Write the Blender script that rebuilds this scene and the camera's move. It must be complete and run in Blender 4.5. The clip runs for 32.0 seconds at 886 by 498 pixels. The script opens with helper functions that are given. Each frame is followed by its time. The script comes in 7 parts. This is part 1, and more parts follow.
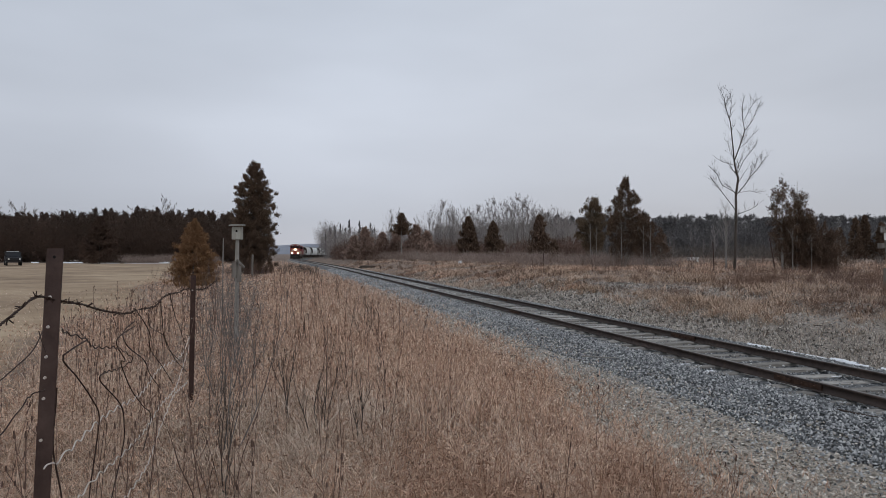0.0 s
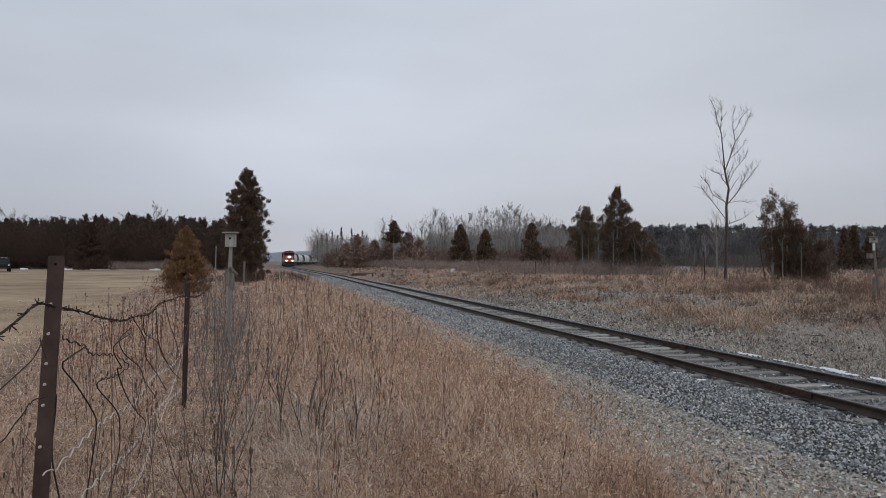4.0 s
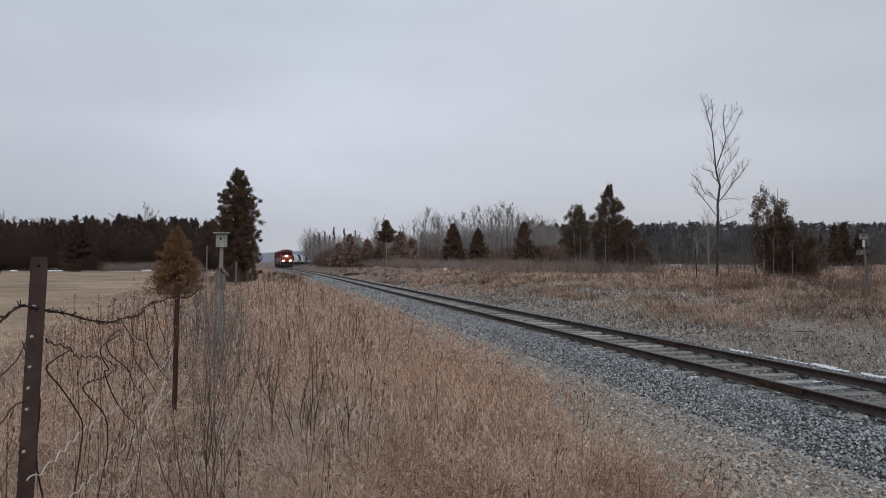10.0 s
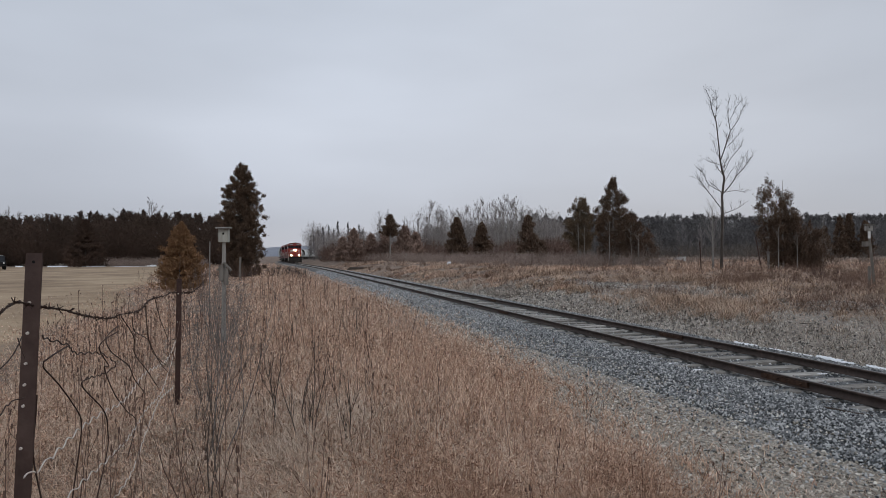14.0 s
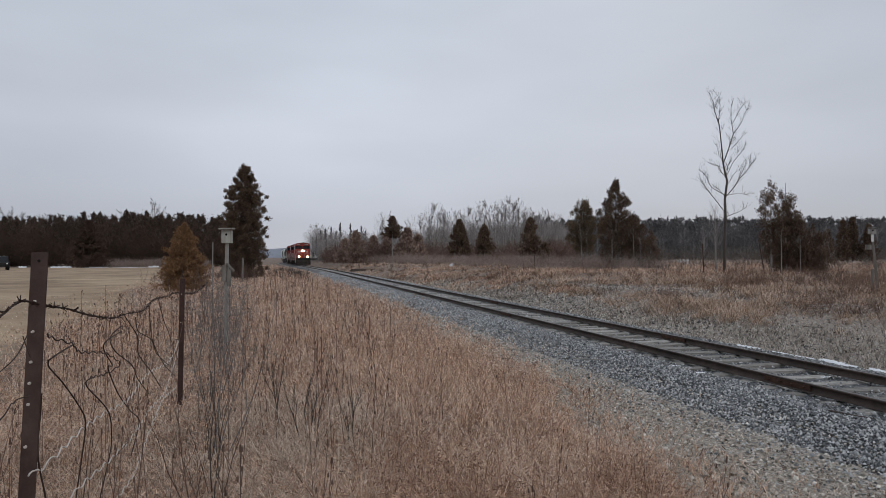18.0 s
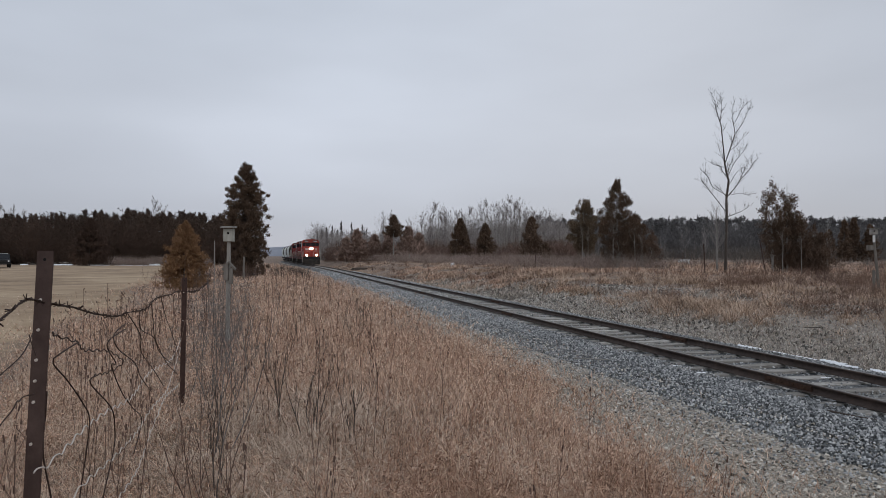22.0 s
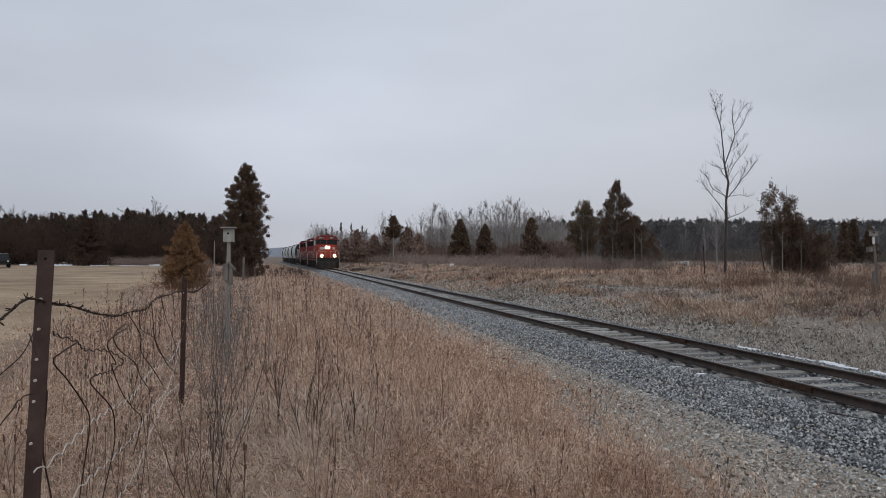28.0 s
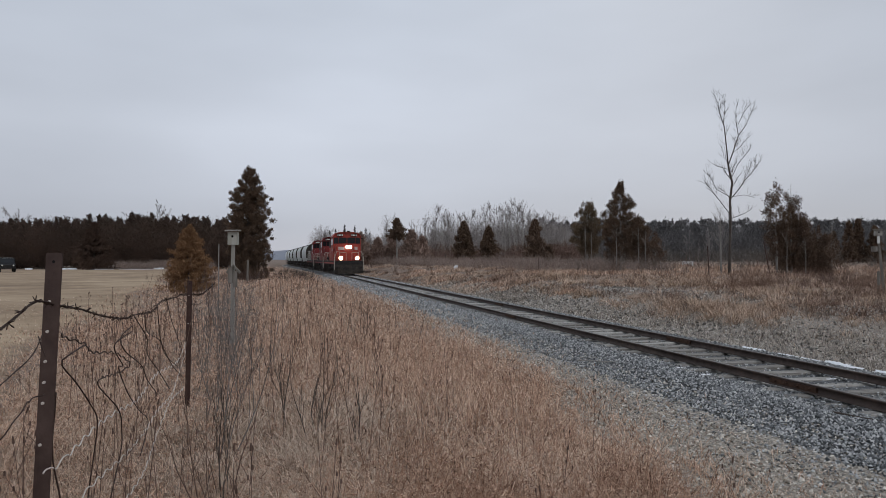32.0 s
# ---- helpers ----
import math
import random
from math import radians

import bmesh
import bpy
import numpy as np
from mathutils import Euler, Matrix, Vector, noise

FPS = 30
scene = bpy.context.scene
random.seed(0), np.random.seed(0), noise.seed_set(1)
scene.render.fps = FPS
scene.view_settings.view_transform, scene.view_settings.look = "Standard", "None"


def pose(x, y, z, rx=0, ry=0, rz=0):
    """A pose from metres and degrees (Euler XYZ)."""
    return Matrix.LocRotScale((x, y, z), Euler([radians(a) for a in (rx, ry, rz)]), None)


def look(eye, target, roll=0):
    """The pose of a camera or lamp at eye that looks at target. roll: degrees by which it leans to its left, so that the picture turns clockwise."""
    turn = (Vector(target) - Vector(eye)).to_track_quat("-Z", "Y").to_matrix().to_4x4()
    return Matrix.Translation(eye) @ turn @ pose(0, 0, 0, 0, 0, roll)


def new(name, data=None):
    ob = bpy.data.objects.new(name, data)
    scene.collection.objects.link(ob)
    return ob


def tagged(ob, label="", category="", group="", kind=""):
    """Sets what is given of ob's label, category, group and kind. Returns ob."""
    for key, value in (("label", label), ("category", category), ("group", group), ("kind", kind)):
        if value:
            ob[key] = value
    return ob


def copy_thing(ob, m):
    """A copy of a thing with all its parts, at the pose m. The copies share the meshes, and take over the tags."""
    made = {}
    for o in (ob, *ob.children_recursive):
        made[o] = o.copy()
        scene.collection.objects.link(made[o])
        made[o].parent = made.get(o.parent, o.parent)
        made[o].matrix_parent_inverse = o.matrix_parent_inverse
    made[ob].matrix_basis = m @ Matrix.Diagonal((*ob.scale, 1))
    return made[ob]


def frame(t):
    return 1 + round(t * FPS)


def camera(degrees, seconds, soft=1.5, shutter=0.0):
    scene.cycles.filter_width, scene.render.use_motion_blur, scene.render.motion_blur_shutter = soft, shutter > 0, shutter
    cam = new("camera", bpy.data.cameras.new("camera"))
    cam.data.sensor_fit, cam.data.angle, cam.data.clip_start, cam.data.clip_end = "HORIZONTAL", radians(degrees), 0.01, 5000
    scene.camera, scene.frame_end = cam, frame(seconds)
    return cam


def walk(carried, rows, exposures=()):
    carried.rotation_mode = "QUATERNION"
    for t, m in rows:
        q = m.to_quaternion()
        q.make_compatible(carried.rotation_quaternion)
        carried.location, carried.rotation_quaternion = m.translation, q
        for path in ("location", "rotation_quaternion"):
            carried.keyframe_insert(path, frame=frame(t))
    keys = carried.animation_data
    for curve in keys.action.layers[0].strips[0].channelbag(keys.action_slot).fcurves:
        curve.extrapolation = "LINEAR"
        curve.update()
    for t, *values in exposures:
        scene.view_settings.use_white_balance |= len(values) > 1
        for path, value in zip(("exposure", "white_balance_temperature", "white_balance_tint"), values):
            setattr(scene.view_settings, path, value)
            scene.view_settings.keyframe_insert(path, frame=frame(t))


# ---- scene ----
cam = camera(68.0, 32.0, 0.75)
PATH = [
    (0, (-0.002, -0.008, 1.6), (-0.029, 1.992, 1.615), 0.1),
    (0.5, (-0.001, -0.002, 1.597), (-0.028, 1.998, 1.609), 0.1),
    (1, (0.003, -0.012, 1.599), (-0.025, 1.988, 1.607), 0.0),
    (1.5, (0.004, -0.012, 1.6), (-0.025, 1.987, 1.606), -0.0),
    (2, (-0.01, -0.01, 1.599), (-0.035, 1.99, 1.605), 0.1),
    (2.5, (-0.014, -0.022, 1.601), (-0.037, 1.978, 1.613), 0.1),
    (3, (-0.022, -0.029, 1.604), (-0.039, 1.971, 1.623), 0.2),
    (3.5, (-0.03, -0.046, 1.604), (-0.04, 1.953, 1.635), 0.3),
    (5.5, (-0.009, -0.012, 1.601), (0.005, 1.988, 1.647), 0.3),
    (6, (-0.007, 0.002, 1.603), (0.01, 2.002, 1.644), 0.2),
    (6.5, (-0.002, -0.011, 1.601), (0.018, 1.989, 1.638), 0.1),
    (7, (-0.007, -0.007, 1.603), (0.017, 1.993, 1.635), 0.2),
    (7.5, (-0.002, -0.007, 1.602), (0.021, 1.993, 1.63), 0.1),
    (8, (-0.01, -0.008, 1.601), (0.013, 1.992, 1.627), 0.1),
    (8.5, (-0.009, -0.008, 1.602), (0.013, 1.992, 1.625), 0.2),
    (9, (-0.014, -0.012, 1.605), (0.007, 1.988, 1.63), 0.1),
    (9.5, (-0.017, -0.014, 1.604), (0.003, 1.986, 1.637), 0.0),
    (10, (-0.014, -0.019, 1.603), (0.005, 1.98, 1.64), 0.0),
    (10.5, (-0.007, -0.012, 1.603), (0.01, 1.988, 1.641), -0.1),
    (11, (0.004, -0.003, 1.603), (0.02, 1.997, 1.639), -0.2),
    (11.5, (-0.002, -0.004, 1.602), (0.014, 1.995, 1.632), -0.1),
    (12, (-0.005, -0.002, 1.602), (0.01, 1.998, 1.628), -0.1),
    (12.5, (0.002, -0.006, 1.603), (0.014, 1.994, 1.626), -0.2),
    (13, (0.008, -0.003, 1.601), (0.018, 1.997, 1.622), -0.2),
    (13.5, (0.007, 0.002, 1.601), (0.016, 2.001, 1.621), -0.2),
    (14, (0.009, 0.009, 1.604), (0.016, 2.009, 1.622), -0.3),
    (14.5, (-0.005, 0.005, 1.603), (0.002, 2.004, 1.622), -0.2),
    (16.5, (-0.004, -0.023, 1.603), (-0.002, 1.977, 1.637), -0.0),
    (17, (0.006, -0.016, 1.601), (0.006, 1.984, 1.633), -0.1),
    (17.5, (0.006, 0.0, 1.598), (0.006, 2.0, 1.626), -0.2),
    (18, (0.003, 0.004, 1.598), (0.003, 2.003, 1.622), -0.1),
    (18.5, (0.008, -0.001, 1.597), (0.007, 1.999, 1.616), -0.1),
    (19, (-0.001, 0.001, 1.599), (-0.001, 2.001, 1.614), 0.0),
    (19.5, (-0.001, -0.009, 1.602), (-0.001, 1.991, 1.616), 0.0),
    (20, (-0.006, -0.012, 1.601), (-0.006, 1.988, 1.616), 0.1),
    (20.5, (-0.002, -0.011, 1.602), (-0.002, 1.989, 1.618), 0.1),
    (21, (0.003, -0.008, 1.596), (0.001, 1.992, 1.612), 0.1),
    (21.5, (0.003, -0.01, 1.598), (0.001, 1.99, 1.614), 0.1),
    (22, (-0.005, -0.01, 1.602), (-0.008, 1.99, 1.623), 0.1),
    (22.5, (-0.006, -0.018, 1.604), (-0.011, 1.982, 1.633), -0.0),
    (23, (-0.009, -0.013, 1.603), (-0.014, 1.986, 1.639), 0.0),
    (23.5, (-0.001, -0.007, 1.6), (-0.008, 1.992, 1.639), 0.1),
    (24, (0.001, -0.006, 1.597), (-0.006, 1.994, 1.635), 0.0),
    (24.5, (0.009, -0.008, 1.599), (0.001, 1.991, 1.635), -0.0),
    (25, (0.01, 0.007, 1.594), (0.002, 2.007, 1.626), -0.1),
    (25.5, (0.011, 0.01, 1.593), (0.002, 2.01, 1.62), -0.1),
    (27.5, (-0.009, -0.008, 1.598), (-0.014, 1.992, 1.619), 0.2),
    (28, (-0.01, -0.009, 1.598), (-0.012, 1.99, 1.622), 0.2),
    (28.5, (-0.012, -0.012, 1.601), (-0.014, 1.988, 1.633), 0.2),
    (29, (-0.005, -0.022, 1.602), (-0.01, 1.978, 1.64), 0.2),
    (29.5, (-0.014, -0.018, 1.603), (-0.019, 1.981, 1.644), 0.3),
    (30, (-0.009, -0.013, 1.599), (-0.016, 1.987, 1.643), 0.2),
    (30.5, (0.001, -0.001, 1.591), (-0.007, 1.999, 1.63), 0.1),
    (31, (0.004, -0.003, 1.594), (-0.005, 1.997, 1.628), -0.1),
    (31.5, (-0.007, -0.009, 1.596), (-0.017, 1.99, 1.626), -0.2),
    (32, (-0.013, -0.025, 1.594), (-0.026, 1.974, 1.624), -0.1),
]
walk(cam, [(t, look(eye, target, roll)) for t, eye, target, roll in PATH])

# ---------------------------------------------------------------- world, sun
world = bpy.data.worlds.new("overcast_sky")
scene.world = world
world.use_nodes = True
wt = world.node_tree
wt.nodes.clear()
w_out = wt.nodes.new("ShaderNodeOutputWorld")
w_bg = wt.nodes.new("ShaderNodeBackground")
w_sky = wt.nodes.new("ShaderNodeTexSky")
w_sky.sky_type = "NISHITA"
w_sky.sun_disc = False
w_sky.sun_elevation = radians(28)
w_sky.sun_rotation = radians(20)
w_co = wt.nodes.new("ShaderNodeTexCoord")
w_sep = wt.nodes.new("ShaderNodeSeparateXYZ")
wt.links.new(w_co.outputs["Generated"], w_sep.inputs[0])
w_ramp = wt.nodes.new("ShaderNodeValToRGB")
w_ramp.color_ramp.elements[0].position = 0.0
w_ramp.color_ramp.elements[0].color = (5.05, 5.2, 5.85, 1)
w_ramp.color_ramp.elements[1].position = 1.0
w_ramp.color_ramp.elements[1].color = (5.6, 6.2, 7.08, 1)
for pos, col in ((0.05, (4.8, 5.08, 5.8)), (0.18, (5.65, 6.05, 6.86)), (0.4, (5.55, 6.08, 6.98))):
    el = w_ramp.color_ramp.elements.new(pos)
    el.color = (*col, 1)
wt.links.new(w_sep.outputs["Z"], w_ramp.inputs[0])
w_map = wt.nodes.new("ShaderNodeMapping")
w_map.inputs["Scale"].default_value = (1.0, 1.0, 3.2)
wt.links.new(w_co.outputs["Generated"], w_map.inputs[0])
w_noise = wt.nodes.new("ShaderNodeTexNoise")
w_noise.inputs["Scale"].default_value = 1.9
w_noise.inputs["Detail"].default_value = 4
w_noise.inputs["Roughness"].default_value = 0.45
wt.links.new(w_map.outputs[0], w_noise.inputs["Vector"])
w_rng = wt.nodes.new("ShaderNodeMapRange")
w_rng.inputs["From Min"].default_value = 0.3
w_rng.inputs["From Max"].default_value = 0.7
w_rng.inputs["To Min"].default_value = 0.9
w_rng.inputs["To Max"].default_value = 1.07
wt.links.new(w_noise.outputs["Fac"], w_rng.inputs[0])
w_mul = wt.nodes.new("ShaderNodeVectorMath")
w_mul.operation = "SCALE"
wt.links.new(w_ramp.outputs[0], w_mul.inputs[0])
wt.links.new(w_rng.outputs[0], w_mul.inputs["Scale"])
w_mix = wt.nodes.new("ShaderNodeMix")
w_mix.data_type = "RGBA"
w_mix.inputs["Factor"].default_value = 0.97
wt.links.new(w_sky.outputs[0], w_mix.inputs["A"])
w_east = wt.nodes.new("ShaderNodeMapRange")
w_east.interpolation_type = "SMOOTHSTEP"
w_east.inputs["From Min"].default_value = -0.1
w_east.inputs["From Max"].default_value = 0.6
w_east.inputs["To Min"].default_value = 1.0
w_east.inputs["To Max"].default_value = 0.84
wt.links.new(w_sep.outputs["X"], w_east.inputs[0])
w_mul2 = wt.nodes.new("ShaderNodeVectorMath")
w_mul2.operation = "SCALE"
wt.links.new(w_mul.outputs[0], w_mul2.inputs[0])
wt.links.new(w_east.outputs[0], w_mul2.inputs["Scale"])
w_west = wt.nodes.new("ShaderNodeMapRange")
w_west.interpolation_type = "SMOOTHSTEP"
w_west.inputs["From Min"].default_value = -0.75
w_west.inputs["From Max"].default_value = -0.1
w_west.inputs["To Min"].default_value = 0.86
w_west.inputs["To Max"].default_value = 1.0
wt.links.new(w_sep.outputs["X"], w_west.inputs[0])
w_mul3 = wt.nodes.new("ShaderNodeVectorMath")
w_mul3.operation = "SCALE"
wt.links.new(w_mul2.outputs[0], w_mul3.inputs[0])
wt.links.new(w_west.outputs[0], w_mul3.inputs["Scale"])
wt.links.new(w_mul3.outputs[0], w_mix.inputs["B"])
wt.links.new(w_mix.outputs["Result"], w_bg.inputs["Color"])
w_bg.inputs["Strength"].default_value = 0.105
wt.links.new(w_bg.outputs[0], w_out.inputs[0])

sun = new("sun", bpy.data.lights.new("sun", "SUN"))
sun.data.energy = 0.6
sun.data.angle = radians(30)
sun.data.color = (1.0, 0.96, 0.92)
sun.matrix_world = look((40, -60, 60), (0, 0, 0))


# ---------------------------------------------------------------- materials
def surf(name, stops, scale=4.0, rough=0.8, bump=0.3, metal=0.0, big=0.35, bigscale=0.4, rnd=0.0, island=False, stretch=(1, 1, 1), bumpscale=None, dirt=None):
    """A grained surface: stops are colours from dark to light, picked by noise at two scales and by chance per piece."""
    m = bpy.data.materials.new(name)
    m.use_nodes = True
    t = m.node_tree
    b = t.nodes["Principled BSDF"]
    co = t.nodes.new("ShaderNodeTexCoord")
    mp = t.nodes.new("ShaderNodeMapping")
    mp.inputs["Scale"].default_value = stretch
    t.links.new(co.outputs["Object"], mp.inputs[0])
    n1 = t.nodes.new("ShaderNodeTexNoise")
    n1.inputs["Scale"].default_value = scale
    n1.inputs["Detail"].default_value = 6
    n1.inputs["Roughness"].default_value = 0.65
    t.links.new(mp.outputs[0], n1.inputs["Vector"])
    n2 = t.nodes.new("ShaderNodeTexNoise")
    n2.inputs["Scale"].default_value = bigscale
    n2.inputs["Detail"].default_value = 3
    t.links.new(mp.outputs[0], n2.inputs["Vector"])
    mix = t.nodes.new("ShaderNodeMix")
    mix.inputs["Factor"].default_value = big
    t.links.new(n1.outputs["Fac"], mix.inputs["A"])
    t.links.new(n2.outputs["Fac"], mix.inputs["B"])
    last = mix.outputs["Result"]
    if rnd:
        src = t.nodes.new("ShaderNodeNewGeometry" if island else "ShaderNodeObjectInfo")
        mx = t.nodes.new("ShaderNodeMix")
        mx.inputs["Factor"].default_value = rnd
        sh = t.nodes.new("ShaderNodeMapRange")
        sh.inputs["To Min"].default_value = 0.25
        sh.inputs["To Max"].default_value = 0.75
        t.links.new(src.outputs["Random Per Island" if island else "Random"], sh.inputs[0])
        t.links.new(last, mx.inputs["A"])
        t.links.new(sh.outputs[0], mx.inputs["B"])
        last = mx.outputs["Result"]
    rp = t.nodes.new("ShaderNodeValToRGB")
    e = rp.color_ramp.elements
    lo, hi = 0.3, 0.7
    e[0].position, e[0].color = lo, (*stops[0], 1)
    e[1].position, e[1].color = hi, (*stops[-1], 1)
    for i, c in enumerate(stops[1:-1]):
        e.new(lo + (hi - lo) * (i + 1) / (len(stops) - 1)).color = (*c, 1)
    t.links.new(last, rp.inputs[0])
    colour = rp.outputs[0]
    if dirt:
        n3 = t.nodes.new("ShaderNodeTexNoise")
        n3.inputs["Scale"].default_value = dirt[1]
        n3.inputs["Detail"].default_value = 8
        n3.inputs["Roughness"].default_value = 0.7
        t.links.new(co.outputs["Object"], n3.inputs["Vector"])
        r3 = t.nodes.new("ShaderNodeMapRange")
        r3.inputs["From Min"].default_value = dirt[2]
        r3.inputs["From Max"].default_value = dirt[2] + 0.12
        t.links.new(n3.outputs["Fac"], r3.inputs[0])
        m3 = t.nodes.new("ShaderNodeMix")
        m3.data_type = "RGBA"
        m3.inputs["B"].default_value = (*dirt[0], 1)
        t.links.new(r3.outputs[0], m3.inputs["Factor"])
        t.links.new(colour, m3.inputs["A"])
        colour = m3.outputs["Result"]
    t.links.new(colour, b.inputs["Base Color"])
    b.inputs["Roughness"].default_value = rough
    b.inputs["Metallic"].default_value = metal
    b.inputs["Specular IOR Level"].default_value = 0.3
    if bump:
        bp = t.nodes.new("ShaderNodeBump")
        bp.inputs["Strength"].default_value = bump
        bp.inputs["Distance"].default_value = 0.02
        n4 = n1
        if bumpscale:
            n4 = t.nodes.new("ShaderNodeTexNoise")
            n4.inputs["Scale"].default_value = bumpscale
            n4.inputs["Detail"].default_value = 5
            t.links.new(mp.outputs[0], n4.inputs["Vector"])
        t.links.new(n4.outputs["Fac"], bp.inputs["Height"])
        t.links.new(bp.outputs[0], b.inputs["Normal"])
    return m


def glow(name, colour, power):
    m = bpy.data.materials.new(name)
    m.use_nodes = True
    b = m.node_tree.nodes["Principled BSDF"]
    b.inputs["Base Color"].default_value = (*colour, 1)
    b.inputs["Emission Color"].default_value = (*colour, 1)
    b.inputs["Emission Strength"].default_value = power
    return m


# Redder copy of the dry grass, darkened to paint shade among dense blades.
M_GRASS_SHADED = surf("shaded_red_grass", [(0.12, 0.062, 0.042), (0.35, 0.205, 0.138), (0.5, 0.315, 0.218), (0.7, 0.51, 0.375)], 0.9, 0.85, 0, big=0.5, bigscale=0.3, rnd=0.8, island=True)
M_GRASS = surf("dry_grass", [(0.165, 0.09, 0.062), (0.47, 0.292, 0.205), (0.66, 0.445, 0.322), (0.83, 0.645, 0.495)], 0.9, 0.85, 0, big=0.5, bigscale=0.18, rnd=0.8, island=True)
M_GRASS_R = surf("dry_bank_grass", [(0.13, 0.087, 0.063), (0.37, 0.26, 0.193), (0.56, 0.412, 0.311), (0.76, 0.605, 0.48)], 0.7, 0.85, 0, big=0.6, bigscale=0.22, rnd=0.5, island=True)
M_TURF = surf("grey_matted_turf", [(0.06, 0.05, 0.043), (0.27, 0.23, 0.196), (0.53, 0.462, 0.396), (0.84, 0.76, 0.665)], 1.5, 0.9, 0, big=0.4, bigscale=0.4, rnd=0.7, island=True)
M_BANKTAN = surf("tan_bunch_grass", [(0.19, 0.125, 0.088), (0.44, 0.312, 0.229), (0.62, 0.458, 0.345), (0.78, 0.62, 0.49)], 0.8, 0.85, 0, big=0.6, bigscale=0.3, rnd=0.55, island=True)
M_BANKAMBER = surf("amber_bunch_grass", [(0.16, 0.1, 0.065), (0.35, 0.24, 0.17), (0.5, 0.365, 0.265), (0.66, 0.51, 0.385)], 0.8, 0.85, 0, big=0.6, bigscale=0.3, rnd=0.55, island=True)
M_RUST = surf("rust_brown_weed", [(0.10, 0.06, 0.045), (0.21, 0.13, 0.095), (0.35, 0.235, 0.175)], 1.0, 0.9, 0, rnd=0.6, island=True)
M_STRAW = surf("pale_straw", [(0.25, 0.17, 0.122), (0.48, 0.362, 0.274), (0.76, 0.62, 0.5)], 2.0, 0.85, 0, rnd=0.75, island=True)
M_TWIG = surf("bare_twig", [(0.03, 0.024, 0.021), (0.065, 0.05, 0.042), (0.13, 0.105, 0.09)], 6, 0.85, 0, rnd=0.5, island=True)
M_TWIG_RED = surf("red_brown_twig", [(0.06, 0.036, 0.028), (0.13, 0.08, 0.062), (0.22, 0.145, 0.112)], 6, 0.85, 0, rnd=0.5, island=True)
M_SCRUB = surf("grey_scrub", [(0.07, 0.06, 0.055), (0.14, 0.12, 0.105), (0.22, 0.195, 0.17)], 3, 0.9, 0, rnd=0.5, island=True)
M_FENCESHRUB = surf("dark_shrub_stem", [(0.07, 0.061, 0.058), (0.14, 0.124, 0.117), (0.25, 0.226, 0.212)], 6, 0.85, 0, rnd=0.5, island=True)
# Grey bark, lightened further to take in the haze over the woods.
M_WOODS = surf("bare_woods", [(0.15, 0.132, 0.126), (0.285, 0.255, 0.242), (0.43, 0.396, 0.378)], 0.3, 0.9, 0, big=0.6, bigscale=0.05, rnd=0.45, island=True)
M_POPLAR = surf("pale_poplar_bark", [(0.14, 0.125, 0.115), (0.26, 0.24, 0.22), (0.36, 0.34, 0.315)], 1.2, 0.9, 0.2, rnd=0.4, island=True)
M_BARK = surf("grey_brown_bark", [(0.035, 0.03, 0.027), (0.085, 0.07, 0.06), (0.15, 0.13, 0.115)], 7, 0.9, 0.6, stretch=(1, 1, 0.25), rnd=0.25)
M_CEDAR = surf("winter_cedar_foliage", [(0.075, 0.056, 0.039), (0.12, 0.087, 0.058), (0.165, 0.117, 0.076), (0.21, 0.148, 0.092)], 1.2, 0.85, 0, big=0.5, bigscale=0.35, rnd=0.4, island=True)
M_CEDAR_DARK = surf("dark_conifer_foliage", [(0.066, 0.043, 0.03), (0.114, 0.075, 0.051), (0.178, 0.117, 0.078)], 1.0, 0.85, 0, big=0.5, bigscale=0.5, rnd=0.2, island=True)
M_CEDAR_RED = surf("rusty_cedar_foliage", [(0.125, 0.067, 0.035), (0.235, 0.13, 0.066), (0.35, 0.2, 0.105)], 1.4, 0.85, 0, big=0.5, bigscale=0.5, rnd=0.55, island=True)
M_CEDAR_BROWN = surf("brown_cedar_foliage", [(0.085, 0.057, 0.041), (0.13, 0.086, 0.061), (0.185, 0.122, 0.086)], 1.2, 0.85, 0, big=0.5, bigscale=0.4, rnd=0.3, island=True)
M_BRUSH = surf("brown_grey_brush", [(0.17, 0.128, 0.108), (0.285, 0.222, 0.19), (0.42, 0.342, 0.3)], 0.5, 0.9, 0, big=0.6, bigscale=0.15, rnd=0.4, island=True)
M_WOODCEDAR = surf("reddish_wood_cedar", [(0.19, 0.135, 0.11), (0.3, 0.21, 0.17), (0.42, 0.297, 0.238)], 0.6, 0.9, 0, big=0.6, bigscale=0.2, rnd=0.35, island=True)
M_FARPINE = surf("far_conifer_foliage", [(0.044, 0.03, 0.023), (0.072, 0.049, 0.037), (0.105, 0.07, 0.051)], 0.25, 0.9, 0, big=0.6, bigscale=0.05, rnd=0.3, island=True)
M_FRONTWOOD = surf("brown_wood_edge_twigs", [(0.046, 0.029, 0.022), (0.074, 0.047, 0.035), (0.108, 0.068, 0.05)], 0.25, 0.9, 0, big=0.7, bigscale=0.06, rnd=0.3, island=True)
# Far foliage paled and greyed: the haze of distance is put into its colour.
M_FARHAZE = surf("hazed_conifer_foliage", [(0.092, 0.088, 0.09), (0.132, 0.126, 0.127), (0.19, 0.179, 0.177)], 0.2, 0.9, 0, big=0.6, bigscale=0.05, rnd=0.3, island=True)
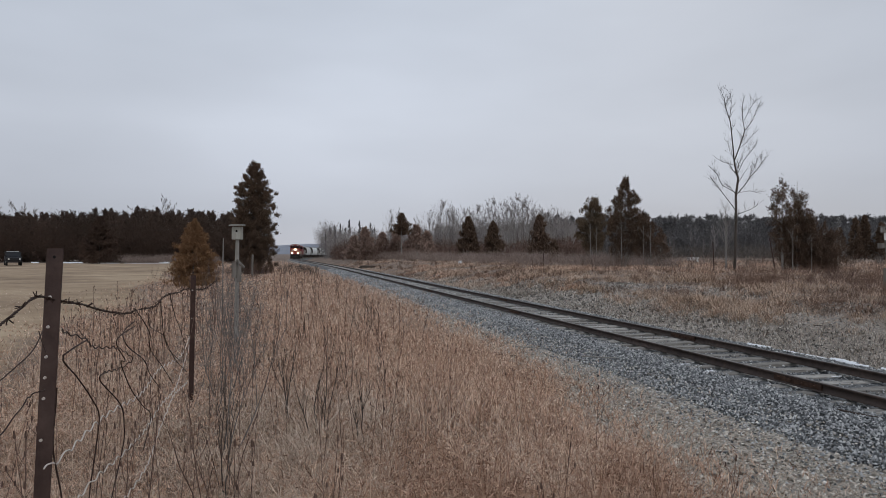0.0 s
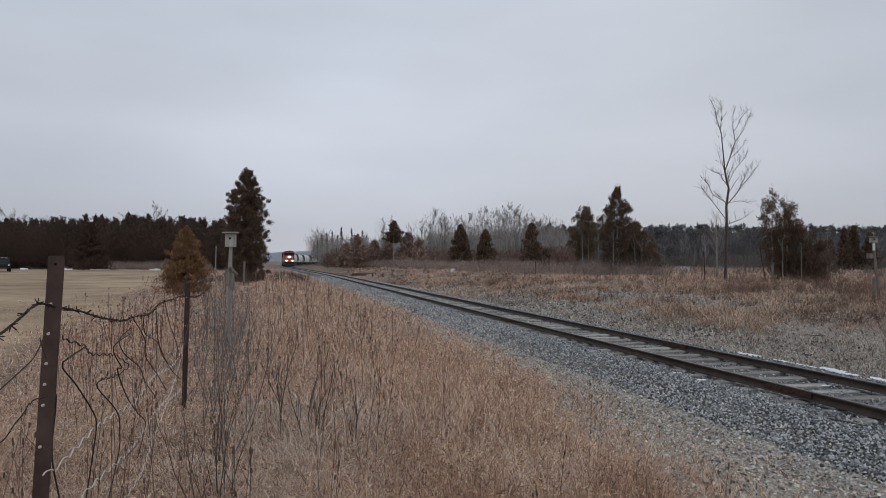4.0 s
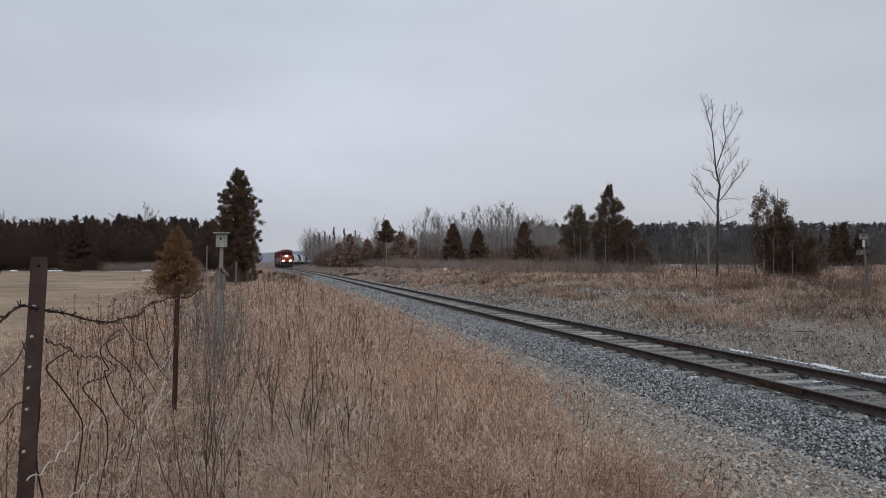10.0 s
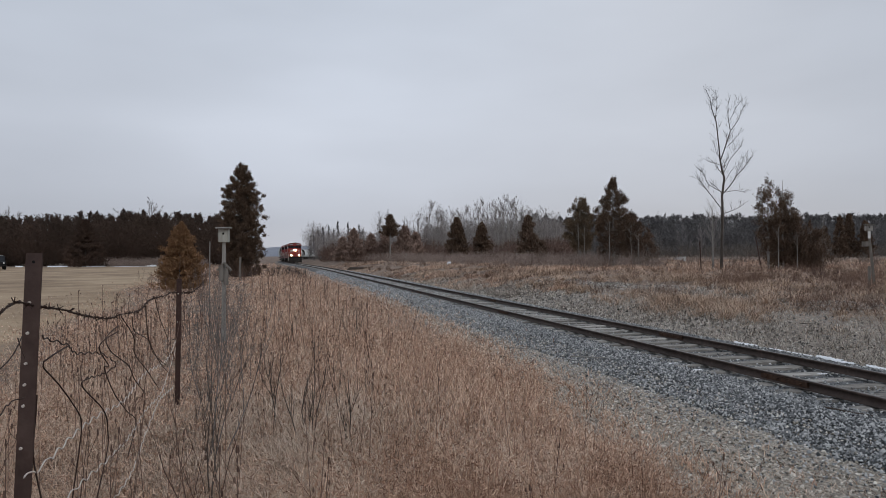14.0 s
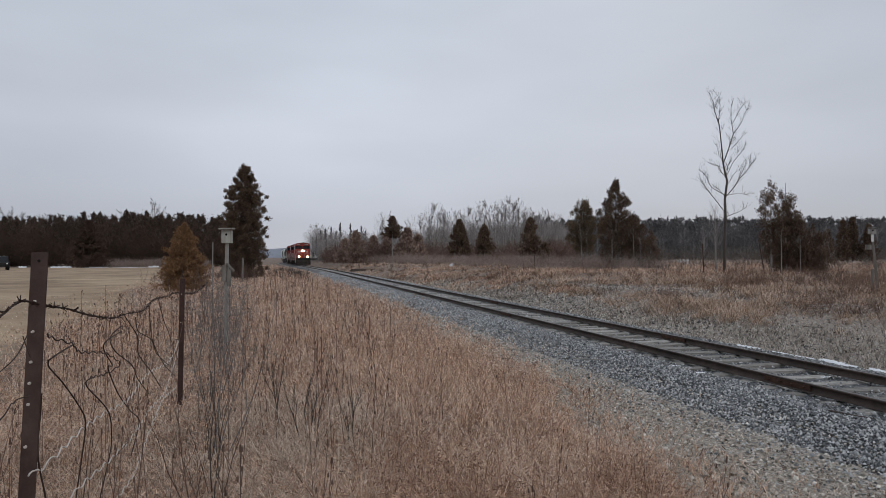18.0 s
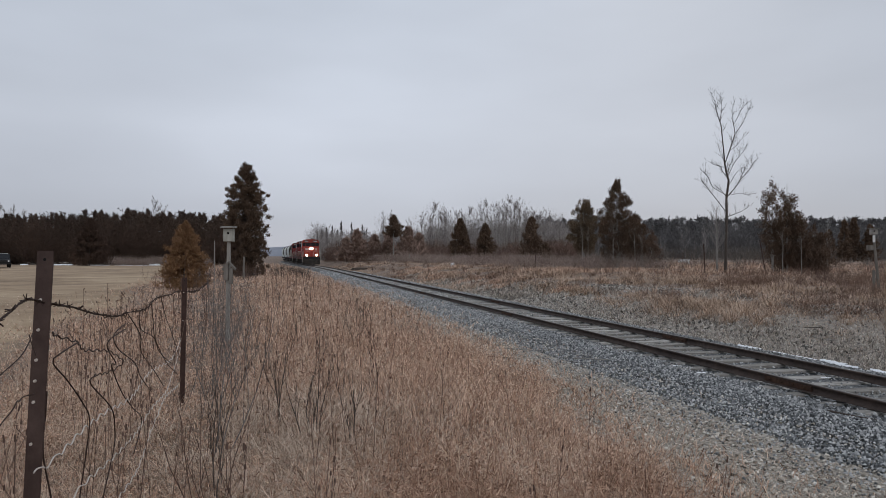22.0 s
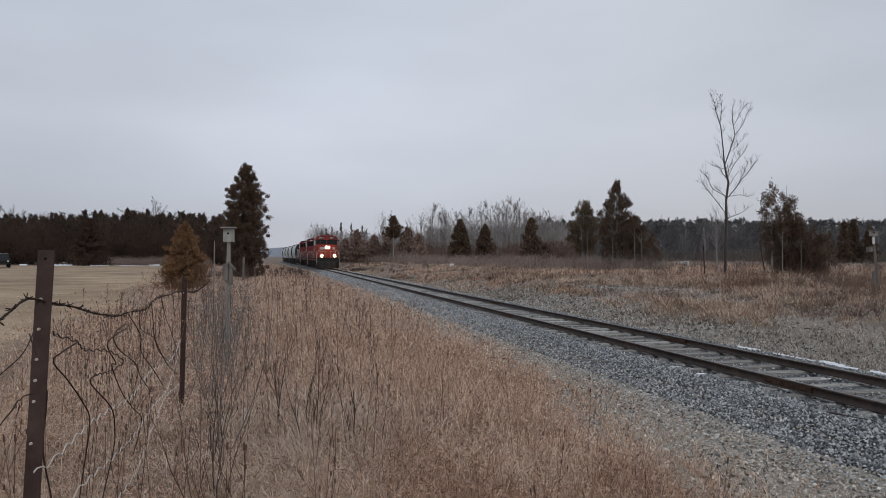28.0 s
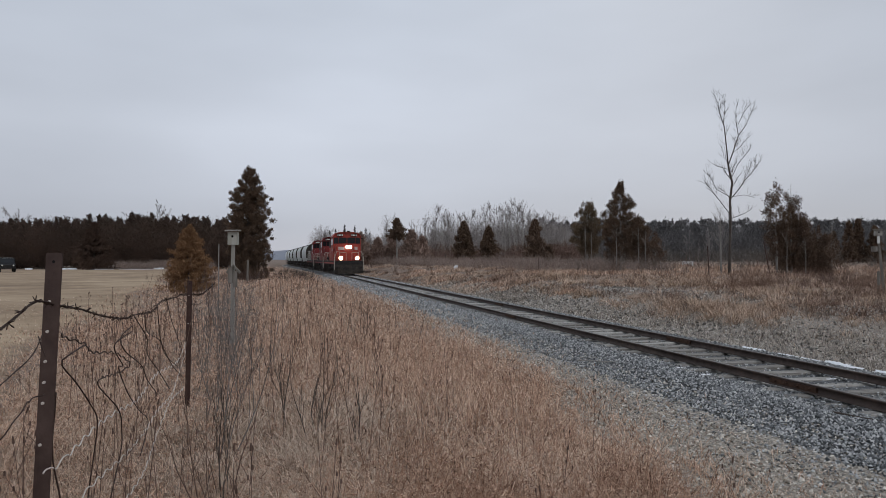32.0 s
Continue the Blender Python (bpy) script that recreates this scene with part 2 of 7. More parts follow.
# Pale blue-grey ridge: distance haze painted over the wooded slope.
M_HAZED_HILL = surf("hazed_hillside", [(0.19, 0.205, 0.245), (0.24, 0.255, 0.295), (0.3, 0.315, 0.35)], 0.03, 0.95, 0, bigscale=0.004)
M_RAIL = surf("rusty_rail_steel", [(0.034, 0.025, 0.021), (0.065, 0.047, 0.039), (0.115, 0.08, 0.065)], 9, 0.7, 0.3, metal=0.25, bigscale=0.9)
M_RAILTOP = surf("worn_rail_head", [(0.10, 0.085, 0.078), (0.16, 0.14, 0.13), (0.24, 0.22, 0.2)], 6, 0.5, 0.1, metal=0.6)
M_JOINT = surf("rusted_joint_bar", [(0.035, 0.02, 0.014), (0.07, 0.038, 0.025), (0.12, 0.066, 0.042)], 14, 0.8, 0.5, metal=0.2)
M_TIE = surf("weathered_tie_wood", [(0.045, 0.04, 0.036), (0.27, 0.253, 0.23), (0.66, 0.635, 0.6)], 24, 0.9, 1.0, big=0.12, stretch=(0.08, 1, 1), rnd=0.25, bigscale=1.5)
M_STONE = surf("ballast_stone", [(0.055, 0.058, 0.061), (0.175, 0.181, 0.186), (0.315, 0.319, 0.32), (0.56, 0.558, 0.548)], 8, 0.85, 0.25, rnd=0.85, island=True)
M_RUBBLE = surf("grey_brown_rubble", [(0.06, 0.054, 0.048), (0.24, 0.219, 0.195), (0.52, 0.48, 0.43)], 8, 0.9, 0.2, rnd=0.85, island=True)
M_PEBBLE = surf("gravel_pebble", [(0.075, 0.064, 0.051), (0.285, 0.25, 0.206), (0.48, 0.432, 0.368), (0.76, 0.71, 0.635)], 8, 0.9, 0.2, rnd=0.85, island=True)
M_SNOW = surf("old_snow", [(0.7, 0.72, 0.75), (0.84, 0.85, 0.87), (0.9, 0.91, 0.92)], 9, 0.6, 0.4)
M_POST = surf("brown_painted_steel", [(0.038, 0.023, 0.02), (0.075, 0.048, 0.041), (0.115, 0.078, 0.067)], 9, 0.55, 0.25, metal=0.2, dirt=((0.10, 0.055, 0.03), 22, 0.6))
M_POST_RUST = surf("rust_brown_steel", [(0.03, 0.017, 0.014), (0.06, 0.033, 0.027), (0.10, 0.058, 0.045)], 12, 0.7, 0.3, metal=0.2)
M_WIRE = surf("rusty_wire", [(0.025, 0.015, 0.012), (0.055, 0.034, 0.027), (0.10, 0.066, 0.05)], 40, 0.75, 0.2, metal=0.4)
M_WIRE_PALE = surf("galvanised_wire", [(0.4, 0.35, 0.305), (0.56, 0.5, 0.45), (0.7, 0.64, 0.58)], 40, 0.6, 0.2)
M_GREYWOOD = surf("weathered_grey_wood", [(0.16, 0.15, 0.135), (0.30, 0.285, 0.26), (0.42, 0.405, 0.375)], 14, 0.9, 0.5, stretch=(1, 1, 0.12))
M_BOXWOOD = surf("silvered_box_wood", [(0.24, 0.235, 0.205), (0.36, 0.355, 0.315), (0.48, 0.475, 0.43)], 12, 0.9, 0.4, stretch=(1, 1, 0.15), dirt=((0.16, 0.145, 0.12), 7, 0.6))
M_OLDWOOD = surf("dark_weathered_wood", [(0.09, 0.08, 0.07), (0.17, 0.153, 0.135), (0.28, 0.257, 0.23)], 14, 0.9, 0.5, stretch=(1, 1, 0.12))
# Near-black colour that paints the shade inside holes.
M_HOLE_SHADE = surf("painted_hole_shade", [(0.006, 0.006, 0.006), (0.012, 0.011, 0.01)], 5, 0.95, 0)
M_RED = surf("faded_loco_red", [(0.22, 0.026, 0.02), (0.34, 0.047, 0.033), (0.42, 0.068, 0.046)], 1.5, 0.5, 0.05, dirt=((0.13, 0.03, 0.024), 1.6, 0.53))
M_REDDARK = surf("grimy_loco_red", [(0.11, 0.014, 0.016), (0.175, 0.023, 0.024), (0.24, 0.034, 0.033)], 1.2, 0.6, 0.05, dirt=((0.07, 0.03, 0.025), 1.2, 0.55))
M_BLACK = surf("sooty_black_steel", [(0.012, 0.011, 0.011), (0.026, 0.024, 0.023), (0.05, 0.046, 0.043)], 5, 0.7, 0.15, metal=0.2)
M_BLACKGLASS = surf("dark_cab_glass", [(0.010, 0.011, 0.013), (0.016, 0.017, 0.02)], 2, 0.12, 0)
M_WHITE = surf("white_lettering_paint", [(0.62, 0.61, 0.58), (0.74, 0.73, 0.7)], 6, 0.6, 0)
M_NOSEMARK = surf("faded_white_paint", [(0.3, 0.22, 0.2), (0.5, 0.42, 0.4), (0.62, 0.57, 0.54)], 5, 0.6, 0)
M_HANDRAIL = surf("pale_handrail_paint", [(0.36, 0.31, 0.26), (0.5, 0.45, 0.39)], 8, 0.6, 0)
M_HOPPER = surf("pale_grey_hopper_paint", [(0.54, 0.56, 0.55), (0.66, 0.68, 0.67), (0.76, 0.78, 0.77)], 0.8, 0.6, 0.05, rnd=0.35, dirt=((0.30, 0.28, 0.26), 0.9, 0.62))
M_TRUCK = surf("dusty_bogie_steel", [(0.03, 0.025, 0.022), (0.06, 0.05, 0.043), (0.10, 0.082, 0.07)], 4, 0.8, 0.2, metal=0.2)
M_WHEEL = surf("worn_wheel_steel", [(0.09, 0.08, 0.075), (0.15, 0.14, 0.13), (0.22, 0.205, 0.19)], 5, 0.5, 0.1, metal=0.6)
M_LAMP = glow("burning_headlight", (1.0, 0.84, 0.58), 14.0)
M_DITCH = glow("burning_ditch_light", (1.0, 0.78, 0.45), 10.0)
M_CARPAINT = surf("dark_car_paint", [(0.006, 0.006, 0.007), (0.011, 0.011, 0.012)], 3, 0.7, 0)
M_RUBBER = surf("tyre_rubber", [(0.012, 0.012, 0.012), (0.025, 0.025, 0.025)], 8, 0.9, 0.1)
M_SIGNWHITE = surf("white_marker_paint", [(0.6, 0.6, 0.58), (0.75, 0.75, 0.73)], 6, 0.7, 0)


def broken_stone(name, stops, scale):
    """Crushed stone: every cell a stone of its own shade, with dark joints and relief."""
    m = surf(name, stops, 5, 0.9, 0, big=0.5, bigscale=0.5, dirt=((0.2, 0.175, 0.14), 0.5, 0.56))
    t = m.node_tree
    b = t.nodes["Principled BSDF"]
    co = t.nodes.new("ShaderNodeTexCoord")
    v = t.nodes.new("ShaderNodeTexVoronoi")
    v.inputs["Scale"].default_value = scale
    t.links.new(co.outputs["Object"], v.inputs["Vector"])
    sep = t.nodes.new("ShaderNodeSeparateColor")
    t.links.new(v.outputs["Color"], sep.inputs[0])
    k = t.nodes.new("ShaderNodeMapRange")
    k.inputs["To Min"].default_value, k.inputs["To Max"].default_value = 0.5, 1.7
    t.links.new(sep.outputs[0], k.inputs[0])
    sc = t.nodes.new("ShaderNodeVectorMath")
    sc.operation = "SCALE"
    t.links.new(b.inputs["Base Color"].links[0].from_socket, sc.inputs[0])
    t.links.new(k.outputs[0], sc.inputs["Scale"])
    t.links.new(sc.outputs[0], b.inputs["Base Color"])
    bp = t.nodes.new("ShaderNodeBump")
    bp.invert = True
    bp.inputs["Strength"].default_value, bp.inputs["Distance"].default_value = 1.0, 0.03
    t.links.new(v.outputs["Distance"], bp.inputs["Height"])
    t.links.new(bp.outputs[0], b.inputs["Normal"])
    return m


M_BALLAST = broken_stone("ballast_bed", [(0.05, 0.052, 0.054), (0.11, 0.113, 0.115), (0.21, 0.212, 0.21)], 21)


# ---------------------------------------------------------------- mesh helpers
def mesh_of(name, verts, faces):
    """A mesh from arrays: verts (n, 3), faces (m, k)."""
    verts, faces = np.asarray(verts, np.float32), np.asarray(faces, np.int32)
    me = bpy.data.meshes.new(name)
    m, k = faces.shape
    me.vertices.add(len(verts))
    me.vertices.foreach_set("co", verts.ravel())
    me.loops.add(m * k)
    me.loops.foreach_set("vertex_index", faces.ravel())
    me.polygons.add(m)
    me.polygons.foreach_set("loop_start", np.arange(0, m * k, k, dtype=np.int32))
    me.update(calc_edges=True)
    return me


class Form:
    """Gathers simple solids into one mesh."""

    def __init__(self):
        self.v, self.f = [], []

    def add(self, verts, faces):
        n = len(self.v)
        self.v += [tuple(p) for p in verts]
        self.f += [tuple(i + n for i in q) for q in faces]
        return self

    def box(self, x0, x1, y0, y1, z0, z1, taper=(0, 0)):
        a, b = taper
        vs = [(x0, y0, z0), (x1, y0, z0), (x1, y1, z0), (x0, y1, z0), (x0 + a, y0 + b, z1), (x1 - a, y0 + b, z1), (x1 - a, y1 - b, z1), (x0 + a, y1 - b, z1)]
        return self.add(vs, [(0, 3, 2, 1), (4, 5, 6, 7), (0, 1, 5, 4), (1, 2, 6, 5), (2, 3, 7, 6), (3, 0, 4, 7)])

    def tube(self, p0, p1, r0, r1=None, k=8, caps=True):
        r1 = r0 if r1 is None else r1
        p0, p1 = Vector(p0), Vector(p1)
        d = (p1 - p0).normalized()
        a = d.orthogonal().normalized()
        b = d.cross(a)
        vs = []
        for p, r in ((p0, r0), (p1, r1)):
            vs += [p + (a * math.cos(2 * math.pi * i / k) + b * math.sin(2 * math.pi * i / k)) * r for i in range(k)]
        fs = [(i, (i + 1) % k, k + (i + 1) % k, k + i) for i in range(k)]
        if caps:
            fs += [tuple(range(k - 1, -1, -1)), tuple(range(k, 2 * k))]
        return self.add(vs, fs)

    def line(self, pts, r, k=6):
        for a, b in zip(pts[:-1], pts[1:]):
            self.tube(a, b, r, r, k)
        return self

    def prism(self, outline, y0, y1):
        """An outline in x and z, pulled from y0 to y1."""
        k = len(outline)
        vs = [(x, y0, z) for x, z in outline] + [(x, y1, z) for x, z in outline]
        return self.add(vs, [(i, k + i, k + (i + 1) % k, (i + 1) % k) for i in range(k)] + [tuple(range(k)), tuple(range(2 * k - 1, k - 1, -1))])

    def along(self, outline, x0, x1):
        """An outline in y and z, pulled from x0 to x1."""
        k = len(outline)
        vs = [(x0, y, z) for y, z in outline] + [(x1, y, z) for y, z in outline]
        return self.add(vs, [(i, (i + 1) % k, k + (i + 1) % k, k + i) for i in range(k)] + [tuple(range(k - 1, -1, -1)), tuple(range(k, 2 * k))])

    def mesh(self, name, bevel=0.0, smooth=False):
        me = bpy.data.meshes.new(name)
        me.from_pydata(self.v, [], self.f)
        bm = bmesh.new()
        bm.from_mesh(me)
        bmesh.ops.recalc_face_normals(bm, faces=bm.faces)
        if bevel:
            bmesh.ops.bevel(bm, geom=[e for e in bm.edges if e.is_manifold and e.calc_face_angle(0) > 0.6], offset=bevel, segments=2, affect="EDGES", clamp_overlap=True)
        bm.to_mesh(me)
        bm.free()
        if smooth:
            me.polygons.foreach_set("use_smooth", [True] * len(me.polygons))
        return me


def part(name, data, material, parent=None, label="", at=(0, 0, 0)):
    """Links one mesh as a part of its thing, or as a thing where there is no parent."""
    if isinstance(data, Form):
        data = data.mesh(name)
    if not data.materials:
        data.materials.append(material)
    ob = new(name, data)
    ob.parent = parent
    ob.location = at
    return tagged(ob, label) if label else ob


def thing(name, label, category, group="", kind="", at=(0, 0, 0), turn=0.0):
    ob = new(name)
    ob.empty_display_size = 0.2
    ob.location = at
    ob.rotation_euler = (0, 0, turn)
    return tagged(ob, label, category, group, kind)


# ---------------------------------------------------------------- lie of the land
SLOPE_Y = [-200, 80, 111, 215, 240, 270, 300, 350, 420, 520, 900]
SLOPE = [-0.2625, -0.2625, -0.29, -0.288, -0.2, -0.1, -0.02, 0.1, 0.25, 0.45, 0.45]
TY = np.arange(-120.0, 700.0, 0.5)
TS = np.interp(TY, SLOPE_Y, SLOPE)
TX = np.concatenate([[0.0], np.cumsum((TS[1:] + TS[:-1]) * 0.25)])
TX += 8.42 - np.interp(0.0, TY, TX)
TL = np.concatenate([[0.0], np.cumsum(np.hypot(np.diff(TX), np.diff(TY)))])
RAIL_TOP = -0.2


def track_x(y):
    return np.interp(y, TY, TX)


def track_point(run):
    """The place on the centre line at a length along it."""
    return np.interp(run, TL, TX), np.interp(run, TL, TY)


def run_at(y):
    return float(np.interp(y, TY, TL))


def across(x, y):
    """How far to the side of the track a place lies; the right side counts as positive."""
    return (x - track_x(y)) * 0.965


SIDE_T = [-900, -60, -20, -8.5, -7.0, -5.5, -4.6, -3.1, -2.5, -2.15, -1.8, 3.2, 4.2, 6, 8.5, 12, 20, 70, 200, 900]
SIDE_Z = [0.0, 0.0, 0.0, 0.0, -0.08, -0.36, -0.54, -0.585, -0.57, -0.525, -0.80, -0.78, -0.62, -0.2, 0.18, 0.42, 0.5, 0.4, 0.3, 0.0]


def rough_noise(x, y):
    return 0.05 * np.sin(x * 0.9 + 1.7 * np.sin(y * 0.31)) * np.sin(y * 0.7 + 1.1) + 0.025 * np.sin(x * 2.3 + y * 1.1) * np.sin(y * 2.9 - x * 0.7)


def ground_z(x, y):
    x, y = np.asarray(x, float), np.asarray(y, float)
    t = across(x, y)
    z = np.interp(t, SIDE_T, SIDE_Z)
    fade = np.clip((np.abs(t) - 3.4) / 1.5, 0, 1) * np.clip(1 - np.hypot(x, y) / 150, 0.1, 1)
    hummock = 0.07 * np.sin(1.7 * x + 1.3 * np.sin(0.9 * y)) * np.sin(1.1 * y + 0.6 * x) * np.clip((t - 4.0) / 1.5, 0, 1)
    return z + (rough_noise(x, y) + hummock) * fade


def field_edge(y):
    """Where the tall grass ends and the mown field begins."""
    return -2.0 - 0.375 * np.asarray(y) + 0.5 * np.sin(np.asarray(y) * 0.35)


def verge_edge(y):
    """Where the tall grass gives way to the gravelly verge, as a distance aside of the track."""
    return np.interp(y, [0, 5.8, 7, 10, 12, 16, 22, 40, 60], [-4.8, -4.52, -4.2, -3.8, -3.65, -3.4, -3.0, -2.7, -2.5]) + 0.12 * np.sin(y * 1.3) + 0.1 * np.sin(y * 0.37 + 2) + 0.1 * np.sin(y * 3.1)


gt = np.unique(np.concatenate([np.linspace(-9, 9, 55), np.linspace(9, 40, 32), np.linspace(-60, -9, 46), np.linspace(40, 200, 30), np.linspace(-300, -60, 40), np.geomspace(200, 4000, 18), -np.geomspace(300, 4000, 18)]))
gy = np.unique(np.concatenate([np.linspace(-4, 45, 120), np.linspace(45, 160, 70), np.linspace(160, 600, 50), np.geomspace(600, 4500, 16), -np.geomspace(4, 800, 16)]))
GY, GT = np.meshgrid(gy, gt, indexing="ij")
GX = track_x(np.clip(GY, -100, 600)) + GT / 0.965
GZ = ground_z(GX, np.clip(GY, -100, 600))
gn, gm = GX.shape
gi = np.arange(gn * gm).reshape(gn, gm)
ground_mesh = mesh_of("ground", np.stack([GX, GY, GZ], -1).reshape(-1, 3), np.stack([gi[:-1, :-1], gi[:-1, 1:], gi[1:, 1:], gi[1:, :-1]], -1).reshape(-1, 4))
ground_mesh.polygons.foreach_set("use_smooth", [True] * len(ground_mesh.polygons))
for zone, weight in (
    ("gravel", np.clip(1.0 + (GT - verge_edge(GY)) / 0.5, 0, 1) * (GT < 0)),
    ("rubble", np.clip(1.1 - (GT - 4.6) / 3.5, 0, 1) * (GT > 0) * np.clip((75 - GY) / 40, 0.15, 1)),
    ("field", np.clip((field_edge(GY) - GX) / 2.0, 0, 1) * np.clip((112 - GY) / 22, 0.12, 1)),
):
    at = ground_mesh.attributes.new(zone, "FLOAT", "POINT")
    at.data.foreach_set("value", weight.ravel().astype(np.float32))


def ground_material():
    m = surf("dead_grass_litter", [(0.08, 0.055, 0.041), (0.2, 0.145, 0.11), (0.35, 0.265, 0.205)], 7, 0.95, 1.0, big=0.4, bigscale=0.3)
    t = m.node_tree
    b = t.nodes["Principled BSDF"]
    base = b.inputs["Base Color"].links[0].from_socket
    co = t.nodes.new("ShaderNodeTexCoord")

    def ramp(scale, stops, detail=7, stretch=(1, 1, 1)):
        n = t.nodes.new("ShaderNodeTexNoise")
        n.inputs["Scale"].default_value, n.inputs["Detail"].default_value = scale, detail
        n.inputs["Roughness"].default_value = 0.7
        mp = t.nodes.new("ShaderNodeMapping")
        mp.inputs["Scale"].default_value = stretch
        mp.inputs["Rotation"].default_value = (0, 0, 0.35)
        t.links.new(co.outputs["Object"], mp.inputs[0])
        t.links.new(mp.outputs[0], n.inputs["Vector"])
        r = t.nodes.new("ShaderNodeValToRGB")
        e = r.color_ramp.elements
        e[0].position, e[0].color = 0.32, (*stops[0], 1)
        e[1].position, e[1].color = 0.68, (*stops[-1], 1)
        e.new(0.5).color = (*stops[1], 1)
        t.links.new(n.outputs["Fac"], r.inputs[0])
        return n, r

    _, gravel = ramp(19, [(0.088, 0.075, 0.061), (0.295, 0.264, 0.224), (0.58, 0.532, 0.465)])
    _, field = ramp(0.5, [(0.165, 0.11, 0.068), (0.33, 0.236, 0.152), (0.52, 0.395, 0.265)], 12, (0.3, 0.36, 1))
    edge, _ = ramp(2.2, [(0, 0, 0), (0.5, 0.5, 0.5), (1, 1, 1)])
    _, rubble = ramp(16, [(0.085, 0.072, 0.061), (0.265, 0.23, 0.196), (0.5, 0.445, 0.385)])
    for zone, look_of in (("gravel", gravel), ("rubble", rubble), ("field", field)):
        a = t.nodes.new("ShaderNodeAttribute")
        a.attribute_name = zone
        s = t.nodes.new("ShaderNodeMath")
        s.operation = "ADD"
        t.links.new(a.outputs["Fac"], s.inputs[0])
        t.links.new(edge.outputs["Fac"], s.inputs[1])
        r = t.nodes.new("ShaderNodeMapRange")
        r.inputs["From Min"].default_value, r.inputs["From Max"].default_value = 0.78, 1.05
        t.links.new(s.outputs[0], r.inputs[0])
        x = t.nodes.new("ShaderNodeMix")
        x.data_type = "RGBA"
        t.links.new(r.outputs[0], x.inputs["Factor"])
        t.links.new(base, x.inputs["A"])
        t.links.new(look_of.outputs[0], x.inputs["B"])
        base = x.outputs["Result"]
    t.links.new(base, b.inputs["Base Color"])
    return m


ground_mesh.materials.append(ground_material())
tagged(new("ground", ground_mesh), "winter-brown grassland with a gravelly verge along the rails", "ground", kind="structure")


# ---------------------------------------------------------------- track
def sweep(outline, ys, side, z0, closed=True):
    """An outline of (sideways, up) pulled along the track's line at a sideways offset."""
    ys = np.asarray(ys, float)
    sl = np.interp(ys, SLOPE_Y, SLOPE)
    nx, ny = 1 / np.hypot(1, sl), -sl / np.hypot(1, sl)
    cx = track_x(ys)
    o = np.asarray(outline, float)
    off = side + o[:, 0]
    V = np.stack([cx[:, None] + nx[:, None] * off, ys[:, None] + ny[:, None] * off, np.broadcast_to(z0 + o[:, 1], (len(ys), len(o)))], -1)
    n, k = len(ys), len(o)
    i = np.arange(n * k).reshape(n, k)
    if closed:
        j = np.roll(i, -1, axis=1)
        F = np.stack([i[:-1], j[:-1], j[1:], i[1:]], -1).reshape(-1, 4)
    else:
        F = np.stack([i[:-1, :-1], i[:-1, 1:], i[1:, 1:], i[1:, :-1]], -1).reshape(-1, 4)
    return V.reshape(-1, 3), F


track_ys = np.unique(np.concatenate([np.arange(-60, 60, 0.6), np.arange(60, 160, 2.0), np.arange(160, 560, 5.0)]))
TIE_TOP = RAIL_TOP - 0.127
bed = [(-3.0, -0.80), (-2.65, -0.68), (-2.2, -0.52), (-1.88, -0.4), (-1.6, -0.358), (-1.3, -0.372), (-0.7, -0.396), (0, -0.4), (0.7, -0.396), (1.3, -0.385), (1.6, -0.366), (1.95, -0.41), (2.5, -0.55), (3.0, -0.7), (3.3, -0.8)]
V, F = sweep(bed, track_ys, 0.0, 0.016, closed=False)
rg = np.random.default_rng(5)
V[:, 2] += rg.normal(0, 0.004, len(V)) - 0.008
bed_mesh = mesh_of("ballast_bed", V, F)
bed_mesh.materials.append(M_BALLAST)
tagged(new("ballast_bed", bed_mesh), "blue-grey crushed stone ballast under the track", "ballast", kind="structure")

rail_outline = [(-0.07, 0), (0.07, 0), (0.07, 0.012), (0.012, 0.03), (0.009, 0.128), (0.036, 0.138), (0.036, 0.166), (0.028, 0.172), (-0.028, 0.172), (-0.036, 0.166), (-0.036, 0.138), (-0.009, 0.128), (-0.012, 0.03), (-0.07, 0.012)]
railway = thing("railway_track", "single railway track with dark rusty rails on weathered ties", "railway track", kind="structure")
for side in (-0.755, 0.755):
    V, F = sweep([(a * 0.94, b * 0.739) for a, b in rail_outline], track_ys, side, TIE_TOP)
    rail_mesh = mesh_of("rail", V, F)
    rail_mesh.materials.append(M_RAIL)
    rail_mesh.materials.append(M_RAILTOP)
    idx = np.zeros(len(F), np.int32)
    idx[np.arange(len(F)) % len(rail_outline) == 7] = 1
    rail_mesh.polygons.foreach_set("material_index", idx)
    part("rail", rail_mesh, M_RAIL, railway, "dark rust-brown steel rail")


def tie_mesh(seed):
    r = random.Random(seed)
    f = Form()
    n = 6
    vs = []
    for i in range(n + 1):
        x = -1.29 + 2.58 * i / n + (r.uniform(-0.03, 0.03) if i in (0, n) else 0)
        w = 0.112 + r.uniform(-0.008, 0.006)
        top = r.uniform(-0.014, 0.004) - (0.012 if i in (0, n) else 0)
        vs += [(x, -w, -0.17), (x, w, -0.17), (x, w - 0.008, top - 0.012), (x, w - 0.03, top), (x, -w + 0.03, top), (x, -w + 0.008, top - 0.012)]
    fs = [(6 * i + j, 6 * i + (j + 1) % 6, 6 * i + 6 + (j + 1) % 6, 6 * i + 6 + j) for i in range(n) for j in range(6)]
    fs += [(5, 4, 3, 2, 1, 0), tuple(range(6 * n, 6 * n + 6))]
    return f.add(vs, fs).mesh("tie")


TIE_MESHES = [tie_mesh(s) for s in range(6)]
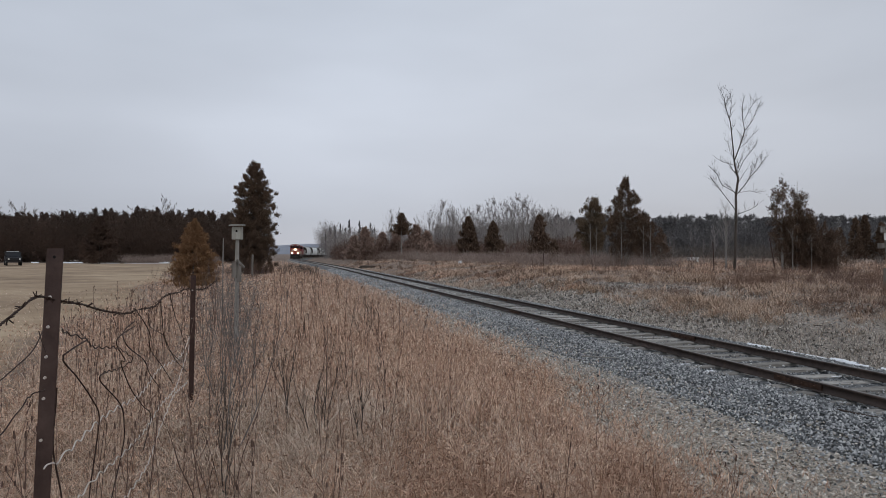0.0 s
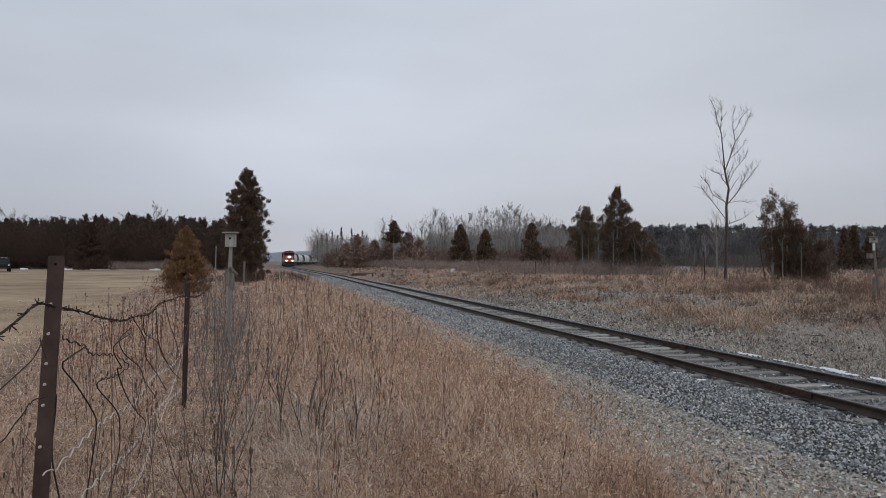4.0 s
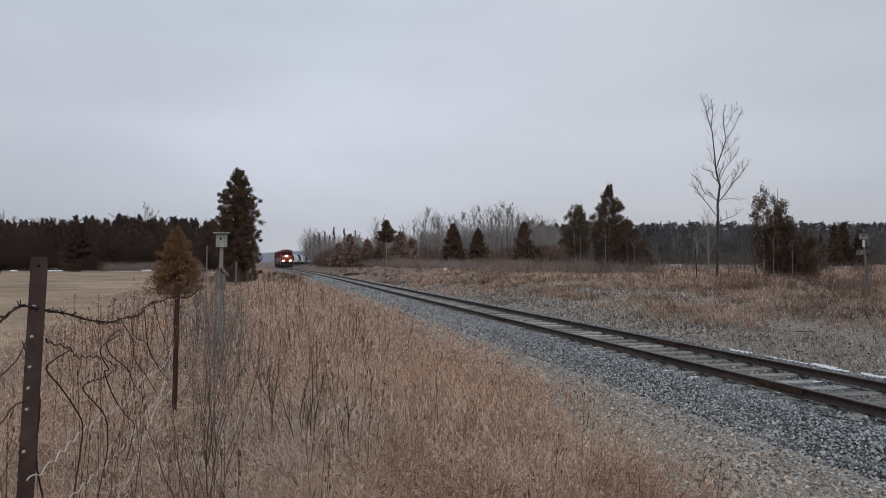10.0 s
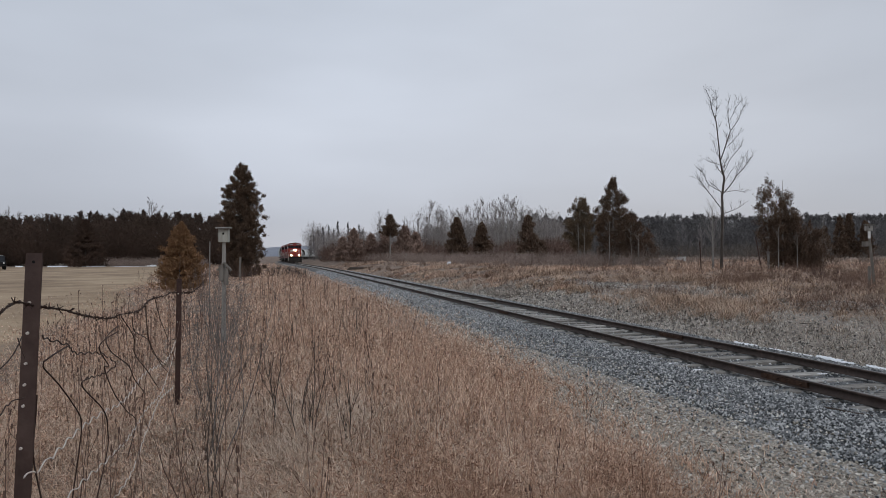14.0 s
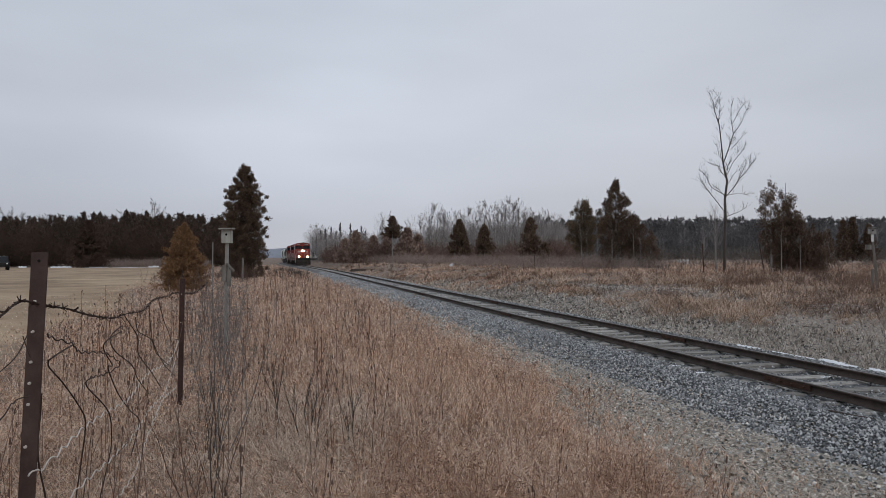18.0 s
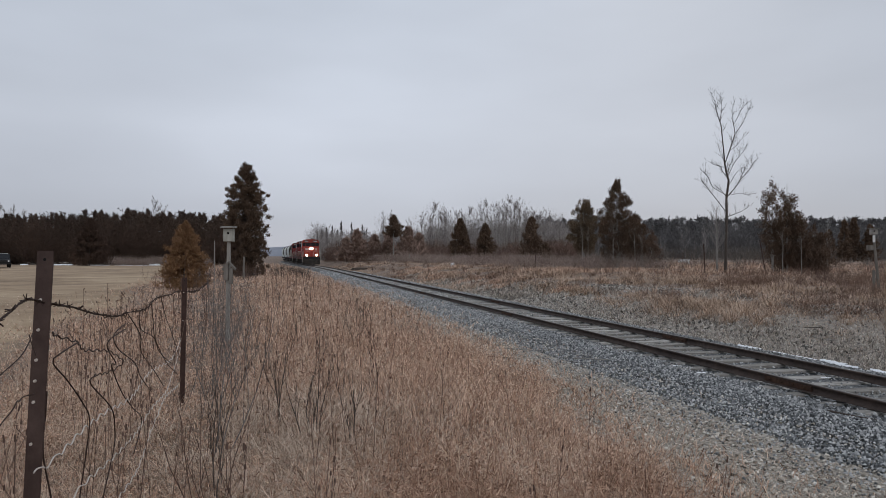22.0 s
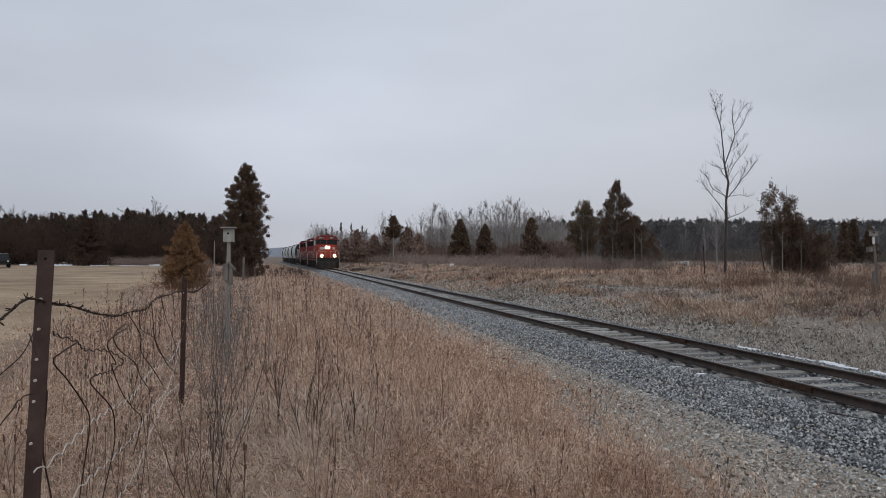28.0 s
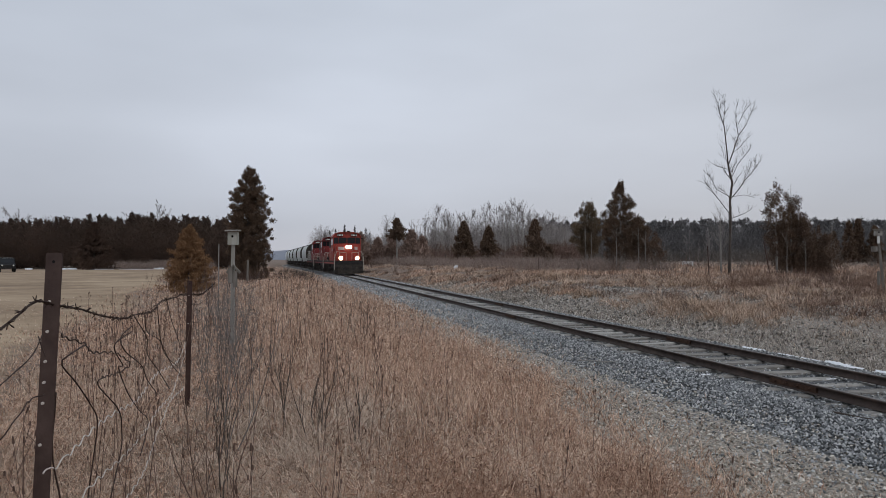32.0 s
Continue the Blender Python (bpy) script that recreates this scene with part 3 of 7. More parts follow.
for tm in TIE_MESHES:
    tm.materials.append(M_TIE)


def tie_pose(y, r):
    sl = float(np.interp(y, SLOPE_Y, SLOPE))
    return Matrix.Translation((float(track_x(y)) + r.uniform(-0.1, 0.1), y, TIE_TOP - 0.002 - r.uniform(0, 0.03))) @ Matrix.Rotation(-math.atan(sl) + r.uniform(-0.025, 0.025), 4, "Z")


def ties():
    r = random.Random(11)
    y, far = -4.0, Form()
    count = 0
    while y < 380:
        m = tie_pose(y, r)
        if count < 280:
            ob = new("tie", r.choice(TIE_MESHES))
            ob.parent = railway
            ob.matrix_basis = m
        else:
            q = Form().box(-1.29, 1.29, -0.11, 0.11, -0.17, 0)
            far.add([m @ Vector(p) for p in q.v], q.f)
        count += 1
        y += 0.545 * r.uniform(0.93, 1.07)
    tagged(part("tie_row", far, M_TIE, railway), kind="stuff")


def joints():
    """Joint bars with bolts, spikes and tie plates."""
    r = random.Random(3)
    for y, side in ((9.9, -0.755), (14.8, 0.755), (21.5, -0.755), (26.8, 0.755), (33.4, -0.755)):
        f = Form()
        for s in (-1, 1):
            f.box(-0.45, 0.45, s * 0.016 - 0.006, s * 0.016 + 0.026 * s, 0.025, 0.1)
            for i in range(4):
                x = -0.33 + 0.22 * i
                f.tube((x, s * 0.03, 0.063), (x, s * 0.07, 0.063), 0.016, k=6)
        sl = float(np.interp(y, SLOPE_Y, SLOPE))
        ob = part("joint_bar", f, M_JOINT, railway, "bolted rusty joint bar")
        ob.matrix_basis = Matrix.Translation((float(track_x(y)) + side * 0.967, y + side * 0.25, TIE_TOP)) @ Matrix.Rotation(math.pi / 2 - math.atan(sl), 4, "Z")


joints()


# ---------------------------------------------------------------- loose stone
def stones(name, n, place, size, material, label, seed, squash=0.65):
    """Many small broken stones in one mesh."""
    r = np.random.default_rng(seed)
    x, y, z = place(r, n)
    n = len(x)
    base = np.array([(1, 0, -0.5), (0.3, 0.95, -0.5), (-0.8, 0.6, -0.5), (-0.8, -0.6, -0.5), (0.3, -0.95, -0.5), (0.35, 0.2, 0.8), (-0.3, -0.1, 0.8)], float)
    tri = np.array([(0, 1, 5), (1, 2, 5), (2, 6, 5), (2, 3, 6), (3, 4, 6), (4, 5, 6), (4, 0, 5)])
    P = base[None] * r.uniform(0.6, 1.35, (n, 7, 1)) * r.uniform(0.7, 1.3, (n, 1, 3))
    P[..., 2] *= squash
    a, b = r.uniform(0, 6.28, n), r.normal(0, 0.5, n)
    ca, sa, cb, sb = np.cos(a), np.sin(a), np.cos(b), np.sin(b)
    X = P[..., 0] * cb[:, None] - P[..., 2] * sb[:, None]
    Z = P[..., 0] * sb[:, None] + P[..., 2] * cb[:, None]
    Y = P[..., 1]
    s = size(r, n, y)[:, None]
    V = np.stack([x[:, None] + (X * ca[:, None] - Y * sa[:, None]) * s, y[:, None] + (X * sa[:, None] + Y * ca[:, None]) * s, z[:, None] + Z * s], -1)
    me = mesh_of(name, V.reshape(-1, 3), (tri[None] + 7 * np.arange(n)[:, None, None]).reshape(-1, 3))
    me.materials.append(material)
    return tagged(new(name, me), label, "stones", kind="stuff")


def growth_z(x, y):
    """The surface that plants root in, ballast slope included."""
    t = across(x, y)
    return np.where(np.abs(t) < 3.2, np.maximum(ground_z(x, y), np.interp(t, bed_t, bed_z)), ground_z(x, y))


bed_t, bed_z = [p[0] for p in bed], [p[1] + 0.016 for p in bed]


def spread_y(r, n, y0, y1, power=1.0):
    """Depths that thin out with distance."""
    u = r.uniform(0, 1, n)
    return y0 * (y1 / y0) ** u if power == 1.0 else (y0 ** (1 - power) + u * (y1 ** (1 - power) - y0 ** (1 - power))) ** (1 / (1 - power))


def place_ballast(r, n):
    y = spread_y(r, n, 5.2, 85)
    t = np.where(r.uniform(0, 1, n) < 0.32, r.uniform(-1.2, 2.6, n), r.uniform(-2.3, -1.1, n))
    t = np.where(r.uniform(0, 1, n) < 0.15, -2.1 - r.exponential(0.36, n), t)
    return track_x(y) + t * 0.967, y + t * 0.254, np.maximum(np.where(np.abs(t) < 2.0, -1.0, np.interp(t, SIDE_T, SIDE_Z)), np.interp(t, bed_t, bed_z)) + r.uniform(-0.002, 0.022, n) - (0.014 - 0.03 * (r.uniform(0, 1, n) < 0.3)) * (np.abs(t) < 1.32)


stones("ballast_stones", 76000, place_ballast, lambda r, n, y: r.uniform(0.009, 0.023, n) * np.clip(y / 16, 1, 3.4), M_STONE, "loose angular blue-grey ballast stones", 21, 0.85)


def place_verge(r, n):
    y = spread_y(r, n, 4.2, 45)
    t = -1.9 - r.uniform(0, 1, n) * (-1.7 - verge_edge(y))
    x = track_x(y) + t / 0.967
    return x, y, growth_z(x, y) + 0.006


def place_bank(r, n):
    y = spread_y(r, n, 6, 60)
    t = 2.3 + np.abs(r.normal(0, 1.8, n))
    x = track_x(y) + t / 0.967
    return x, y, np.maximum(ground_z(x, y), np.interp(t, bed_t, bed_z)) + 0.016


stones("bank_rubble", 15000, place_bank, lambda r, n, y: r.uniform(0.014, 0.045, n) * np.clip(y / 14, 1, 2.4), M_RUBBLE, "grey-brown rubble along the far side of the track", 23)
def place_stony(r, n):
    y = spread_y(r, n, 12, 40)
    t = 8.0 + r.normal(0, 0.5, n) + 0.4 * np.sin(y * 0.5)
    x = track_x(y) + t / 0.967
    return x, y, ground_z(x, y) + 0.008


stones("bank_pebbles", 7000, place_stony, lambda r, n, y: r.uniform(0.012, 0.032, n) * np.clip(y / 14, 1, 2), M_RUBBLE, "grey scattered stones on the far bank", 24)
stones("verge_pebbles", 30000, place_verge, lambda r, n, y: r.gamma(2, 0.0052, n).clip(0.005, 0.032) * np.clip(y / 16, 1, 2), M_PEBBLE, "grey and tan gravel chips on the verge", 22)


# ---------------------------------------------------------------- snow remnants
def snow_patch(x, y, length, width, turn, z, seed, label="thin streak of old snow", high=None):
    r = random.Random(seed)
    vs, fs = [], []
    n, k = 16, 5
    for i in range(n + 1):
        u = i / n
        w = width * (0.25 + 0.75 * math.sin(math.pi * min(max(u, 0.04), 0.96)) ** 0.6) * r.uniform(0.3, 1.15)
        for j in range(k):
            v = j / (k - 1) * 2 - 1
            vs.append(((u - 0.5) * length, v * w / 2 + r.uniform(-0.02, 0.02) * length / 8, (1 - v * v) * (high or min(0.035, width * 0.2)) * r.uniform(0.6, 1.2) - 0.01))
    for i in range(n):
        for j in range(k - 1):
            a = i * k + j
            fs.append((a, a + 1, a + k + 1, a + k))
    f = Form().add(vs, fs)
    me = f.mesh("snow_patch", smooth=True)
    me.materials.append(M_SNOW)
    ob = new("snow_patch", me)
    ob.matrix_basis = Matrix.Translation((x, y, z)) @ Matrix.Rotation(turn, 4, "Z")
    return tagged(ob, label, "snow", "snow remnants")


# ---------------------------------------------------------------- grass
def blades(name, x, y, height, width, lean, material, label, seed, category="grass", head=False):
    """Grass as one mesh: each blade a bent, tapering strip."""
    r = np.random.default_rng(seed)
    n = len(x)
    z = growth_z(x, y) - 0.01
    a = r.uniform(0, 6.283, n)
    dx, dy = np.cos(a), np.sin(a)
    b = a + r.normal(0, 0.9, n)
    lx, ly = np.cos(b) * lean * height, np.sin(b) * lean * height
    w = width / 2
    k1 = r.uniform(0.45, 0.65, n)
    drop = np.clip(1.0 - 0.35 * lean, 0.3, 1.0)
    V = np.empty((n, 5, 3))
    V[:, 0] = np.stack([x - dx * w, y - dy * w, z], -1)
    V[:, 1] = np.stack([x + dx * w, y + dy * w, z], -1)
    mx, my, mz = x + lx * 0.32, y + ly * 0.32, z + height * k1
    V[:, 2] = np.stack([mx - dx * w * 0.8, my - dy * w * 0.8, mz], -1)
    V[:, 3] = np.stack([mx + dx * w * 0.8, my + dy * w * 0.8, mz], -1)
    V[:, 4] = np.stack([x + lx, y + ly, z + height * drop], -1)
    tri = np.array([(0, 1, 3), (0, 3, 2), (2, 3, 4)])
    me = mesh_of(name, V.reshape(-1, 3), (tri[None] + 5 * np.arange(n)[:, None, None]).reshape(-1, 3))
    me.materials.append(material)
    return tagged(new(name, me), label, category, kind="stuff")


def patchy(x, y):
    return 0.5 + 0.25 * np.sin(x * 0.9 + np.sin(y * 0.6) * 2) + 0.25 * np.sin(y * 0.55 + x * 0.35 + 1.3)


def arching(name, x, y, length, width, lean, sag, material, label, seed, category="grass", face=None):
    """Long leaves that rise, bend over and droop, as one mesh."""
    r = np.random.default_rng(seed)
    n = len(x)
    z = growth_z(x, y) - 0.01
    a = r.uniform(0, 6.283, n)
    if face is not None:
        a = face - 1.57
    b = a + r.normal(0, 0.5, n) + 1.57
    dx, dy = np.cos(a) * width / 2, np.sin(a) * width / 2
    hx, hy = np.cos(b) * lean * length, np.sin(b) * lean * length
    V = np.empty((n, 5, 3))
    for i, s in enumerate((0.0, 0.58)):
        px, py, pz = x + hx * s ** 1.5, y + hy * s ** 1.5, z + length * s * (1 - sag * s * 0.8)
        k = 1 - 0.3 * s
        V[:, 2 * i] = np.stack([px - dx * k, py - dy * k, pz], -1)
        V[:, 2 * i + 1] = np.stack([px + dx * k, py + dy * k, pz], -1)
    V[:, 4] = np.stack([x + hx, y + hy, z + np.maximum(length * (1 - sag), 0.01)], -1)
    tri = np.array([(0, 1, 3), (0, 3, 2), (2, 3, 4)])
    me = mesh_of(name, V.reshape(-1, 3), (tri[None] + 5 * np.arange(n)[:, None, None]).reshape(-1, 3))
    me.materials.append(material)
    return tagged(new(name, me), label, category, kind="stuff")


def curly(name, x, y, length, width, material, label, seed, face=None, rise=0.0, category="grass"):
    """Dead leaves that rise, curl over and hang back, as one mesh of narrow ribbons."""
    r = np.random.default_rng(seed)
    n = len(x)
    az = r.uniform(0, 6.283, n) if face is None else face + r.normal(0, 0.5, n)
    p = np.stack([x, y, growth_z(x, y) - 0.01 + rise], -1)
    th, end = np.abs(r.normal(0.25, 0.25, n)), r.uniform(1.1, 2.7, n)
    tw = r.normal(0, 0.35, n)
    k = 5
    V = np.empty((n, 2 * k - 1, 3))
    for i in range(k):
        sd = np.stack([-np.sin(az), np.cos(az), np.zeros(n)], -1) * (width * 0.5 * (1 - 0.16 * i))[:, None]
        if i < k - 1:
            V[:, 2 * i], V[:, 2 * i + 1] = p - sd, p + sd
        else:
            V[:, 2 * i] = p
        a = th + (end - th) * (i / (k - 2)) ** 1.1
        p = p + np.stack([np.cos(az) * np.sin(a), np.sin(az) * np.sin(a), np.cos(a)], -1) * (length / (k - 1))[:, None]
        az = az + tw
    V[..., 2] = np.maximum(V[..., 2], (growth_z(x, y) - 0.012)[:, None])
    tri = np.array([q for i in range(k - 2) for q in ((2 * i, 2 * i + 1, 2 * i + 3), (2 * i, 2 * i + 3, 2 * i + 2))] + [(2 * k - 4, 2 * k - 3, 2 * k - 2)])
    me = mesh_of(name, V.reshape(-1, 3), (tri[None] + (2 * k - 1) * np.arange(n)[:, None, None]).reshape(-1, 3))
    me.materials.append(material)
    return tagged(new(name, me), label, category, kind="stuff")


def fence_x(y):
    return -0.805 - 0.29 * y


def meadow_spots(r, n, y1, power):
    """Places in the tall grass between the mown field and the verge, thinning with distance, and round the viewpoint."""
    y = spread_y(r, n, 1.7, y1, power)
    x = r.uniform(-1, 1, n) * (0.72 * y + 2.5)
    k = n // 14
    y[:k] = r.uniform(-6, 2.0, k)
    x[:k] = r.uniform(-7, 4.5, k)
    keep = (across(x, y) < verge_edge(y) - r.exponential(0.12, n)) & (x > field_edge(np.maximum(y, 1)) - r.exponential(0.6, n))
    x, y = x[keep], y[keep]
    o = r.permutation(len(x))
    return x[o], y[o]


def behind_fence(x, y):
    """The grass stands lower along the fence and on its field side."""
    return np.interp(x - (-0.805 - 0.29 * y), [-1.6, -0.5, 0.5, 1.4], [0.42, 0.2, 0.2, 1.0])


def shaded_patch(x, y):
    """Where the grass takes the redder copy, darkened to paint its own shade."""
    return (y + 0.9 * np.sin(x * 1.7 + 0.6) + 0.5 * np.sin(x * 4.1 + y) < 5.6) & (x > -0.7 + 0.3 * np.sin(y * 2.1))


def left_grass():
    r = np.random.default_rng(101)
    x, y = meadow_spots(r, 700000, 130, 1.25)
    p = patchy(x, y)
    keep = r.uniform(0, 1, len(x)) < np.clip(0.3 + 0.6 * p, 0, 1)
    x, y, p = x[keep][:90000], y[keep][:90000], p[keep][:90000]
    n = len(x)
    tall = np.clip((verge_edge(y) - across(x, y)) / 0.35, 0.45, 1) * np.where(y > 45, 0.8, 1) * behind_fence(x, y)
    h = np.clip(r.gamma(6, 0.058, n) * (0.55 + 0.6 * p) * tall, 0.06, 0.7) * np.interp(y, [4, 12], [1.0, 0.82])
    w = np.clip(0.0024 + 0.0006 * y, 0.0028, 0.05) * r.uniform(0.6, 1.3, n)
    lean = np.abs(r.normal(0.6, 0.5, n))
    deep = shaded_patch(x, y)
    blades("meadow_grass", x[~deep], y[~deep], h[~deep], w[~deep], lean[~deep], M_GRASS, "tall dry tan-brown meadow grass", 7)
    blades("red_meadow_grass", x[deep], y[deep], h[deep], w[deep], lean[deep], M_GRASS_SHADED, "dense red-brown grass near the verge, shade in its colour", 17)
    # seed heads and broken bits at the top of the growth
    k = 2
    x, y, h = np.repeat(x, k) + r.normal(0, 0.06, k * n), np.repeat(y, k) + r.normal(0, 0.06, k * n), np.repeat(h, k)
    n = len(x)
    u = r.normal(0, 1, (n, 3))
    u[:, 2] = np.abs(u[:, 2]) * 0.8
    u /= np.linalg.norm(u, axis=1, keepdims=True)
    sd = np.cross(u, r.normal(0, 1, (n, 3)))
    sd /= np.linalg.norm(sd, axis=1, keepdims=True) + 1e-9
    c = np.stack([x, y, ground_z(x, y) + h * r.uniform(0.45, 1.0, n)], -1)
    ln = (r.uniform(0.02, 0.06, n) * (1 + y.clip(0) / 30))[:, None]
    w = (np.clip(0.0012 + 0.0006 * y, 0.002, 0.03) * r.uniform(0.5, 1.2, n))[:, None]
    V = np.stack([c - sd * w, c + sd * w, c + u * ln], 1)
    deep = shaded_patch(x, y)
    for name, pick, material in (("grass_heads", ~deep, M_GRASS), ("red_grass_heads", deep, M_GRASS_SHADED)):
        W = V[pick]
        me = mesh_of(name, W.reshape(-1, 3), np.arange(3 * len(W)).reshape(-1, 3))
        me.materials.append(material)
        tagged(new(name, me), "seed heads and broken tips of the dry grass", "grass", kind="stuff")


def left_litter():
    """Pale curled leaves low between the stalks."""
    r = np.random.default_rng(102)
    x, y = meadow_spots(r, 700000, 80, 1.25)
    x, y = x[:80000], y[:80000]
    n = len(x)
    tall = np.clip((verge_edge(y) - across(x, y)) / 0.7, 0.4, 1) * behind_fence(x, y)
    ln = r.uniform(0.18, 0.52, n) * (0.7 + 0.5 * patchy(x * 1.7, y * 1.4)) * tall
    w, lean, sag = np.clip(0.0018 + 0.0006 * y, 0.003, 0.04) * r.uniform(0.5, 1.3, n), r.uniform(0.25, 1.0, n), r.uniform(0.1, 0.95, n)
    deep = shaded_patch(x, y)
    for name, q, material, seed in (("curled_grass_leaves", ~deep, M_GRASS, 8), ("red_grass_leaves", deep, M_GRASS_SHADED, 58)):
        arching(name, x[q], y[q], ln[q], w[q], lean[q], sag[q], material, "curled dry leaves among the meadow grass", seed)
    # grey matted growth on the field side of the fence
    n = 9000
    gy = r.uniform(3.0, 9.0, n)
    gx = fence_x(gy) - r.uniform(0.05, 0.26, n) * gy
    curly("field_side_turf", gx, gy, r.uniform(0.08, 0.26, n), np.clip(0.0025 + 0.0005 * gy, 0.003, 0.02), M_BANKTAN, "matted tan grass on the field side of the fence", 59)
    x, y = meadow_spots(r, 300000, 35, 1.35)
    keep = r.uniform(0, 1, len(x)) < np.clip(1.15 - 1.2 * patchy(x * 1.3 + 3, y), 0.03, 1) * np.where(shaded_patch(x, y), 0.3, 1.0)
    x, y = x[keep][:24000], y[keep][:24000]
    n = len(x)
    curly("straw_leaves", x, y, r.uniform(0.2, 0.5, n) * np.clip(behind_fence(x, y) * 1.3, 0, 1), np.clip(0.0034 + 0.0006 * y, 0.004, 0.03) * r.uniform(0.5, 1.2, n), M_STRAW, "pale curled straw among the grass", 18)
    # flattened pale bunches at the foot of the fence and before the shrubs
    n = 380
    cy = r.uniform(2.6, 6.8, n)
    cx = r.uniform(-0.56, -0.1, n) * cy
    k = 34
    i = np.repeat(np.arange(n), k)
    x, y = cx[i] + r.normal(0, 0.07, n * k), cy[i] + r.normal(0, 0.07, n * k)
    ok = x > fence_x(y) - 0.3
    x, y = x[ok], y[ok]
    n = len(x)
    curly("matted_straw", x, y, r.uniform(0.22, 0.62, n) * np.interp(x - fence_x(y), [0.0, 0.5, 1.2], [0.32, 0.4, 1.0]), np.clip(0.003 + 0.0004 * y, 0.003, 0.02) * r.uniform(0.6, 1.3, n), M_STRAW, "pale matted straw bunches by the fence", 28, (r.normal(0, 0.35, 380) + r.uniform(0, 6.283, 380))[i[ok]])


def verge_tufts():
    """Straw and chaff lying on the gravel, with a few low tufts."""
    r = np.random.default_rng(103)
    n = 9000
    y = spread_y(r, n, 4.5, 45, 1.15)
    t = -2.45 - r.uniform(0, 1, n) ** 0.8 * (-2.2 - verge_edge(y))
    x = track_x(y) + t / 0.967
    arching("verge_straw", x, y, r.uniform(0.03, 0.16, n), np.clip(0.003 + 0.0007 * y, 0.004, 0.025), r.uniform(0.9, 1.3, n), r.uniform(0.82, 0.99, n), M_STRAW, "flattened straw on the gravel verge", 9)
    n = 5000
    y = spread_y(r, n, 4.5, 40, 1.15)
    t = -2.5 - r.uniform(0, 1, n) * (-2.2 - verge_edge(y))
    x = track_x(y) + t / 0.967
    arching("verge_litter", x, y, r.uniform(0.03, 0.12, n), np.clip(0.003 + 0.0007 * y, 0.004, 0.025), r.uniform(0.9, 1.3, n), r.uniform(0.82, 0.99, n), M_RUST, "red-brown leaf litter on the gravel verge", 29)
    n = 5000
    y = spread_y(r, n, 3, 60, 1.2)
    t = verge_edge(y) + 0.1 + r.exponential(0.3, n)
    x = track_x(y) + t / 0.967
    blades("verge_grass", x, y, r.uniform(0.04, 0.2, n), np.clip(0.003 + 0.0008 * y, 0.004, 0.03), r.uniform(0.3, 1.6, n), M_GRASS, "thin low grass along the gravel verge", 19)


def field_stubble():
    r = np.random.default_rng(104)
    n = 6000
    y = spread_y(r, n, 5, 28, 1.2)
    x = field_edge(y) - r.uniform(0, 1, n) * (0.35 * y + 2)
    blades("field_stubble", x, y, r.uniform(0.02, 0.08, n) * (1 + y / 150), np.clip(0.003 + 0.0008 * y, 0.005, 0.08), r.uniform(0.6, 2.2, n), M_STRAW, "short pale stubble of the mown field", 10)


def right_grass():
    r = np.random.default_rng(105)
    n = 700000
    y = spread_y(r, n, 5, 150, 1.2)
    x = track_x(y) + (2.9 + r.uniform(0, 1, n) ** 1.3 * (0.98 * y + 2))
    t = across(x, y)
    p = patchy(x * 0.7, y * 0.8)
    keep = (x < 0.74 * y + 3) & (r.uniform(0, 1, n) < np.clip((t - 2.8) / 4.0, 0.14, 1) * (0.12 + 0.88 * p))
    x, y, t, p = x[keep][:72000], y[keep][:72000], t[keep][:72000], p[keep][:72000]
    n = len(x)
    h = r.gamma(6, 0.06, n) * np.interp(t, [2.6, 5, 8, 13, 30], [0.2, 0.28, 0.36, 0.5, 0.8]) * (0.35 + 0.85 * p)
    h = np.clip(h, 0.05, 0.9)
    up = r.uniform(0, 1, n) < np.interp(t, [3, 8, 14], [0.04, 0.08, 0.2])
    w = np.clip(0.0028 + 0.00055 * y, 0.005, 0.05) * r.uniform(0.5, 1.3, n)
    blades("bank_grass", x[up], y[up], h[up], w[up], np.abs(r.normal(0.35, 0.35, up.sum())), M_GRASS_R, "dry tan and grey grass on the far bank", 11)
    q = ~up
    arching("bank_leaves", x[q], y[q], h[q], w[q], r.uniform(0.6, 1.5, q.sum()), r.uniform(0.5, 0.98, q.sum()), M_GRASS_R, "bent dry grass leaves on the far bank", 13)


def drift(x, y, k):
    """Broad soft patches, other ones for each k."""
    return np.sin(0.42 * x + 1.4 * np.sin(0.23 * y + k) + 2.1 * k) * np.sin(0.26 * y + 0.9 * np.sin(0.31 * x + 1.7 * k) + k) + 0.15


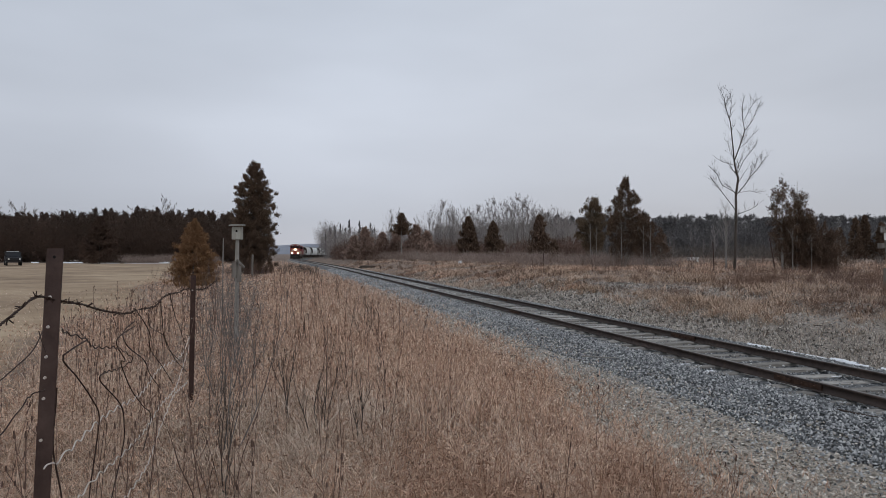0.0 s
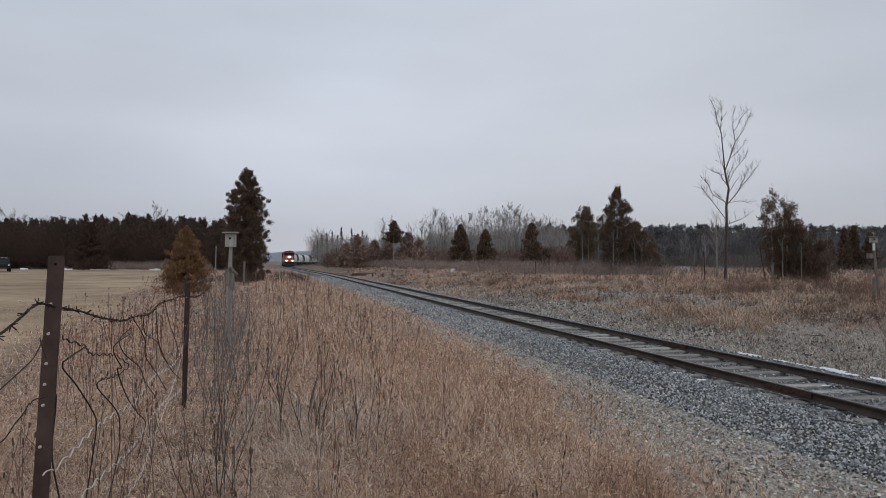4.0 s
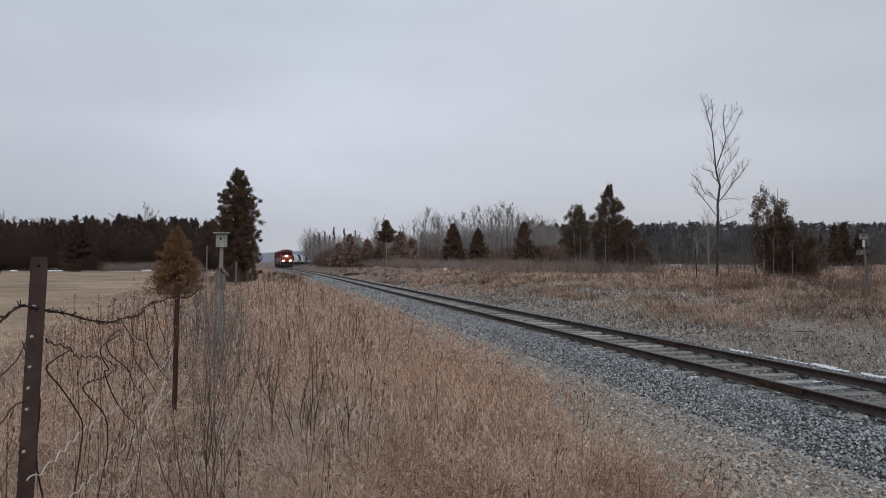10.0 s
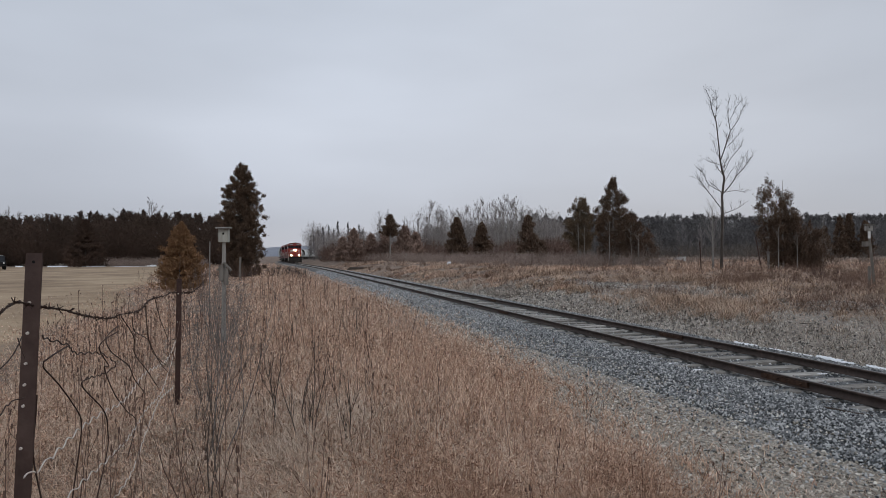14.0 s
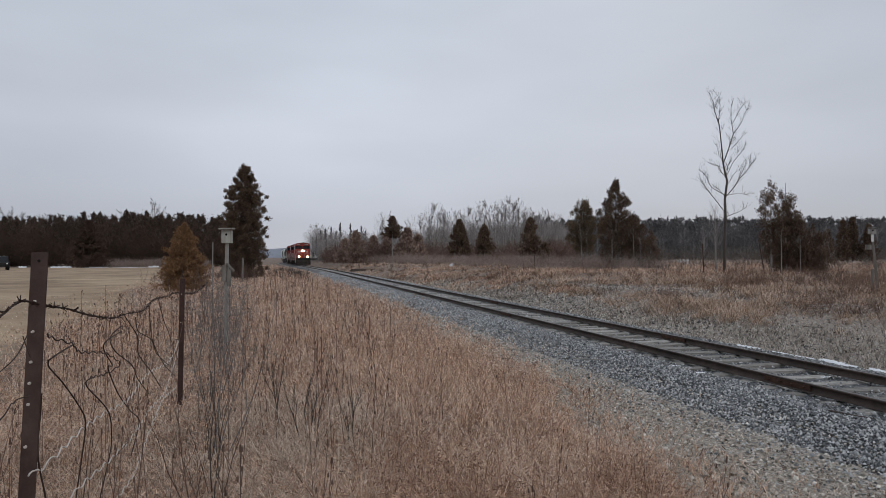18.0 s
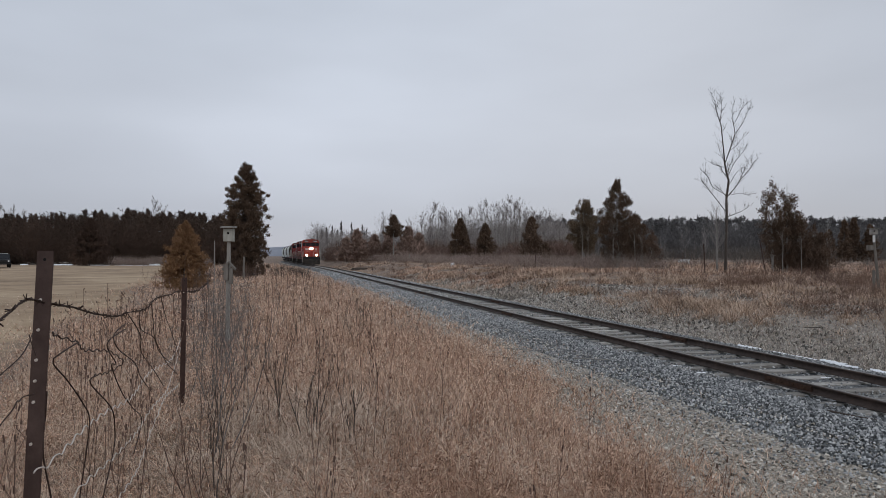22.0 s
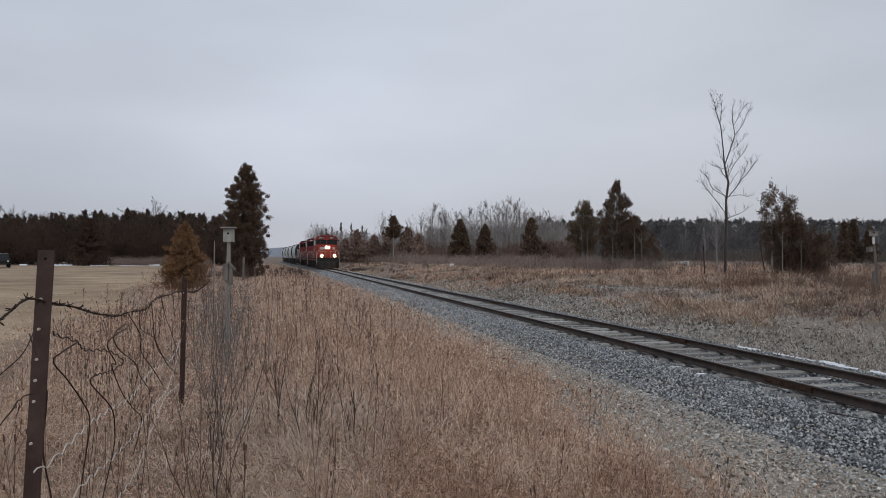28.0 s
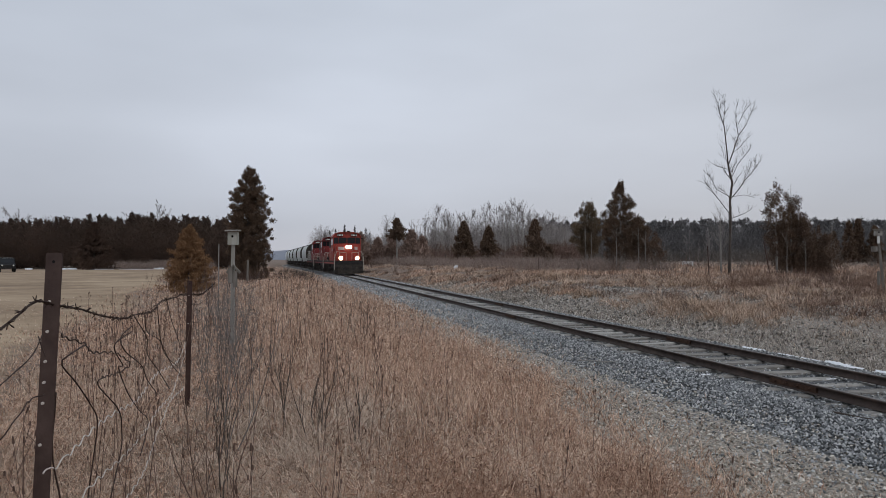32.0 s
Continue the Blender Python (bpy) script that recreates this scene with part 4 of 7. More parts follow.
def tussocks(name, label, n, aside, y0, y1, material, seed, per, high, wide):
    """Bunches of grass, each a spray of leaves bending outwards."""
    r = np.random.default_rng(seed)
    cy = spread_y(r, n, y0, y1, 1.1)
    t = aside(r, n, cy)
    cx = track_x(cy) + t / 0.967
    ok = (cx < 0.74 * cy + 3) & (t > 2.6) & (r.uniform(0, 1, len(cx)) < 0.04 + 1.5 * np.clip(drift(cx, cy, seed), 0, 1))
    cx, cy = cx[ok], cy[ok]
    size = r.uniform(0.6, 1.5, len(cx))
    i = np.repeat(np.arange(len(cx)), per)
    n = len(i)
    a = r.uniform(0, 6.283, n)
    d = np.abs(r.normal(0, wide * 1.35, n)) * size[i]
    x, y = cx[i] + np.cos(a) * d * 1.3, cy[i] + np.sin(a) * d
    ln = r.uniform(high[0], high[1], n) * size[i] * np.clip(1.3 - d / (wide * 3), 0.4, 1.2)
    w = np.clip(0.002 + 0.00045 * y, 0.004, 0.04) * r.uniform(0.5, 1.3, n)
    return arching(name, x, y, ln, w, r.uniform(0.35, 1.1, n), r.uniform(0.2, 0.95, n), material, label, seed, face=a)


def bank_cover():
    r = np.random.default_rng(107)
    n = 52000
    y = spread_y(r, n, 7, 70, 1.2)
    t = np.where(r.uniform(0, 1, n) < 0.65, r.uniform(2.35, 5.6, n), 2.3 + np.abs(r.normal(0, 3.6, n)))
    x = track_x(y) + t / 0.967
    keep = (r.uniform(0, 1, n) < 0.25 + 0.75 * patchy(x * 1.9, y * 1.5)) & (x < 0.74 * y + 3)
    x, y = x[keep], y[keep]
    n = len(x)
    curly("matted_turf", x, y, r.uniform(0.08, 0.3, n), np.clip(0.003 + 0.0005 * y, 0.004, 0.03), M_TURF, "grey matted dead turf beside the track", 41)
    tussocks("amber_tussocks", "amber bunches of upright grass on the bank", 900, lambda r, n, y: np.where(r.uniform(0, 1, n) < 0.5, r.normal(6.4, 0.45, n), r.normal(10.5, 0.8, n)), 12, 60, M_BANKAMBER, 48, 50, (0.16, 0.42), 0.16)
    tussocks("grey_tussocks", "grey bunches of dead grass near the track", 620, lambda r, n, y: 3.6 + np.abs(r.normal(0, 2.2, n)), 7, 60, M_TURF, 42, 60, (0.14, 0.34), 0.16)
    tussocks("tan_tussocks", "tan bunches of dry grass on the bank", 1250, lambda r, n, y: 5.0 + r.gamma(1.6, 2.0, n), 9, 75, M_BANKTAN, 43, 60, (0.2, 0.48), 0.2)
    tussocks("far_tan_tussocks", "tan bunches of dry grass on the far bank", 900, lambda r, n, y: 8 + r.uniform(0, 1, n) * (0.95 * y), 20, 110, M_BANKTAN, 44, 40, (0.25, 0.6), 0.3)
    tussocks("trackside_tussocks", "brown dead grass bunches along the far track", 900, lambda r, n, y: 2.8 + r.gamma(1.5, 3.0, n), 42, 130, M_BANKTAN, 46, 26, (0.2, 0.5), 0.35)
    tussocks("trackside_weeds", "rust-brown weeds along the far track", 330, lambda r, n, y: 2.8 + r.gamma(1.5, 3.0, n), 42, 130, M_RUST, 47, 26, (0.2, 0.55), 0.35)
    tussocks("rust_tussocks", "rust-brown weed bunches on the bank", 560, lambda r, n, y: 5.2 + r.gamma(1.8, 3.0, n), 10, 75, M_RUST, 45, 60, (0.15, 0.42), 0.22)


def slivers(name, spots, per, material, label, seed, shape=(0.28, 0.62, 0.42), length=0.09, width=0.0035, category="woods"):
    """Far leafless crowns as masses of fine upright twigs: spots are (x, y, height)."""
    r = np.random.default_rng(seed)
    s = np.asarray(spots, float)
    n = len(s) * per
    i = np.repeat(np.arange(len(s)), per)
    h = s[i, 2]
    d = r.normal(0, 1, (n, 3))
    d /= np.linalg.norm(d, axis=1, keepdims=True)
    rad = r.uniform(0, 1, n) ** 0.45
    wide = shape[0] * r.uniform(0.7, 1.2, len(s))[i]
    c = np.stack([d[:, 0] * rad * wide * h, d[:, 1] * rad * wide * h, h * (shape[1] + d[:, 2] * rad * shape[2])], -1)
    u = np.stack([d[:, 0] * 0.6, d[:, 1] * 0.6, np.abs(r.normal(0.7, 0.4, n))], -1) + r.normal(0, 0.3, (n, 3))
    u /= np.linalg.norm(u, axis=1, keepdims=True)
    ln = (length * h * r.uniform(0.5, 1.5, n))[:, None]
    sd = np.cross(u, r.normal(0, 1, (n, 3)))
    sd /= np.linalg.norm(sd, axis=1, keepdims=True) + 1e-9
    w = (width * h * r.uniform(0.6, 1.4, n))[:, None]
    c[:, 0] += s[i, 0]
    c[:, 1] += s[i, 1]
    c[:, 2] = np.maximum(c[:, 2], 0.02 * h) + ground_z(s[:, 0], s[:, 1])[i]
    V = np.stack([c - sd * w, c + sd * w, c + u * ln], 1)
    me = mesh_of(name, V.reshape(-1, 3), np.arange(3 * n).reshape(-1, 3))
    me.materials.append(material)
    return tagged(new(name, me), label, category, kind="stuff")


def right_reds():
    """Rust-coloured patches of weed on the far bank."""
    r = np.random.default_rng(106)
    xs, ys = [], []
    for i in range(90):
        cy = float(spread_y(r, 1, 32, 110, 1.1)[0])
        cx = float(track_x(cy)) + r.uniform(5, 0.9 * cy + 5)
        if cx > 0.74 * cy + 3:
            continue
        k = int(r.uniform(120, 380))
        s = r.uniform(0.3, 1.6)
        xs.append(cx + r.normal(0, s, k))
        ys.append(cy + r.normal(0, s * 0.5, k))
    x, y = np.concatenate(xs), np.concatenate(ys)
    n = len(x)
    blades("rusty_weeds", x, y, r.uniform(0.12, 0.42, n), np.clip(0.003 + 0.0008 * y, 0.005, 0.05), r.uniform(0.3, 1.2, n), M_GRASS, "patches of rust-brown weeds on the bank", 12)


# ---------------------------------------------------------------- twiggy growth
def tubes(segs, k=3):
    """Tapered tubes from rows of (x0, y0, z0, x1, y1, z1, r0, r1), as arrays."""
    s = np.asarray(segs, float)
    p0, p1 = s[:, 0:3], s[:, 3:6]
    d = p1 - p0
    d /= np.linalg.norm(d, axis=1, keepdims=True) + 1e-9
    up = np.where(np.abs(d[:, 2:3]) > 0.9, np.array([[1.0, 0, 0]]), np.array([[0, 0, 1.0]]))
    a = np.cross(d, up)
    a /= np.linalg.norm(a, axis=1, keepdims=True) + 1e-9
    b = np.cross(d, a)
    an = np.arange(k) * 2 * np.pi / k
    ring = a[:, None] * np.cos(an)[None, :, None] + b[:, None] * np.sin(an)[None, :, None]
    V = np.concatenate([p0[:, None] + ring * s[:, 6, None, None], p1[:, None] + ring * s[:, 7, None, None]], 1)
    i = np.arange(k)
    quad = np.stack([i, (i + 1) % k, k + (i + 1) % k, k + i], -1)
    return V.reshape(-1, 3), (quad[None] + 2 * k * np.arange(len(s))[:, None, None]).reshape(-1, 4)


def loft(pts, radii, k=6):
    """One closed tube through the points."""
    f = Form()
    vs = []
    for i, (p, q) in enumerate(zip(pts, radii)):
        d = (pts[min(i + 1, len(pts) - 1)] - pts[max(i - 1, 0)]).normalized()
        a = d.cross(Vector((0.1, 0.2, 1.0))).normalized()
        b = d.cross(a)
        vs += [p + (a * math.cos(6.2832 * j / k) + b * math.sin(6.2832 * j / k)) * q for j in range(k)]
    n = len(pts)
    fs = [(k * i + j, k * i + (j + 1) % k, k * i + k + (j + 1) % k, k * i + k + j) for i in range(n - 1) for j in range(k)]
    return f.add(vs, fs + [tuple(range(k - 1, -1, -1)), tuple(range(k * (n - 1), k * n))])


def grow(r, p, d, length, radius, depth, out, spread=0.5, kids=4, lift=0.15, shrink=0.6):
    """A limb with its side shoots: adds segments to out."""
    n = 4 if depth else 3
    pts = [Vector(p)]
    d = Vector(d).normalized()
    for i in range(n):
        d = (d + Vector((r.gauss(0, 0.1), r.gauss(0, 0.1), r.gauss(0, 0.06) + lift * 0.4))).normalized()
        pts.append(pts[-1] + d * length / n)
        r0, r1 = radius * (1 - 0.75 * i / n), radius * (1 - 0.75 * (i + 1) / n)
        out.append((*pts[-2], *pts[-1], r0, r1))
    if depth:
        for c in range(kids):
            u = r.uniform(0.25, 1.0)
            i = min(int(u * n), n - 1)
            q = pts[i].lerp(pts[i + 1], u * n - i)
            dd = (pts[i + 1] - pts[i]).normalized()
            side = Vector((r.gauss(0, 1), r.gauss(0, 1), r.gauss(0.2, 0.5))).normalized()
            grow(r, q, dd * (1 - spread * 0.5) + side * spread + Vector((0, 0, lift)), length * shrink * r.uniform(0.6, 1.1) * (1.15 - 0.5 * u), radius * 0.5 * (1.1 - 0.5 * u), depth - 1, out, spread, kids, lift, shrink)


def bare_tree_segs(seed, height, radius, limbs=9, depth=2, spread=0.5, low=0.3):
    r = random.Random(seed)
    out, trunk = [], []
    pts = [Vector((0, 0, -0.2))]
    n = 8
    for i in range(n):
        pts.append(pts[-1] + Vector((r.gauss(0, 0.02), r.gauss(0, 0.02), 1)) * (height * 0.9 + 0.2) / n)
        trunk.append((*pts[-2], *pts[-1], radius * (1 - 0.85 * i / n), radius * (1 - 0.85 * (i + 1) / n)))
    for i in range(limbs):
        u = low + (0.97 - low) * (i + r.uniform(0, 1)) / limbs
        j = min(int(u * n), n - 1)
        q = pts[j].lerp(pts[j + 1], u * n - j)
        a = r.uniform(0, 6.28)
        grow(r, q, (math.cos(a) * 0.6, math.sin(a) * 0.6, 0.75), height * r.uniform(0.2, 0.34) * (1.25 - 0.7 * u), radius * 0.45 * (1.1 - 0.8 * u), depth, out, spread)
    return trunk, out


# ---------------------------------------------------------------- conifers
def cone_profile(q, kind):
    if kind == "cedar":
        return np.clip((1 - q) ** 0.72, 0, 1) * np.clip(0.7 + q * 2.4, 0, 1) * 1.12
    if kind == "bush":
        return np.sqrt(np.clip(1 - (q * 1.02 - 0.12) ** 2, 0, 1)) * np.clip(1.25 - q, 0, 1)
    return np.clip((1 - q) ** 0.85, 0, 1) * np.clip(0.75 + q * 1.5, 0, 1)


def crown_arrays(seed, h, rad, sprays, leaf, kind="cedar", base=0.06, gaps=0.25, branches=170, upright=0.7):
    """Foliage sprays set along many branches: vertices and triangles."""
    r = np.random.default_rng(seed)
    nb = branches
    q = r.uniform(0, 1, nb) ** 0.85
    ang = r.uniform(0, 6.283, nb)
    lobes = 1 + 0.16 * np.sin(3 * ang + 5 * q + seed) + 0.12 * np.sin(7 * q * 6.28 + 2 * ang)
    L = rad * cone_profile(q, kind) * lobes * (1.0 - 0.55 * gaps + (0.2 + 0.75 * gaps) * r.uniform(0, 1, nb) ** 2.5 - 0.2 * gaps) + 0.03 * rad
    i = r.integers(0, nb, sprays)
    u = np.clip(r.beta(2.2, 1.1, sprays), 0.03, 1.03)
    z0 = h * (base + (1 - base) * q[i])
    rise = h * 0.05 * (1 - q[i]) * (u if kind != "spruce" else -u * 0.6)
    fan = r.normal(0, 0.10 + 0.10 * u, sprays)
    aa = ang[i] + fan
    rr = L[i] * u
    c = np.stack([rr * np.cos(aa), rr * np.sin(aa), z0 + rise + r.normal(0, 0.018 * h, sprays)], -1)
    out = np.stack([np.cos(aa), np.sin(aa), np.zeros(sprays)], -1)
    V, F = [], []
    for k in range(3):
        d = out * r.uniform(0.1, 0.9, (sprays, 1)) + np.array([0, 0, 1.0]) * (upright + r.normal(0, 0.45, (sprays, 1))) + r.normal(0, 0.45, (sprays, 3))
        d /= np.linalg.norm(d, axis=1, keepdims=True)
        s = np.cross(d, r.normal(0, 1, (sprays, 3)))
        s /= np.linalg.norm(s, axis=1, keepdims=True) + 1e-9
        ln = leaf * r.uniform(0.6, 1.5, (sprays, 1))
        c2 = c + r.normal(0, leaf * 0.35, (sprays, 3))
        V.append(np.stack([c2 - s * ln * 0.24, c2 + s * ln * 0.24, c2 + d * ln], 1))
    V = np.concatenate(V, 0)
    return V.reshape(-1, 3), np.arange(len(V) * 3).reshape(-1, 3)


def conifer(name, at, h, rad, seed, leaf_mat, label, sprays=5000, leaf=0.2, kind="cedar", base=0.06, gaps=0.25, branches=170, trunk_r=None, trunk_top=0.9, limbs=0, category="tree", group="", limb_mat=None):
    x, y = at
    ob = thing(name, label, category, group, at=(x, y, float(ground_z(x, y))), turn=seed * 1.3)
    r = random.Random(seed)
    tr = trunk_r or h * 0.014
    segs = [(0, 0, -0.2, r.gauss(0, 0.03), r.gauss(0, 0.03), h * trunk_top * 0.5, tr, tr * 0.7)]
    segs.append((*segs[0][3:6], r.gauss(0, 0.05), r.gauss(0, 0.05), h * trunk_top, tr * 0.7, tr * 0.15))
    for i in range(limbs):
        a = r.uniform(0, 6.28)
        z = h * r.uniform(0.0, 0.5)
        ln = rad * r.uniform(0.5, 1.0)
        segs.append((0, 0, z, math.cos(a) * ln * 0.5, math.sin(a) * ln * 0.5, min(z + ln * r.uniform(0.6, 1.2), h * 0.55), tr * 0.45, tr * 0.25))
        segs.append((*segs[-1][3:6], math.cos(a) * ln * 0.7, math.sin(a) * ln * 0.7, min(z + ln * r.uniform(1.4, 2.2), h * 0.7), tr * 0.25, tr * 0.1))
    V, F = tubes(segs, 7)
    part("trunk", mesh_of("trunk", V, F), limb_mat or M_BARK, ob)
    V, F = crown_arrays(seed, h, rad, sprays, leaf, kind, base, gaps, branches)
    part("crown", mesh_of("crown", V, F), leaf_mat, ob)
    return ob


def ragged_cedar(at, h, outline, seed, leaf_mat, label, tufts=420, per=14, leaf=0.2, thin=0.0, thin_from=0.55, bark=None, trunk_r=None, lean=0.0, tuft=0.16, bare=0.0):
    """A cedar with tufts of foliage at the ends of many branches: outline is (share of height, radius in metres)."""
    x, y = at
    ob = thing("cedar_tree", label, "tree", at=(x, y, float(ground_z(x, y))))
    r = np.random.default_rng(seed)
    qs, rs = [p[0] for p in outline], [p[1] for p in outline]
    per, leaf, tuft = int(per * 1.7), leaf * 0.74, tuft * 0.85
    q = r.uniform(0, 1, tufts * 6)
    rad = np.interp(q, qs, rs)
    q = q[(r.uniform(0, 1, len(q)) < (0.25 + rad / max(rs)) / 1.25) & (q > bare * r.uniform(0.3, 1, len(q))) & ~((q > thin_from) & (r.uniform(0, 1, len(q)) < thin))][:tufts]
    # each branch sweeps out and up from the trunk and carries its tufts on the outer part
    nb = min(max(60, int(tufts * 0.55)), len(q))
    bq, ba = q[:nb], r.uniform(0, 6.283, nb)
    bulge = 1 + 0.1 * np.sin(2 * ba + 6 * bq + seed) + 0.08 * np.sin(3 * ba - 11 * bq)
    reach = np.interp(bq, qs, rs) * bulge * (0.72 + 0.38 * r.uniform(0, 1, nb) ** 1.4)
    k = r.integers(0, nb, tufts)
    n = tufts
    u = np.clip(0.12 + 0.9 * r.beta(1.7, 1.1, n), 0.1, 1.0)
    a = ba[k] + r.normal(0, 0.16, n) / (0.4 + u)
    q = bq[k]
    rr = reach[k] * u
    c = np.stack([rr * np.cos(a) + lean * q * h, rr * np.sin(a), q * h * 0.95 + reach[k] * (0.5 * u * u - 0.12) + r.normal(0, 0.05, n)], -1)
    i = np.repeat(np.arange(n), per)
    m = len(i)
    out = np.stack([np.cos(a[i]), np.sin(a[i]), np.zeros(m)], -1)
    p = c[i] + r.normal(0, 1, (m, 3)) * (tuft * (1.45 - 0.6 * u[i]) * np.clip(0.35 + 0.75 * np.interp(q[i], qs, rs) / max(rs), 0.35, 1.0))[:, None] * np.stack([np.ones(m), np.ones(m), 0.9 + 1.6 * np.clip(q[i] - 0.75, 0, 1) / 0.25], -1)
    d = out * r.uniform(0.1, 0.9, (m, 1)) + np.array([0, 0, 1.0]) * r.normal(0.7, 0.4, (m, 1)) + r.normal(0, 0.35, (m, 3))
    d /= np.linalg.norm(d, axis=1, keepdims=True)
    s = np.cross(d, r.normal(0, 1, (m, 3)))
    s /= np.linalg.norm(s, axis=1, keepdims=True) + 1e-9
    ln = leaf * r.uniform(0.6, 1.5, (m, 1))
    V = np.stack([p - s * ln * 0.26, p + s * ln * 0.26, p + d * ln], 1)
    tr = trunk_r or h * 0.013
    top = np.array([lean * h, 0.0, h])
    wood = [(0, 0, -0.2, lean * h * 0.5, 0.03, h * 0.5, tr, tr * 0.65), (lean * h * 0.5, 0.03, h * 0.5, *(top * 0.97), tr * 0.65, tr * 0.12)]
    ext = np.full(nb, 0.2)
    np.maximum.at(ext, k, u)
    ext *= reach * 0.9
    for b in range(nb):
        z = max(bq[b] * 0.97 - 0.02, 0.01) * h
        tip = (ext[b] * math.cos(ba[b]) + lean * z, ext[b] * math.sin(ba[b]), min(z + ext[b] * 0.4, h))
        mid = (ext[b] * 0.53 * math.cos(ba[b]) + lean * z, ext[b] * 0.53 * math.sin(ba[b]), z + ext[b] * 0.05)
        wood += [(lean * z, 0.0, z, *mid, tr * 0.26 * (1.15 - bq[b]), tr * 0.16 * (1.15 - bq[b])), (*mid, *tip, tr * 0.16 * (1.15 - bq[b]), tr * 0.05)]
    W, G = tubes(wood, 4)
    part("trunk", mesh_of("trunk", W, G), bark or M_BARK, ob)
    part("crown", mesh_of("crown", V.reshape(-1, 3), np.arange(3 * m).reshape(-1, 3)), leaf_mat, ob)
    return ob


def woods(name, label, spots, templates, material, seed, category="woods"):
    """A stand of far trees as one mesh: spots are (x, y, scale), templates are arrays of vertices and faces."""
    r = random.Random(seed)
    Vs, Fs, n = [], [], 0
    for x, y, s in spots:
        V, F = r.choice(templates)
        a = r.uniform(0, 6.28)
        c, sn = math.cos(a), math.sin(a)
        sx = s * r.uniform(0.85, 1.15)
        W = np.stack([(V[:, 0] * c - V[:, 1] * sn) * sx + x, (V[:, 0] * sn + V[:, 1] * c) * sx + y, V[:, 2] * s + float(ground_z(x, y)) - 0.1], -1)
        Vs.append(W)
        Fs.append(F + n)
        n += len(W)
    me = mesh_of(name, np.concatenate(Vs), np.concatenate(Fs))
    me.materials.append(material)
    return tagged(new(name, me), label, category, kind="stuff")


# ---------------------------------------------------------------- planting
left_grass()
left_litter()
verge_tufts()
field_stubble()
right_grass()
right_reds()
bank_cover()

ragged_cedar((-15.08, 50), 9.0, [(0, 1.5), (0.15, 1.8), (0.38, 1.84), (0.55, 1.66), (0.75, 1.25), (0.9, 0.72), (1, 0.12)], 3, M_CEDAR_DARK, "tall dark cedar beside the field edge", 860, 58, 0.13, tuft=0.125)
ragged_cedar((15.8, 60), 8.7, [(0, 1.3), (0.25, 1.75), (0.5, 1.75), (0.62, 1.55), (0.75, 1.1), (0.88, 0.45), (1, 0.05)], 12, M_CEDAR_DARK, "dark ragged cedar with a sparse top on the far bank", 460, 40, 0.155, thin=0.12, bark=M_POPLAR, tuft=0.17, bare=0.12)
ragged_cedar((17.9, 61), 5.0, [(0, 1.6), (0.3, 1.95), (0.6, 1.6), (0.85, 0.9), (1, 0.15)], 14, M_CEDAR_BROWN, "brownish cedar leaning on its taller neighbour", 300, 40, 0.155, bark=M_POPLAR, bare=0.15, lean=-0.05, tuft=0.19)
ragged_cedar((19.6, 62), 3.4, [(0, 0.8), (0.4, 1.0), (0.8, 0.5), (1, 0.1)], 15, M_CEDAR_BROWN, "thin brown cedar at the edge of a clump", 80, 22, 0.18, bark=M_POPLAR, bare=0.2)
ragged_cedar((14.9, 70), 7.4, [(0, 0.8), (0.15, 1.2), (0.3, 1.75), (0.5, 1.65), (0.75, 1.1), (0.9, 0.75), (1, 0.15)], 17, M_CEDAR, "brown-green cedar with bare pale lower limbs", 300, 40, 0.18, bark=M_POPLAR, tuft=0.2, bare=0.3)
ragged_cedar((20.0, 40), 5.8, [(0, 0.5), (0.3, 0.75), (0.6, 0.8), (0.8, 0.7), (0.93, 0.4), (1, 0.1)], 19, M_CEDAR_DARK, "airy dark cedar with a sparse tufted top", 130, 38, 0.11, thin=0.3, thin_from=0.5, bark=M_POPLAR, tuft=0.13, bare=0.2)
ragged_cedar((21.1, 40.4), 5.8, [(0, 0.8), (0.3, 0.9), (0.6, 0.9), (0.8, 0.65), (0.93, 0.4), (1, 0.1)], 24, M_CEDAR_DARK, "airy dark cedar with a sparse tufted top", 140, 38, 0.11, thin=0.3, thin_from=0.55, bark=M_POPLAR, tuft=0.13, bare=0.15)
ragged_cedar((21.7, 40.9), 4.0, [(0, 1.3), (0.25, 1.55), (0.55, 1.35), (0.8, 0.9), (1, 0.3)], 20, M_CEDAR_BROWN, "dense brown cedar bush on the bank", 430, 36, 0.115, tuft=0.15)
ragged_cedar((22.8, 40.4), 3.0, [(0, 1.2), (0.3, 1.3), (0.7, 0.85), (1, 0.2)], 22, M_CEDAR_BROWN, "low brown cedar bush on the bank", 210, 36, 0.115, tuft=0.14)
conifer("young_cedar", (-11.85, 30), 3.05, 1.2, 5, M_CEDAR_RED, "young rust-orange cedar behind the fence", 15000, 0.075, "cedar", 0.02, 0.4, 240, limbs=3)
conifer("round_cedar", (-54, 100), 7.0, 2.9, 9, M_FRONTWOOD, "broad brown cedar standing in the field", 7500, 0.24, "bush", 0.0, 0.2, 170)
for bx, by, bh, br, bs in ((89.0, 146, 9.0, 2.0, 81), (91.6, 147, 9.6, 2.1, 82), (94.0, 145, 8.0, 2.2, 83), (86.6, 148, 6.8, 2.4, 84)):
    conifer("spruce_tree", (bx, by), bh, br, bs, M_CEDAR_DARK, "slim dark spruce before the far woods", 1800, 0.4, "spruce", 0.05, 0.3, 120, group="spruces before the far woods")
